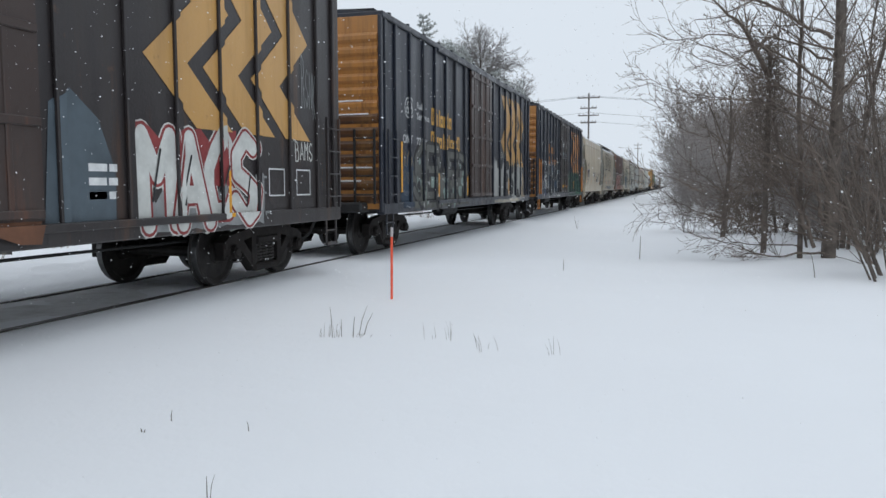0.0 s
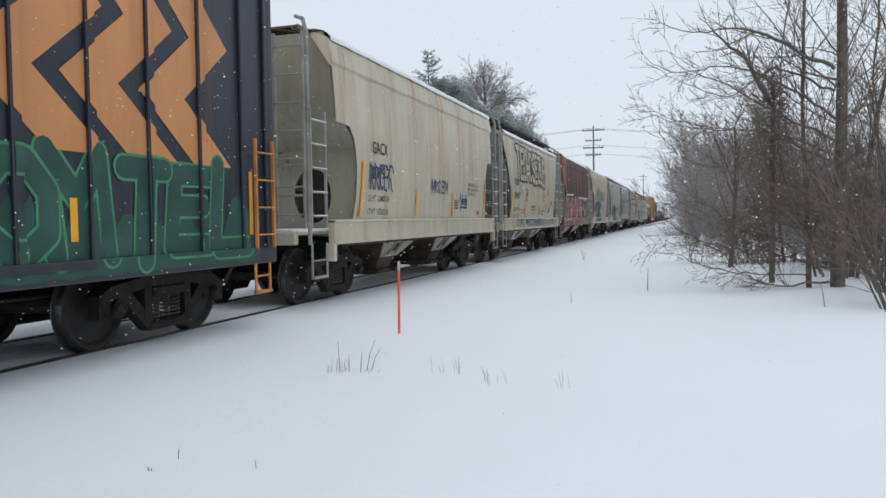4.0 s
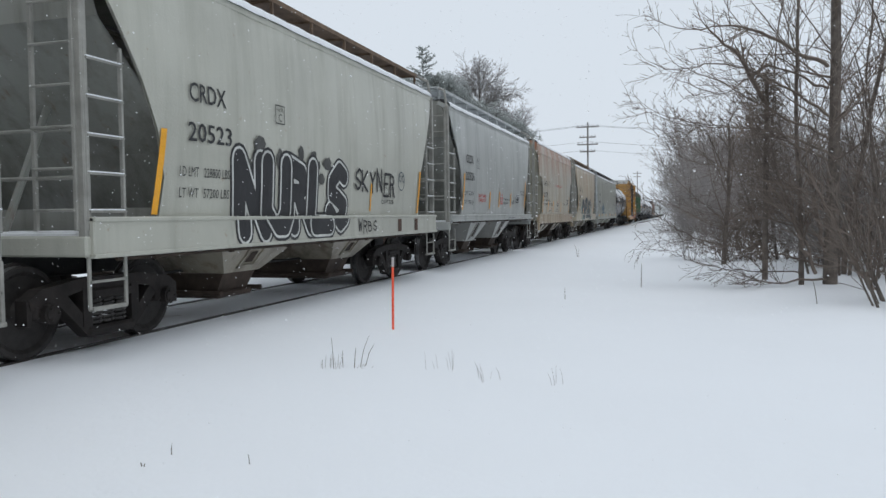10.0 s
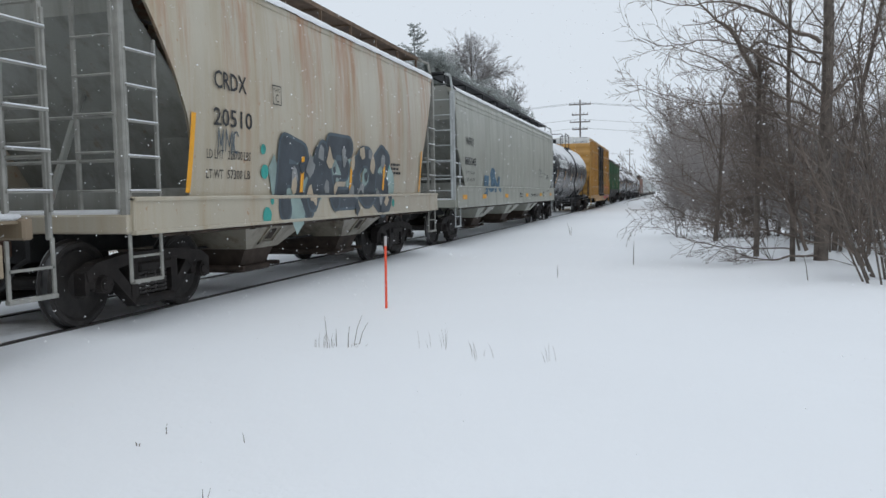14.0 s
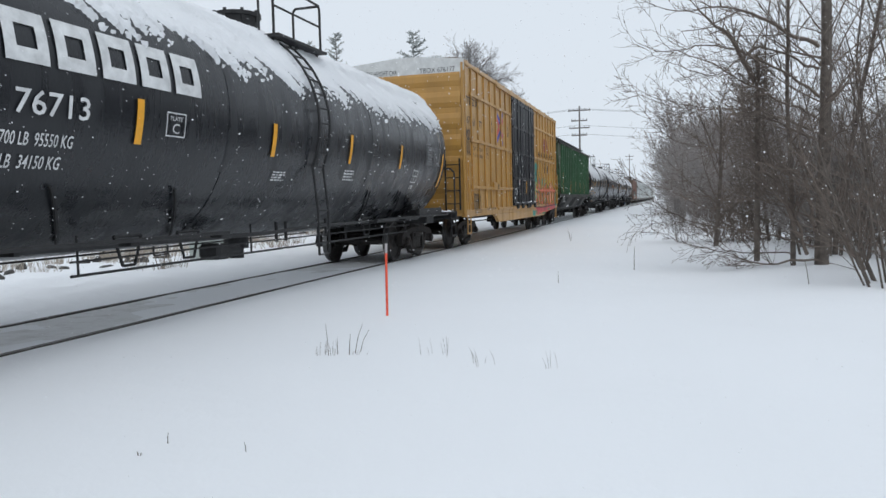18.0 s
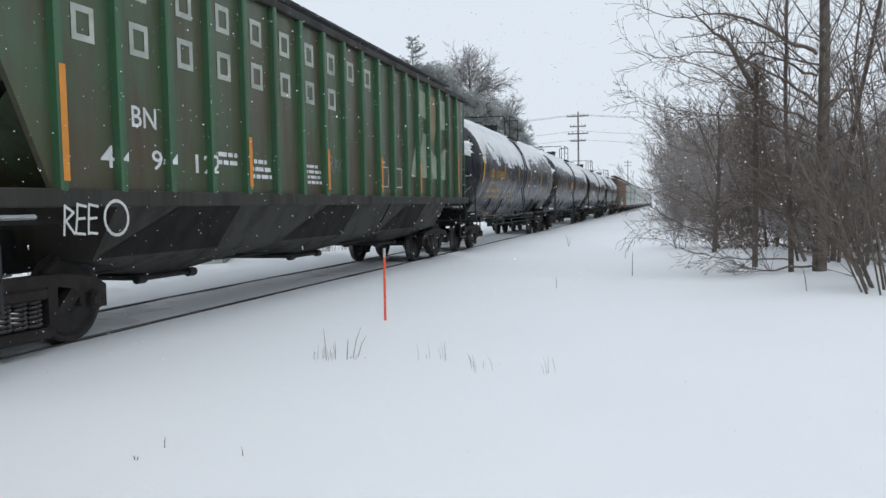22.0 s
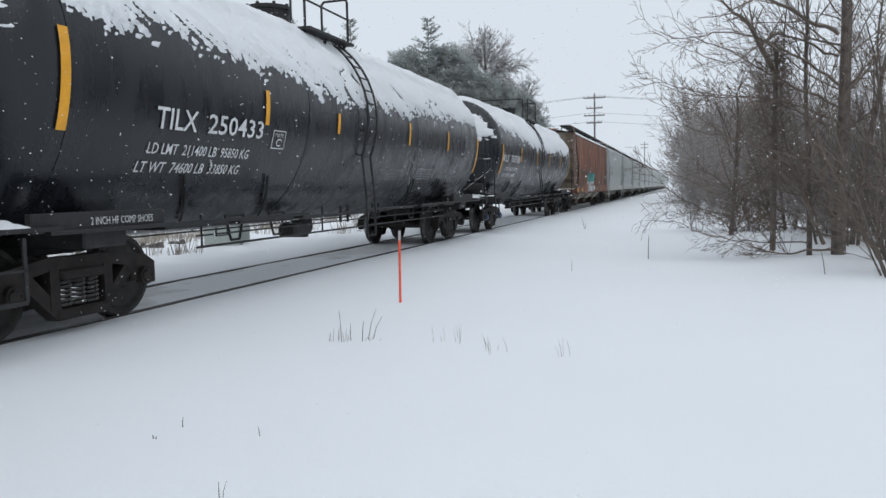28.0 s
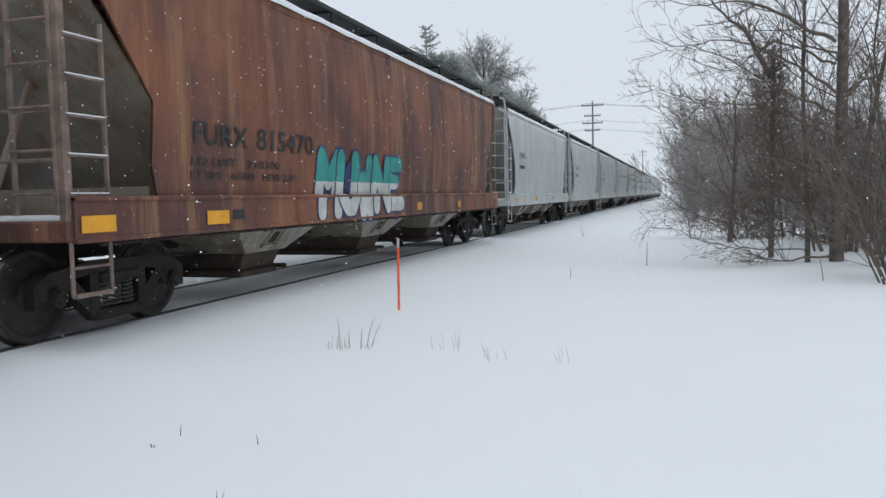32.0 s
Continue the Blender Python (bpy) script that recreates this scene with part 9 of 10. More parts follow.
# rust-brown hopper
car, side = hopper("hopper_car", "rust-brown covered hopper with teal and white graffiti", 297.15, 8.4, RUST_BROWN, RUST_BROWN, paint("rusty_grey_end_paint", (0.20, 0.17, 0.13), (0.08, 0.06, 0.045), 0.7, (0.14, 0.06, 0.03), 0.52, 0.68), "deep", 3, GROUP, LADDER_RUST, walk_mat=STEEL, under=UNDER_GREY, panels=10, trucks=(-7.25, 7.0))
joins(car, 297.15)
line_text("reporting_mark", side, car, BLACK_INK, "FURX", -6.55, -5.4, 2.0, 2.26)
line_text("car_number", side, car, BLACK_INK, "815470", -5.2, -3.6, 2.0, 2.28)
for i, b in enumerate(("LD LMT   218300", "LT WT   67700   NEW 2-80")):
    line_text("load_text", side, car, BLACK_INK, b, -6.6, -4.6 + 0.5 * i, 1.76 - 0.16 * i, 1.86 - 0.16 * i)
chips(side, car, -3.5, 0.2, 1.1, 1.9, ((SPRAY_NAVY, 8, 0.24, 0.003),), 241)
for i, lines in enumerate(glyph_lines("MUWNE", -3.45, 0.2, 1.18, 2.0, 242, 0.08, 0.0, 0.12)):
    base = 0.005 + 0.005 * (i % 2)
    m = Mesh()
    sprayed(side, m, lines, 0.36, base)
    letter = part("graffiti_letter", m, SPRAY_NAVY, car)
    m = Mesh()
    sprayed(side, m, lines, 0.28, base + 0.0016)
    part("letter_fill", m, SPRAY_WHITE, letter)
    m = Mesh()
    sprayed(side, m, lines, 0.28, base + 0.0034, 1.62)
    part("letter_top", m, SPRAY_TEAL, letter)
for x0, x1 in ((-8.35, -7.9), (-6.4, -5.95), (1.0, 1.3), (4.0, 4.3)):
    m = Mesh()
    side.rect(m, x0, x1, 1.08, 1.24, 0.012)
    part("reflector", m, plain("dull_orange_reflector", (0.62, 0.28, 0.03), 0.5, 0.15) if x0 > 0 else YELLOW, car)
m = Mesh()
side.rect(m, -5.85, -5.6, 1.12, 1.24)
part("dark_label", m, BLACK_INK, car)

# the string of pale grey hoppers that ends the train, all alike
car, side = hopper("hopper_car", "pale grey covered hopper in a row of alike cars", 313.9, 6.6, PALE_GREY, PALE_GREY, END_GREY, "curved", 3, GROUP, GALV, walk_mat=STEEL, under=UNDER_GREY, panels=8, joined=True)
line_text("reporting_mark", side, car, BLACK_INK, "FURX", -4.9, -3.9, 2.6, 2.8)
small_print(side, car, BLACK_INK, -4.9, -3.9, 2.2, 2.4, 1, 251)
for x in (-5.6, -2, 2, 5.6):
    m = Mesh()
    side.rect(m, x - 0.2, x + 0.2, 1.14, 1.25, 0.012)
    part("reflector", m, YELLOW, car)
joins(car, 313.9)
LAST = car
for i in range(1, 15):
    twin = copy_thing(LAST, pose(0, 0, 0))
    for w in twin.children_recursive:
        if w.name.startswith("wheelset"):
            WHEELSETS[1 if w.location.x > 0 else -1].append(w)
    joins(twin, 313.9 + 14.7 * i)


# ---- beside the track ----
def snow_at(x, y):
    return ground_height(x, y)


m = Mesh()
stake = thing("marker_stake", "thin orange plastic marker stake standing in snow", "marker stake")
stake.location = (-3.38, 8.97, 0)
m.rod((0, 0, -0.2), (0.004, 0.01, 0.72), 0.016, 10)
part("stake_shaft", m, ORANGE_STAKE, stake)
m = Mesh()
m.rod((0.004, 0.01, 0.72), (0.006, 0.012, 0.84), 0.0175, 10)
part("reflective_band", m, plain("pale_reflective_band", (0.45, 0.42, 0.42), 0.4, 0.15), stake, "faded grey reflective band")

STALKS = [  # x, y, height, lean in x, thickness
    (-3.07, 6.56, 0.30, -0.02, 0.004), (-3.01, 6.63, 0.17, 0.0, 0.004), (-2.89, 6.62, 0.20, 0.02, 0.005),
    (-2.87, 6.70, 0.30, 0.09, 0.004), (-2.85, 6.77, 0.22, 0.10, 0.004)]


def weed_clump(x, y, stalks, label):
    w = thing("dry_weeds", label, "weeds", "dry weeds in the snow")
    z = snow_at(x, y)
    w.location = (x, y, z)
    for dx, dy, h, lean, r in stalks:
        q = Mesh()
        q.rod((dx, dy, -0.05), (dx + lean * 0.5, dy, h * 0.55), r, 5, r * 0.8)
        q.rod((dx + lean * 0.5, dy, h * 0.55), (dx + lean * 1.1, dy, h), r * 0.8, 5, r * 0.35)
        part("stalk", q, WEED, w)
    return w


rng = random.Random(5)
weed_clump(-2.97, 6.63, [(x + 2.97, y - 6.63, h, l, r) for x, y, h, l, r in STALKS] + [(rng.uniform(-0.24, -0.02), rng.uniform(-0.1, 0.05), rng.uniform(0.06, 0.14), rng.uniform(-0.03, 0.02), 0.0022) for _ in range(12)] + [(rng.uniform(0.1, 0.28), rng.uniform(-0.1, 0.05), rng.uniform(0.03, 0.06), 0.03, 0.002) for _ in range(5)], "clump of thin dry weed stalks poking out of snow")
weed_clump(-2.1, 6.82, [(rng.uniform(-0.12, 0.16), rng.uniform(-0.15, 0.1), rng.uniform(0.05, 0.17), rng.uniform(-0.03, 0.05), 0.0015) for _ in range(8)], "few thin grass blades showing through snow")
weed_clump(-1.58, 6.41, [(rng.uniform(-0.08, 0.16), rng.uniform(-0.12, 0.1), rng.uniform(0.05, 0.15), rng.uniform(-0.06, 0.04), 0.0017) for _ in range(7)], "small tuft of bent grass blades in snow")
weed_clump(-0.96, 6.36, [(rng.uniform(-0.05, 0.07), rng.uniform(-0.05, 0.05), rng.uniform(0.08, 0.17), rng.uniform(-0.06, 0.0), 0.0016) for _ in range(4)], "two or three pale grass blades in snow")
weed_clump(-2.94, 3.94, [(0, 0, 0.07, 0.01, 0.0032), (0.01, 0, 0.04, -0.01, 0.002)], "single short stalk tip in smooth snow")
weed_clump(-2.96, 3.70, [(0, 0, 0.025, -0.01, 0.005), (0.01, 0.0, 0.02, 0.01, 0.004)], "dark stub of a stalk in smooth snow")
weed_clump(-2.36, 3.88, [(0, 0, 0.06, -0.01, 0.003)], "single short stalk tip in smooth snow")
weed_clump(-2.02, 2.95, [(0, 0, 0.10, 0.0, 0.003), (0.01, 0, 0.11, 0.03, 0.002)], "curled dry grass blade near the path")
weed_clump(-0.62, 15.2, [(0, 0, 0.46, 0.01, 0.010)], "upright bare twig standing in the snow field")
weed_clump(-1.79, 13.06, [(0, 0, 0.20, 0.0, 0.006)], "short bare twig standing in the snow field")
weed_clump(-3.1, 25.8, [(0, 0, 0.42, -0.10, 0.010), (0.02, 0, 0.3, 0.02, 0.006)], "bent dry stalk in the snow field")
weed_clump(2.05, 12.6, [(0, 0, 0.36, -0.06, 0.008)], "leaning bare twig beside the thicket")

# things seen below and between the cars on the far side
cab = thing("utility_cabinet", "pale green metal utility cabinet standing in snow", "cabinet")
cab.location = (-11.0, 16.9, snow_at(-11.0, 16.9) - 0.05)
cab.rotation_euler = (0, 0, radians(12))
m = Mesh()
m.box(-0.45, 0.45, -0.4, 0.4, 0, 1.15, 0.03)
part("cabinet_body", m, CABINET, cab)
m = Mesh()
m.box(-0.48, 0.48, -0.43, 0.43, 1.15, 1.2, 0.015)
part("cabinet_lid", m, CABINET, cab)
m = Mesh()
m.box(0.455, 0.47, -0.34, 0.34, 0.12, 1.05, 0.004)
part("cabinet_door", m, CABINET, cab)

rng = random.Random(15)
for k in range(60):
    x, y = rng.uniform(-17, -9.4), rng.uniform(5, 40)
    if abs(x + 11) < 0.8 and abs(y - 16.9) < 1.5:
        continue
    b = Mesh()
    for j in range(rng.randint(14, 34)):
        a, r0, h = rng.uniform(0, 6.3), rng.uniform(0, 0.3), rng.uniform(0.12, 0.55)
        p = (r0 * math.cos(a), r0 * math.sin(a), -0.05)
        q = (p[0] + 0.3 * h * math.cos(a) + rng.uniform(-0.1, 0.1), p[1] + 0.3 * h * math.sin(a), h)
        b.rod(p, q, 0.008, 4, 0.003, False)
    o = tagged(new("dead_brush", b.mesh("dead_brush", BRUSH)), "tuft of dead tan brush sticking out of snow", "brush", "brush beyond the track")
    o.location = (x, y, snow_at(x, y))


TAN_GRASS = plain("pale_dead_grass", (0.42, 0.37, 0.31), 0.9, 0.3, 5.0)
rng = random.Random(16)
for k in range(46):
    x, y = rng.uniform(-15.2, -12.2), rng.uniform(9, 26)
    if k < 12:
        x, y = rng.uniform(-15.2, -13.6), rng.uniform(17, 20)
    b = Mesh()
    for j in range(rng.randint(20, 46)):
        a, r0, h = rng.uniform(0, 6.3), rng.uniform(0, 0.4), rng.uniform(0.08, 0.4)
        p = (r0 * math.cos(a), r0 * math.sin(a), -0.05)
        b.rod(p, (p[0] + 0.4 * h * math.cos(a) + rng.uniform(-0.1, 0.1), p[1] + 0.4 * h * math.sin(a), h), 0.008, 3, 0.004, False)
    o = tagged(new("dead_grass", b.mesh("dead_grass", TAN_GRASS)), "tuft of pale dead grass poking out of snow", "grass", "brush beyond the track")
    o.location = (x, y, snow_at(x, y))
DEBRIS = plain("dark_wet_debris", (0.075, 0.07, 0.066), 0.85, 0.4, 8.0)
for k in range(26):
    x, y = rng.uniform(-14.2, -12.0), rng.uniform(9.5, 20)
    b = Mesh()
    n, long, wide, high = 9, rng.uniform(0.08, 0.34), rng.uniform(0.06, 0.14), rng.uniform(0.03, 0.13)
    ring = [(long * math.cos(6.283 * i / n) * rng.uniform(0.7, 1.1), wide * math.sin(6.283 * i / n) * rng.uniform(0.7, 1.1)) for i in range(n)]
    b.grid([[(px * f, py * f, hz * high * (1 + 0.3 * px / long)) for px, py in ring + ring[:1]] for f, hz in ((1.0, -0.6), (1.0, 0.4), (0.75, 0.95), (0.05, 1.0))])
    o = tagged(new("debris_lump", b.mesh("debris_lump", DEBRIS)), "dark lump of debris half buried in snow", "debris", "debris beyond the track")
    o.location, o.rotation_euler = (x, y, snow_at(x, y)), (0, 0, rng.uniform(0, 3.1))


# ---- bare trees and thicket ----
def branch(m, rng, p, d, length, r, level, spec):
    """One limb as a chain of tapering rods, with its side shoots."""
    steps = max(2, int(length / spec["step"]) + 1) if level < 2 else max(2, int(length / (spec["step"] * 0.7)))
    seg = length / steps
    for i in range(steps):
        k = (i + 1) / steps
        d = (d + Vector((rng.gauss(0, 1), rng.gauss(0, 1), rng.gauss(0, 1))) * spec["wander"] + Vector((0, 0, spec["rise"] if level else 0.02))).normalized()
        q = p + d * seg
        r2 = max(spec["tip"], r * (1 - 0.75 / steps))
        if q.z < 0.02:
            q.z = 0.02
            d.z = abs(d.z)
        m.rod(p, q, r, 6 if r > 0.05 else (4 if r > 0.012 else 3), r2, False)
        if level < spec["levels"] and k > (spec["bare"] if level == 0 else 0.15):
            for _ in range(spec["shoots"][level] if rng.random() < 0.85 else 0):
                side_dir = d.cross(Vector((rng.gauss(0, 1), rng.gauss(0, 1), rng.gauss(0, 1)))).normalized()
                a = rng.uniform(*spec["angle"])
                nd = (d * math.cos(a) + side_dir * math.sin(a)).normalized()
                nl = length * rng.uniform(*spec["ratio"]) * (1.15 - 0.6 * k)
                if nl > spec["least"]:
                    branch(m, rng, q, nd, nl, r2 * rng.uniform(0.45, 0.7), level + 1, spec)
        p, r = q, r2


def bare_tree(seed, height, r, lean=(0, 0), spec=None, stems=1, spread=0.0):
    rng = random.Random(seed)
    base = dict(step=0.42, wander=0.10, rise=0.05, tip=0.0035, levels=4, bare=0.22, shoots=(2, 2, 2, 1), angle=(0.5, 1.1), ratio=(0.32, 0.6), least=0.18, sway=0.045, limb=1.0)
    base.update(spec or {})
    trunks, crown = [], Mesh()
    for s in range(stems):
        trunk = Mesh()
        trunks.append(trunk)
        a = rng.uniform(0, 6.28)
        d = Vector((lean[0] + spread * math.cos(a), lean[1] + spread * math.sin(a), 1)).normalized()
        foot = 0.06 * min(stems, 5) * (stems > 1)
        p = Vector((foot * math.cos(a), foot * math.sin(a), -0.15))
        h = height * (1 if s == 0 else rng.uniform(0.55, 0.95))
        rr = r * (1 if s == 0 else rng.uniform(0.5, 0.9))
        steps = max(5, int(h / 0.6))
        for i in range(steps):
            k = (i + 1) / steps
            d = (d + Vector((rng.gauss(0, 1), rng.gauss(0, 1), 0.3)) * base["sway"]).normalized()
            q = p + d * (h / steps)
            r2 = rr * (1 - 0.8 / steps)
            trunk.rod(p, q, rr, 9 if rr > 0.06 else 6, r2, False)
            if k > base["bare"]:
                for _ in range(base["shoots"][0]):
                    side_dir = d.cross(Vector((rng.gauss(0, 1), rng.gauss(0, 1), rng.gauss(0, 1)))).normalized()
                    an = rng.uniform(*base["angle"])
                    nd = (d * math.cos(an) + side_dir * math.sin(an)).normalized()
                    branch(crown, rng, q, nd, h * rng.uniform(*base["ratio"]) * (1.2 - 0.75 * k), r2 * rng.uniform(0.35, 0.6) * base["limb"], 1, base)
            p, rr = q, r2
    return trunks, crown


def plant(trunks, crown, where, label, group, twig=None, name="bare_tree", rz=0.0, category="tree"):
    t = thing(name, label, category, group)
    t.location = where
    t.rotation_euler = (0, 0, rz)
    for k in trunks:
        part("trunk" if len(trunks) == 1 else "stem", k, BARK, t)
    part("crown", crown, twig or TWIG, t)
    return t


THICKET = "bare thicket beside the line"
near = [
    ((2.74, 15.56), 101, 10.5, 0.130, (0.004, 0.0), dict(limb=0.42, levels=4, shoots=(3, 3, 2, 2), ratio=(0.2, 0.38), bare=0.27, sway=0.012, tip=0.004), 1, 0.0, "tall bare tree with a straight grey-brown trunk"),
    ((2.25, 15.51), 102, 7.2, 0.05, (0.0, 0.01), dict(limb=0.6, levels=4, shoots=(3, 3, 2, 2), bare=0.2, ratio=(0.2, 0.38), sway=0.025, tip=0.004), 1, 0.0, "slim bare tree beside a thicker one"),
    ((3.1, 12.3), 103, 3.6, 0.03, (-0.16, 0.05), dict(levels=4, shoots=(3, 2, 2, 1), bare=0.10, ratio=(0.26, 0.46), tip=0.004), 10, 0.2, "many-stemmed bare shrub leaning over the snow edge"),
    ((3.35, 12.9), 112, 2.6, 0.03, (-0.05, 0.05), dict(levels=4, shoots=(3, 2, 2, 1), bare=0.05, ratio=(0.3, 0.5), tip=0.004), 6, 0.3, "dense many-stemmed bare shrub in the thicket"),
    ((1.28, 22.4), 104, 4.0, 0.075, (0.0, 0.0), dict(levels=4, shoots=(3, 2, 2, 1), bare=0.25, ratio=(0.4, 0.7)), 1, 0.0, "bare tree with a short thick trunk"),
    ((3.3, 18.2), 105, 3.9, 0.028, (-0.06, 0), dict(levels=4, shoots=(2, 2, 2, 1), bare=0.08, ratio=(0.3, 0.55)), 6, 0.22, "dense many-stemmed bare shrub in the thicket"),
    ((3.75, 14.6), 106, 3.8, 0.022, (-0.02, 0), dict(levels=4, shoots=(2, 2, 2, 1), bare=0.1, ratio=(0.28, 0.5)), 5, 0.16, "dense many-stemmed bare shrub in the thicket"),
    ((3.0, 25.0), 107, 4.6, 0.05, (-0.05, 0), dict(levels=4, shoots=(2, 2, 2, 1), bare=0.1, ratio=(0.32, 0.58)), 4, 0.2, "dense many-stemmed bare shrub in the thicket"),
    ((5.0, 17.8), 108, 9.0, 0.045, (-0.03, 0.0), dict(sway=0.10, levels=4, shoots=(3, 3, 2, 2), ratio=(0.2, 0.36), bare=0.15), 2, 0.06, "tall slender bare tree in the thicket"),
    ((3.75, 17.0), 109, 8.0, 0.03, (0.12, 0.0), dict(sway=0.10, levels=4, shoots=(3, 3, 2, 2), ratio=(0.18, 0.32), bare=0.15), 2, 0.05, "tall slender bare tree in the thicket"),
    ((2.75, 18.6), 110, 7.0, 0.028, (-0.12, 0.0), dict(sway=0.10, levels=4, shoots=(3, 3, 2, 2), ratio=(0.2, 0.34), bare=0.12), 2, 0.07, "tall slender bare tree in the thicket"),
    ((4.7, 16.6), 113, 9.0, 0.06, (-0.02, 0.0), dict(limb=0.7, sway=0.05, levels=4, shoots=(3, 3, 2, 2), ratio=(0.26, 0.42), bare=0.38), 1, 0.0, "tall slender bare tree in the thicket"),
    ((6.0, 16.0), 114, 9.0, 0.07, (-0.05, 0.0), dict(limb=0.7, sway=0.05, levels=4, shoots=(3, 3, 2, 2), ratio=(0.28, 0.44), bare=0.36), 1, 0.0, "tall slender bare tree in the thicket"),
    ((3.5, 18.4), 115, 9.5, 0.06, (0.03, 0.0), dict(limb=0.7, sway=0.05, levels=4, shoots=(3, 3, 2, 2), ratio=(0.25, 0.4), bare=0.4), 1, 0.0, "tall slender bare tree in the thicket"),
    ((4.2, 15.4), 111, 6.5, 0.028, (-0.09, 0.0), dict(sway=0.10, levels=4, shoots=(2, 3, 2, 1), ratio=(0.2, 0.36), bare=0.1), 3, 0.1, "tall slender bare tree in the thicket"),
]
for (x, y), seed, h, r, lean, spec, stems, spread, label in near:
    a, b = bare_tree(seed, h, r, lean, spec, stems, spread)
    plant(a, b, (x, y, snow_at(x, y)), label, THICKET)


# long limbs that arch out over the snow
def arched_limb(rng, pts, r, spec):
    m = Mesh()
    pts = [Vector(p) for p in pts]
    total = sum((q - p).length for p, q in zip(pts, pts[1:]))
    run = 0.0
    for i in range(len(pts) - 1):
        before, after = pts[max(0, i - 1)], pts[min(len(pts) - 1, i + 2)]
        n = max(3, int((pts[i + 1] - pts[i]).length / 0.16))
        p = pts[i]
        for k in range(1, n + 1):
            t = k / n
            q = 0.5 * (2 * pts[i] + (pts[i + 1] - before) * t + (2 * before - 5 * pts[i] + 4 * pts[i + 1] - after) * t * t + (3 * pts[i] - before - 3 * pts[i + 1] + after) * t ** 3)
            if k < n:
                q = q + Vector((rng.gauss(0, 1), rng.gauss(0, 1), rng.gauss(0, 1))) * 0.018
            d = (q - p)
            run += d.length
            w0 = max(0.004, r * (1 - 0.88 * (run - d.length) / total))
            m.rod(p, q, w0, 6 if w0 > 0.02 else 4, max(0.004, r * (1 - 0.88 * run / total)), False)
            for _ in range(2 if run > 0.16 * total and rng.random() < 0.75 else 0):
                d.normalize()
                side_dir = d.cross(Vector((rng.gauss(0, 1), rng.gauss(0, 1), rng.gauss(0, 0.6)))).normalized()
                an = rng.uniform(0.4, 1.0)
                branch(m, rng, q, (d * math.cos(an) + side_dir * math.sin(an)).normalized(), rng.uniform(0.4, 1.25) * (1.1 - 0.65 * run / total), max(0.005, w0 * 0.5), 1, spec)
            p = q
    return m


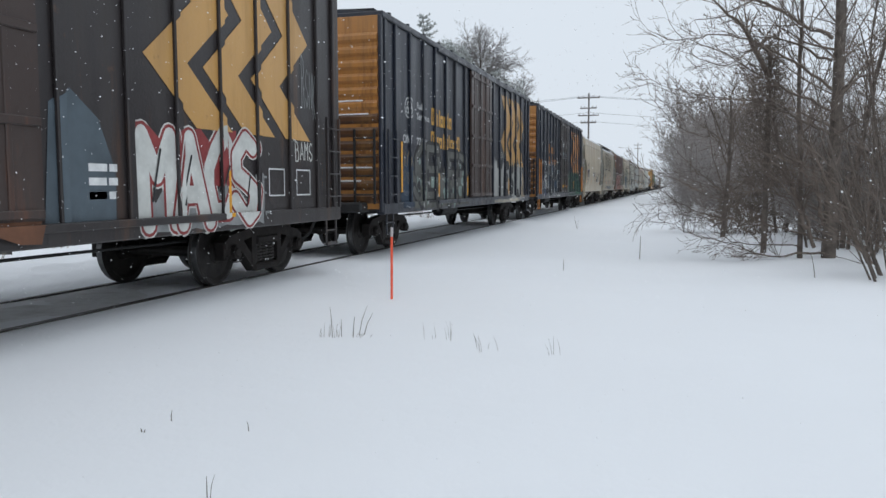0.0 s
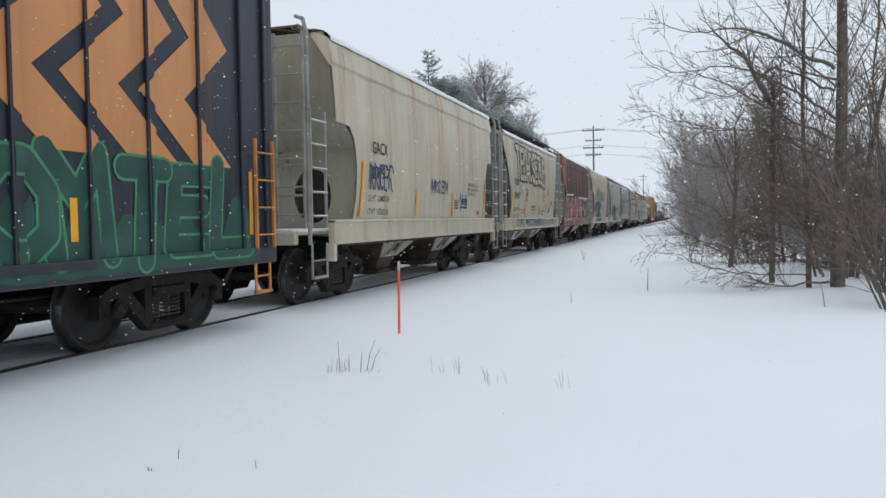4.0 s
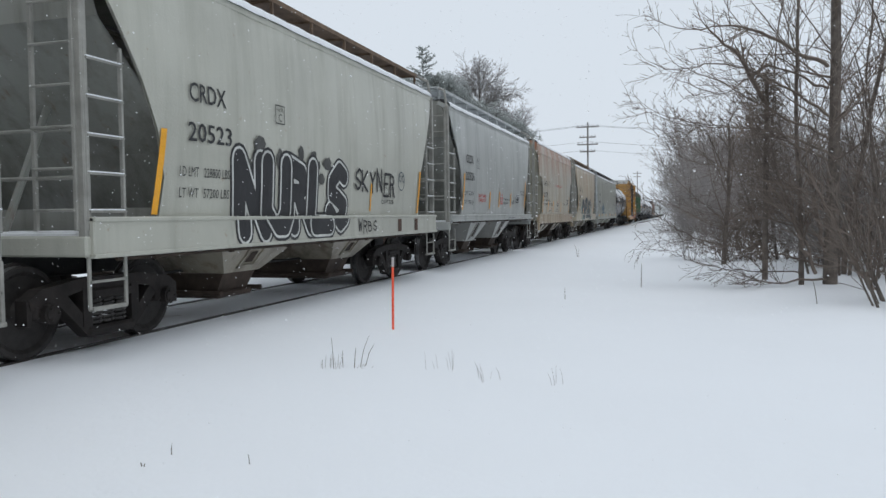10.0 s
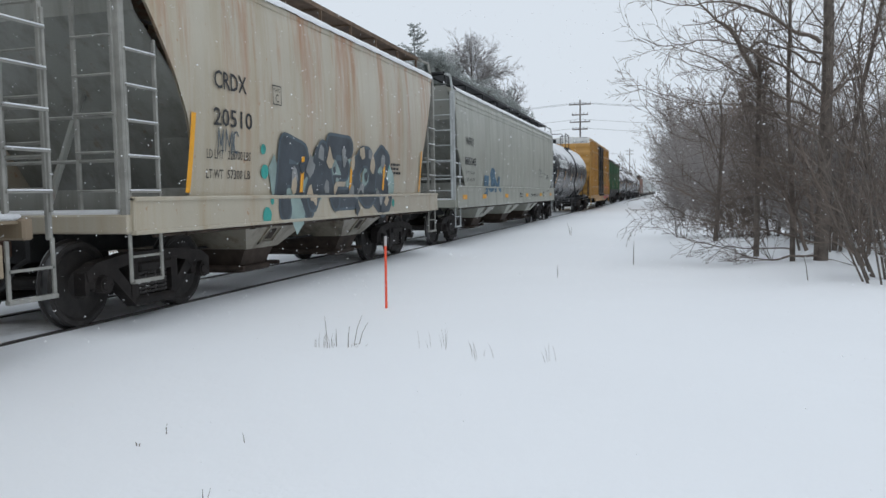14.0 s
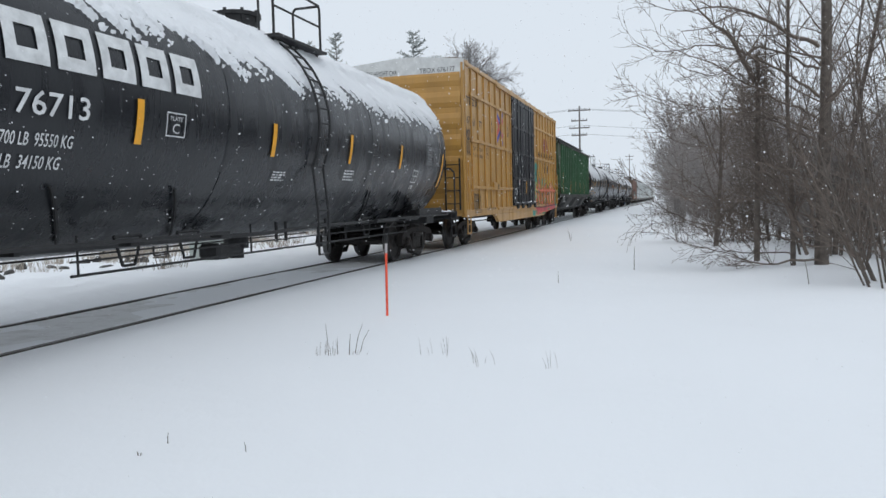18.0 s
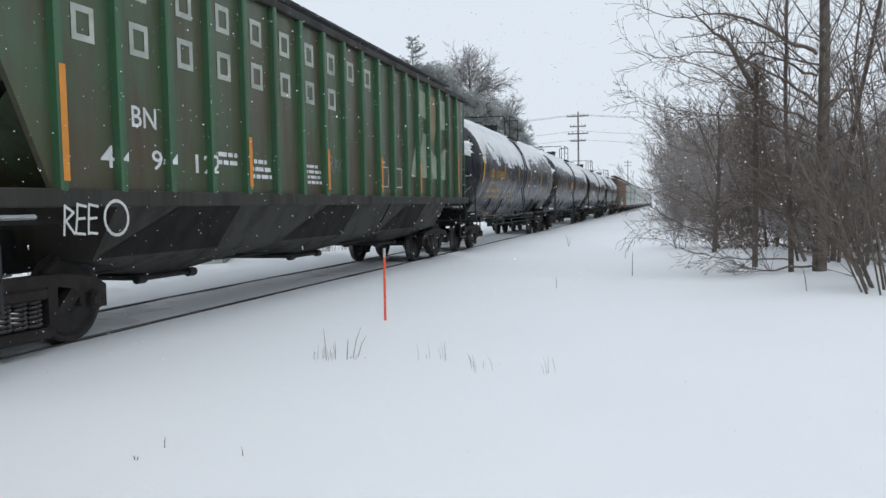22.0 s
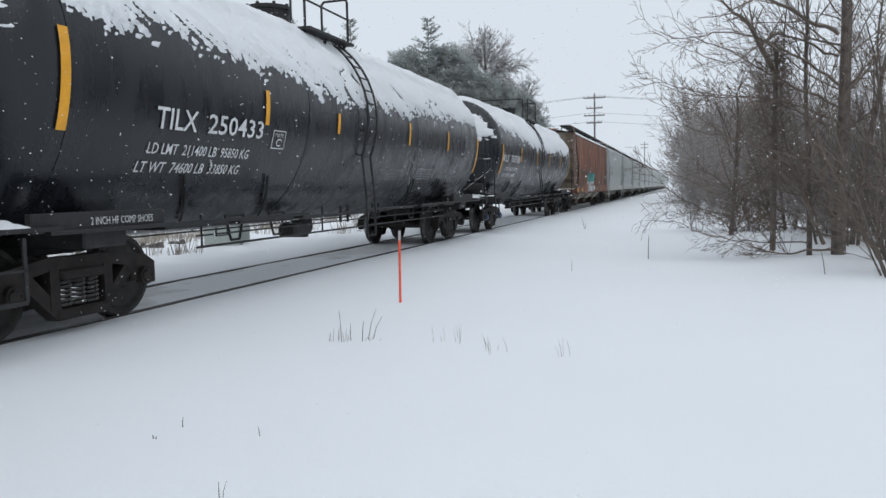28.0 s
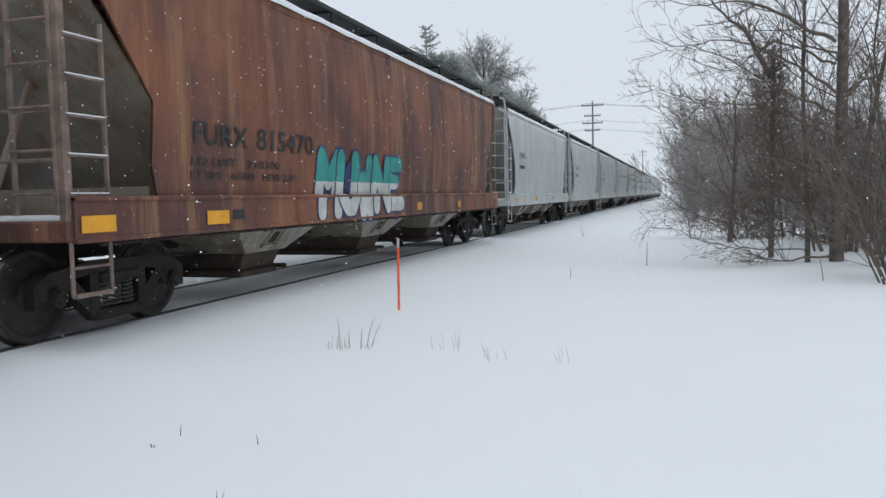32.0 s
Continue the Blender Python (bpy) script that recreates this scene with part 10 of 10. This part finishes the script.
limbs = thing("arching_limbs", "long bare limbs arching low over the snow", "branches", THICKET)
rng = random.Random(77)
limb_spec = dict(step=0.24, wander=0.11, rise=0.06, tip=0.0034, levels=4, bare=0.1, shoots=(2, 2, 2, 1), angle=(0.35, 0.95), ratio=(0.3, 0.55), least=0.1)
for pts, r in ((((2.68, 15.5, 3.08), (1.86, 15.3, 3.65), (0.89, 15.05, 4.06), (-0.18, 14.8, 4.0), (-0.77, 14.6, 4.35)), 0.035),
               (((2.69, 15.5, 2.68), (1.49, 15.3, 3.33), (0.7, 15.05, 3.8), (-0.04, 14.8, 4.12), (-0.28, 14.6, 4.59)), 0.032),
               (((2.67, 15.5, 2.28), (1.49, 15.3, 2.84), (0.41, 15.05, 3.01), (-0.28, 14.8, 3.19), (-0.79, 14.6, 3.58)), 0.03),
               (((2.66, 15.5, 3.98), (1.18, 15.2, 4.74), (0.2, 14.9, 4.71), (-0.57, 14.6, 4.96)), 0.045),
               (((2.67, 15.5, 2.43), (1.68, 15.27, 2.83), (0.8, 15.05, 2.91), (-0.08, 14.8, 3.04), (-0.75, 14.6, 3.32)), 0.028),
               (((2.67, 15.5, 1.56), (0.92, 15.28, 2.18), (0.22, 15.05, 2.33), (-0.28, 14.8, 2.76), (-0.47, 14.6, 3.0)), 0.026),
               (((2.69, 15.5, 0.33), (1.62, 15.28, 0.64), (0.82, 15.05, 0.75), (0.03, 14.8, 1.05), (-0.92, 14.6, 1.95)), 0.03),
               (((2.7, 15.5, 0.1), (1.62, 15.28, 0.06), (1.02, 15.05, 0.28), (0.33, 14.8, 0.46), (-0.27, 14.6, 0.75)), 0.03),
               (((2.22, 15.5, 0.22), (1.04, 15.28, 0.29), (0.72, 15.05, 0.67), (0.13, 14.8, 0.87), (-0.57, 14.6, 0.83)), 0.022),
               (((2.68, 15.5, 0.85), (1.51, 15.28, 1.26), (0.82, 15.05, 1.09), (-0.08, 14.8, 1.5), (-0.77, 14.6, 1.69)), 0.026),
               (((2.67, 15.5, 3.58), (1.66, 15.28, 4.02), (0.89, 15.05, 3.53), (0.11, 14.8, 3.75), (-0.43, 14.6, 4.06)), 0.03),
               (((1.75, 17.0, 3.6), (1.3, 16.7, 4.4), (0.86, 16.4, 4.78), (0.32, 16.1, 5.3)), 0.075),
               (((2.32, 15.30, 0.55), (1.93, 15.10, 1.45), (1.62, 15.00, 1.86), (1.19, 14.90, 2.15)), 0.055),
               (((2.61, 15.40, 0.62), (2.38, 15.20, 1.72), (2.08, 15.00, 2.55), (1.81, 14.90, 3.26)), 0.050),
               (((3.35, 14.60, -0.15), (2.76, 14.60, 0.81), (2.30, 14.70, 1.90), (2.13, 14.80, 2.77)), 0.070),
               (((2.47, 15.40, 0.21), (2.26, 15.30, 0.87), (2.02, 15.20, 1.33), (1.47, 15.00, 1.62)), 0.045),
               (((2.72, 15.5, 3.78), (2.01, 15.05, 3.95), (1.31, 14.6, 4.4)), 0.03),
               (((2.75, 15.5, 2.98), (3.0, 15.05, 3.3), (3.3, 14.6, 3.9)), 0.03),
               (((2.75, 15.5, 2.27), (3.1, 15.05, 2.52), (3.45, 14.6, 3.2)), 0.03)):
    part("limb", arched_limb(rng, pts, r * 0.8, limb_spec), TWIG, limbs)

# low bramble that fills the foot of the thicket
rng = random.Random(83)
brambles = []
for v in range(3):
    m = Mesh()
    for k in range(46):
        a, r0 = rng.uniform(0, 6.28), rng.random() ** 0.5 * 0.9
        p = Vector((r0 * math.cos(a), r0 * math.sin(a), 0.0))
        branch(m, rng, p, Vector((rng.gauss(0, 0.5), rng.gauss(0, 0.5), 1)).normalized(), rng.uniform(0.6, 1.9), 0.012, 1, dict(step=0.22, wander=0.16, rise=-0.02, tip=0.005, levels=3, bare=0.1, shoots=(2, 2, 1), angle=(0.4, 1.1), ratio=(0.3, 0.55), least=0.15))
    brambles.append(m.mesh("bramble", TWIG))
for x, y in ((4.4, 21.8), (2.0, 24.6), (5.8, 21.0), (2.7, 25.4), (4.2, 24.0)):
    o = tagged(new("bramble", brambles[rng.randrange(3)]), "low tangled bare bramble at the foot of the thicket", "bush", THICKET)
    o.location, o.rotation_euler = (x, y, snow_at(x, y) - 0.02), (0, 0, rng.uniform(0, 6.28))

# a snag wrapped in a brown tangle of vines
snag = thing("vine_clad_snag", "broken trunk wrapped in a brown tangle of bare vines", "tree", THICKET)
snag.location = (1.78, 17.05, snow_at(1.78, 17.05))
m = Mesh()
m.rod((0, 0, -0.2), (0.02, 0, 4.15), 0.06, 9, 0.045)
part("trunk", m, BARK, snag)
m = Mesh()
rng = random.Random(79)
for k in range(2000):
    z = 4.25 - 2.9 * rng.random() ** 0.8
    w = 0.06 + 0.5 * min(1, (4.35 - z) / 2.2)
    a, q = rng.uniform(0, 6.28), rng.random() ** 0.5 * w
    p = Vector((q * math.cos(a), q * math.sin(a), z))
    d = Vector((rng.gauss(0, 0.6) + 0.5 * math.cos(a), rng.gauss(0, 0.6) + 0.5 * math.sin(a), rng.gauss(0.35, 0.6))).normalized()
    m.rod(p, p + d * rng.uniform(0.08, 0.30), 0.0065, 3, 0.003, False)
part("vine_tangle", m, TWIG, snag)

# the hedge of bare trees that follows the line into the distance
variants = []
for seed in (201, 202, 203, 204):
    a, b = bare_tree(seed, 6.5, 0.034, (0, 0), dict(levels=4, shoots=(3, 3, 2, 1), bare=0.02, step=0.45, tip=0.0065, least=0.2, ratio=(0.26, 0.5), angle=(0.35, 1.15), rise=0.05), 6, 0.2)
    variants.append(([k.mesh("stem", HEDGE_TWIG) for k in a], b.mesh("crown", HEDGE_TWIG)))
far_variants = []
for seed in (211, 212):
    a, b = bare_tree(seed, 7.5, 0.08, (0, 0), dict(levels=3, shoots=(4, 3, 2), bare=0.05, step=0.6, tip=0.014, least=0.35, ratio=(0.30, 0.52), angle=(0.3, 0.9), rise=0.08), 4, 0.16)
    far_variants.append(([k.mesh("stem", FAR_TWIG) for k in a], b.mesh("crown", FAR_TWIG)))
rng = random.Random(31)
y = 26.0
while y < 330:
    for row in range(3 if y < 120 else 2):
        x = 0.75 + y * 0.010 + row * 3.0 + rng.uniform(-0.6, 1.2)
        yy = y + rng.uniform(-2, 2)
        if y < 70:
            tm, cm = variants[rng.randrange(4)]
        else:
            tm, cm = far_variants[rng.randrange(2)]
        t = thing("bare_tree", "bare many-stemmed tree in the hedge along the line", "tree", "hedge along the line")
        t.location = (x, yy, snow_at(x, yy))
        t.rotation_euler = (0, 0, rng.uniform(0, 6.28))
        k = rng.uniform(0.72, 1.18) * min(1.15, (1.45 + 0.105 * y) / 7.6) * (1.0 if row == 0 else 1.12)
        t.scale = (k, k, k)
        for k in tm:
            part("stem", k, None, t)
        part("crown", cm, None, t)
    y += 4.2 if y < 70 else (9 if y < 150 else 18)
for x, yy, k in ((7.5, 14.5, 0.6), (8.2, 18.5, 0.62), (6.5, 22.5, 0.66), (10, 25, 0.8), (9, 31, 0.8), (12, 21, 0.7), (13, 29, 0.8), (5.6, 17, 0.6), (6.8, 27, 0.75), (4.6, 21.0, 0.66), (5.2, 19.2, 0.6), (3.9, 22.5, 0.7), (3.2, 21.0, 0.56), (4.7, 16.4, 0.52), (3.6, 20.0, 0.6)):
    tm, cm = variants[rng.randrange(4)]
    t = thing("bare_tree", "bare many-stemmed tree deep in the thicket", "tree", THICKET)
    t.location, t.rotation_euler = (x, yy, snow_at(x, yy)), (0, 0, rng.uniform(0, 6.28))
    t.scale = (k, k, k)
    for k in tm:
        part("stem", k, None, t)
    part("crown", cm, None, t)


# ---- conifers behind the train ----
def needles(m, rng, c, d, w, n):
    """A tuft of n narrow sprays round c, most of them pointing along d."""
    for _ in range(n):
        u = (d + Vector((rng.gauss(0, 0.7), rng.gauss(0, 0.7), rng.gauss(0, 0.45)))).normalized() * w * rng.uniform(0.6, 1.2)
        v = Vector((rng.gauss(0, 1), rng.gauss(0, 1), rng.gauss(0, 0.5))).normalized() * w * 0.22
        m.add([tuple(c - v), tuple(c + u * 0.55 - v * 0.7), tuple(c + u), tuple(c + u * 0.5 + v), tuple(c + v * 0.8)], [(0, 1, 2, 3, 4)])


def fine_sprays(m, rng, c, w, n):
    """A soft clump of n slender sprays round c."""
    for _ in range(n):
        p = c + Vector((rng.gauss(0, 0.2), rng.gauss(0, 0.2), rng.gauss(0, 0.16)))
        u = Vector((rng.gauss(0, 0.7), rng.gauss(0, 0.7), rng.gauss(0.25, 0.5))).normalized() * w * rng.uniform(0.6, 1.2)
        v = Vector((rng.gauss(0, 1), rng.gauss(0, 1), rng.gauss(0, 1))).normalized() * w * 0.26
        m.add([tuple(p - v), tuple(p + v), tuple(p + u)], [(0, 1, 2)])


def spruce(seed, height, width, sparse=0.0, start=0.12):
    rng = random.Random(seed)
    trunk, crown = Mesh(), Mesh()
    trunk.rod((0, 0, -0.3), (0, 0, height), height * 0.014, 8, 0.02)
    tiers = int(height * 1.7)
    for j in range(tiers * 6):
        # whorls of boughs with gaps between them
        k = ((j // 6 + rng.gauss(0.5, 0.16)) / tiers) ** 0.85
        k = min(0.985, max(0.0, k))
        z = height * (start + (1 - start) * k)
        if rng.random() < sparse:
            continue
        length = width * ((1 - k) ** 0.75 * 0.92 + 0.10) * rng.uniform(0.4, 1.25)
        a = rng.uniform(0, 6.28)
        d = Vector((math.cos(a), math.sin(a), rng.uniform(-0.35, 0.1) + 0.55 * k))
        p = Vector((0, 0, z))
        bend = Vector((0, 0, 0.14 * length))
        tip = p + d * length + bend
        trunk.rod(p, tip, 0.03, 3, 0.008, False)
        n = max(3, int(length * 4.5))
        for i in range(n):
            f = (i + 1.0) / n
            c = p + d * length * f + bend * f * f
            needles(crown, rng, c, d.normalized(), 0.34 * (1.1 - 0.4 * f) + 0.05, 4)
    needles(crown, rng, Vector((0, 0, height - 0.3)), Vector((0, 0, 1)), 0.5, 5)
    return trunk, crown


def pine(seed, height, width, low=0.2):
    """Broad old pine: a rounded crown of boughs that end in soft clumps."""
    rng = random.Random(seed)
    trunk, crown = Mesh(), Mesh()
    trunk.rod((0, 0, -0.3), (0, 0, height * 0.93), height * 0.018, 8, 0.05)
    for j in range(int(58 * width)):
        k = rng.random()
        z = height * (low + (0.96 - low) * k)
        reach = width * math.sqrt(max(0.06, 1 - (1.18 * k - 0.22) ** 2 * 0.95)) * rng.uniform(0.55, 1.08)
        a = rng.uniform(0, 6.28)
        d = Vector((math.cos(a), math.sin(a), rng.uniform(-0.05, 0.3)))
        p = Vector((0, 0, z - 0.12 * reach))
        trunk.rod(p, p + d * reach, 0.05, 3, 0.012, False)
        for i in range(max(4, int(reach * 4.6))):
            f = 1 - 0.75 * rng.random() ** 1.4
            c = p + d * reach * f + Vector((rng.gauss(0, 0.5), rng.gauss(0, 0.5), rng.gauss(0, 0.45)))
            fine_sprays(crown, rng, c, 0.27, 30)
    return trunk, crown


BACK = "trees beyond the line"
for x, yy, h, w, seed, sparse in ((-23.6, 72.0, 17.9, 3.6, 301, 0.1), (-32.0, 72.6, 18.6, 3.2, 311, 0.1), (-34.7, 72.1, 17.9, 3.4, 312, 0.45), (-39.8, 75.1, 19.6, 3.0, 313, 0.1), (-42.9, 73.3, 20.8, 3.4, 314, 0.15), (-29.8, 74.0, 12.6, 2.8, 315, 0.1), (-36.5, 76.0, 13.5, 2.8, 316, 0.1), (-46.0, 76.0, 16.0, 3.0, 317, 0.1)):
    a, b = spruce(seed, h, w, sparse)
    t = thing("conifer", "ragged distant spruce, with haze put into its pale colour", "tree", BACK)
    t.location = (x, yy, -0.1)
    part("trunk", a, POLE_WOOD, t)
    # crown colour carries the haze of the distance
    part("crown", b, HAZED_NEEDLE, t)
for x, yy, h, w, seed in ((-26.2, 72.5, 15.4, 3.3, 302), (-22.6, 74.0, 15.7, 3.4, 303), (-20.9, 74.6, 14.4, 2.9, 310), (-18.8, 75.4, 12.8, 2.8, 304), (-17.0, 75.0, 12.2, 2.6, 305), (-15.4, 75.5, 11.2, 2.3, 306), (-14.4, 76.5, 9.6, 1.8, 307), (-28.2, 73.5, 13.2, 2.8, 308), (-31.5, 75.0, 11.0, 2.8, 309)):
    a, b = pine(seed, h, w)
    t = thing("pine_tree", "broad grey-green pine, paled by haze put into its colour", "tree", BACK)
    t.location = (x, yy, -0.1)
    part("trunk", a, POLE_WOOD, t)
    part("crown", b, HAZED_NEEDLE, t)


def round_tree(seed, height, r, width, low):
    """Tall bare tree with limbs that fan out into a rounded crown."""
    rng = random.Random(seed)
    trunk, crown = Mesh(), Mesh()
    spec = dict(step=0.4, wander=0.16, rise=-0.01, tip=0.010, levels=4, bare=0.12, shoots=(3, 3, 2, 2), angle=(0.35, 0.9), ratio=(0.35, 0.55), least=0.25)
    fork, mid, tall = height * low, height * (low + 0.16), height * (0.84 - low)
    trunk.rod((0, 0, -0.3), (0.05, 0, fork), r, 9, r * 0.75, False)
    trunk.rod((0.05, 0, fork), (-0.1, 0, height * 0.86), r * 0.75, 8, r * 0.2, False)
    for k in range(20):
        f = k / 19
        a = k * 2.4 + rng.uniform(-0.4, 0.4)
        tilt = 1.25 - 1.05 * f + rng.uniform(-0.1, 0.1)
        d = Vector((math.cos(a) * math.sin(tilt), math.sin(a) * math.sin(tilt), math.cos(tilt)))
        z = fork * 0.98 + 0.55 * (height - fork) * f
        # out to a rounded outline
        reach = 0.5
        while ((reach * math.sin(tilt)) / width) ** 2 + ((z + reach * d.z - mid) / tall) ** 2 < 1 and reach < 9:
            reach += 0.2
        branch(crown, rng, Vector((0, 0, z)), d, 0.8 * reach * rng.uniform(0.85, 1.05), r * (0.42 - 0.2 * f), 1, spec)
    return [trunk], crown


for x, yy, h, w, seed in ((-19.9, 80.0, 19.1, 4.8, 321), (-16.3, 82.0, 13.8, 3.0, 322), (-23.4, 81.0, 17.0, 3.6, 325), (-45.8, 71.6, 21.0, 3.6, 323), (-50.0, 74.0, 19.0, 3.4, 324)):
    a, b = round_tree(seed, h, 0.17, w, 0.62)
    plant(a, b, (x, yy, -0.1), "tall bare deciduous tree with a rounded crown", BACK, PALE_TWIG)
# low woods closing the view beyond the track
rng = random.Random(41)
woods = Mesh()
for k in range(150):
    x, yy, h = rng.uniform(-260, -52), rng.uniform(60, 300), rng.uniform(7, 14)
    woods.rod((x, yy, 0), (x + rng.uniform(-0.6, 0.6), yy, h), 0.16, 4, 0.03, False)
    for j in range(34):
        z = h * rng.uniform(0.25, 0.95)
        a, l = rng.uniform(0, 6.28), rng.uniform(0.8, 2.6)
        woods.rod((x, yy, z), (x + l * math.cos(a), yy + l * math.sin(a), z + l * rng.uniform(0.1, 0.9)), 0.05, 3, 0.015, False)
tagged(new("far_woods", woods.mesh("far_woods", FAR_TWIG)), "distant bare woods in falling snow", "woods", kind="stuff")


# ---- utility poles and wires ----
def utility_pole(x, y, h, arms, label, r=0.16):
    p = thing("utility_pole", label, "utility pole", "utility poles")
    p.location = (x, y, -0.1)
    m = Mesh()
    m.rod((0, 0, 0), (0, 0, h), r, 10, r * 0.7)
    part("pole_shaft", m, POLE_WOOD, p)
    for z, w in arms:
        m = Mesh()
        m.box(-w, w, -0.28, -0.14, z - 0.07, z + 0.07, 0.01)
        a = part("cross_arm", m, POLE_WOOD, p)
        for k in (-0.92, -0.5, 0.5, 0.92):
            q = Mesh()
            q.rod((k * w, -0.2, z + 0.07), (k * w, -0.2, z + 0.26), 0.06, 6, 0.04)
            part("insulator", q, GALV, a)
    return p


utility_pole(-9.9, 92.5, 12.3, ((11.75, 1.3), (10.55, 0.95), (9.7, 1.2), (8.85, 0.9)), "wooden utility pole with four cross-arms", 0.13)
utility_pole(-10.9, 240, 14.3, ((13.6, 1.2), (12.6, 1.0)), "distant wooden utility pole")
utility_pole(-60, 94, 12.5, ((11.9, 1.3), (10.7, 0.95), (9.8, 1.2), (9.0, 0.9)), "wooden utility pole beyond the conifers")
utility_pole(34, 96, 11.5, ((10.9, 1.3), (9.8, 0.95), (8.9, 1.2), (8.1, 0.9)), "wooden utility pole beyond the hedge")
for z0, zl, zr, dy in ((11.9, 12.1, 11.1, 0), (11.85, 12.0, 11.0, 0.6), (9.95, 10.0, 9.1, 0), (8.95, 9.1, 8.2, 0.3)):
    w = Mesh()
    for (x0, za), (x1, zb) in (((-60, zl), (-9.9, z0)), ((-9.9, z0), (34, zr))):
        pts = []
        for i in range(17):
            k = i / 16
            pts.append((x0 + (x1 - x0) * k, 92.3 + dy, za + (zb - za) * k - 1.1 * 4 * k * (1 - k)))
        w.path(pts, 0.022, 4)
    tagged(new("power_line", w.mesh("power_line", WIRE)), "sagging overhead power line wire", "wire", "wires on the poles")

# ---- falling snow ----
SNOWFALL = []
FLAKE = snow_material("snowflake", (0.9, 0.91, 0.93))
rng = random.Random(51)
for k, (count, size, drop, drift, near_y, far_y, wide) in enumerate(((20000, 0.0038, -1.0, 0.35, 2.4, 6.0, 5.0), (26000, 0.0068, -1.15, 0.5, 6.0, 16.0, 10.0), (9000, 0.018, -1.3, 0.6, 15.0, 45.0, 24.0))):
    m = Mesh()
    for i in range(count):
        y = near_y + (far_y - near_y) * rng.random()
        z = -1 + rng.random() * (38 if k < 1 else 46)
        x = rng.uniform(-wide, wide * 0.75) - drift * (z / abs(drop)) * 1.0
        r = size * rng.uniform(0.5, 1.35)
        a, b = rng.uniform(0, 3), r * rng.uniform(0.6, 1)
        c, s = math.cos(a) * r, math.sin(a) * r
        m.add([(x + c, y + s, z), (x - s, y + c, z + b * 0.2), (x - c, y - s, z), (x + s, y - c, z - b * 0.2), (x, y, z + b), (x, y, z - b)],
              [(0, 1, 4), (1, 2, 4), (2, 3, 4), (3, 0, 4), (1, 0, 5), (2, 1, 5), (3, 2, 5), (0, 3, 5)])
    f = tagged(new("falling_snow", m.mesh("falling_snow", FLAKE)), "loose snowflakes drifting down through the air", "snowflakes", kind="stuff")
    SNOWFALL.append((f, (drift, -0.1, drop)))


# ---- movement ----
def travelled(t):
    """Metres that the train has gone by t seconds."""
    if t <= 14.5:
        return 9.05 * t
    if t <= 17:
        return 131.2 + 8.85 * (t - 14.5)
    return 153.35 + 8.65 * (t - 17)


def motions():
    for car, centre in TRAIN:
        walk(car, [(t, pose(TRACK_X, centre - travelled(t), 0, 0, 0, 90)) for t in range(0, 33)])
    for s in (-1, 1):
        first = WHEELSETS[s][0]
        rows = []
        for k in range(32 * 15 + 1):
            t = k / 15
            rows.append((t, pose(s * 0.889, 0, WHEEL_R, 0, -math.degrees(travelled(t) / WHEEL_R), 0)))
        walk(first, rows)
        keys = first.animation_data
        for w in WHEELSETS[s][1:]:
            w.rotation_mode = "QUATERNION"
            w.animation_data_create()
            w.animation_data.action = keys.action
            w.animation_data.action_slot = keys.action_slot
    for flakes, (dx, dy, dz) in SNOWFALL:
        walk(flakes, [(t, pose(dx * t, 0, dz * t)) for t in (0, 8, 16, 24, 32)])


motions()
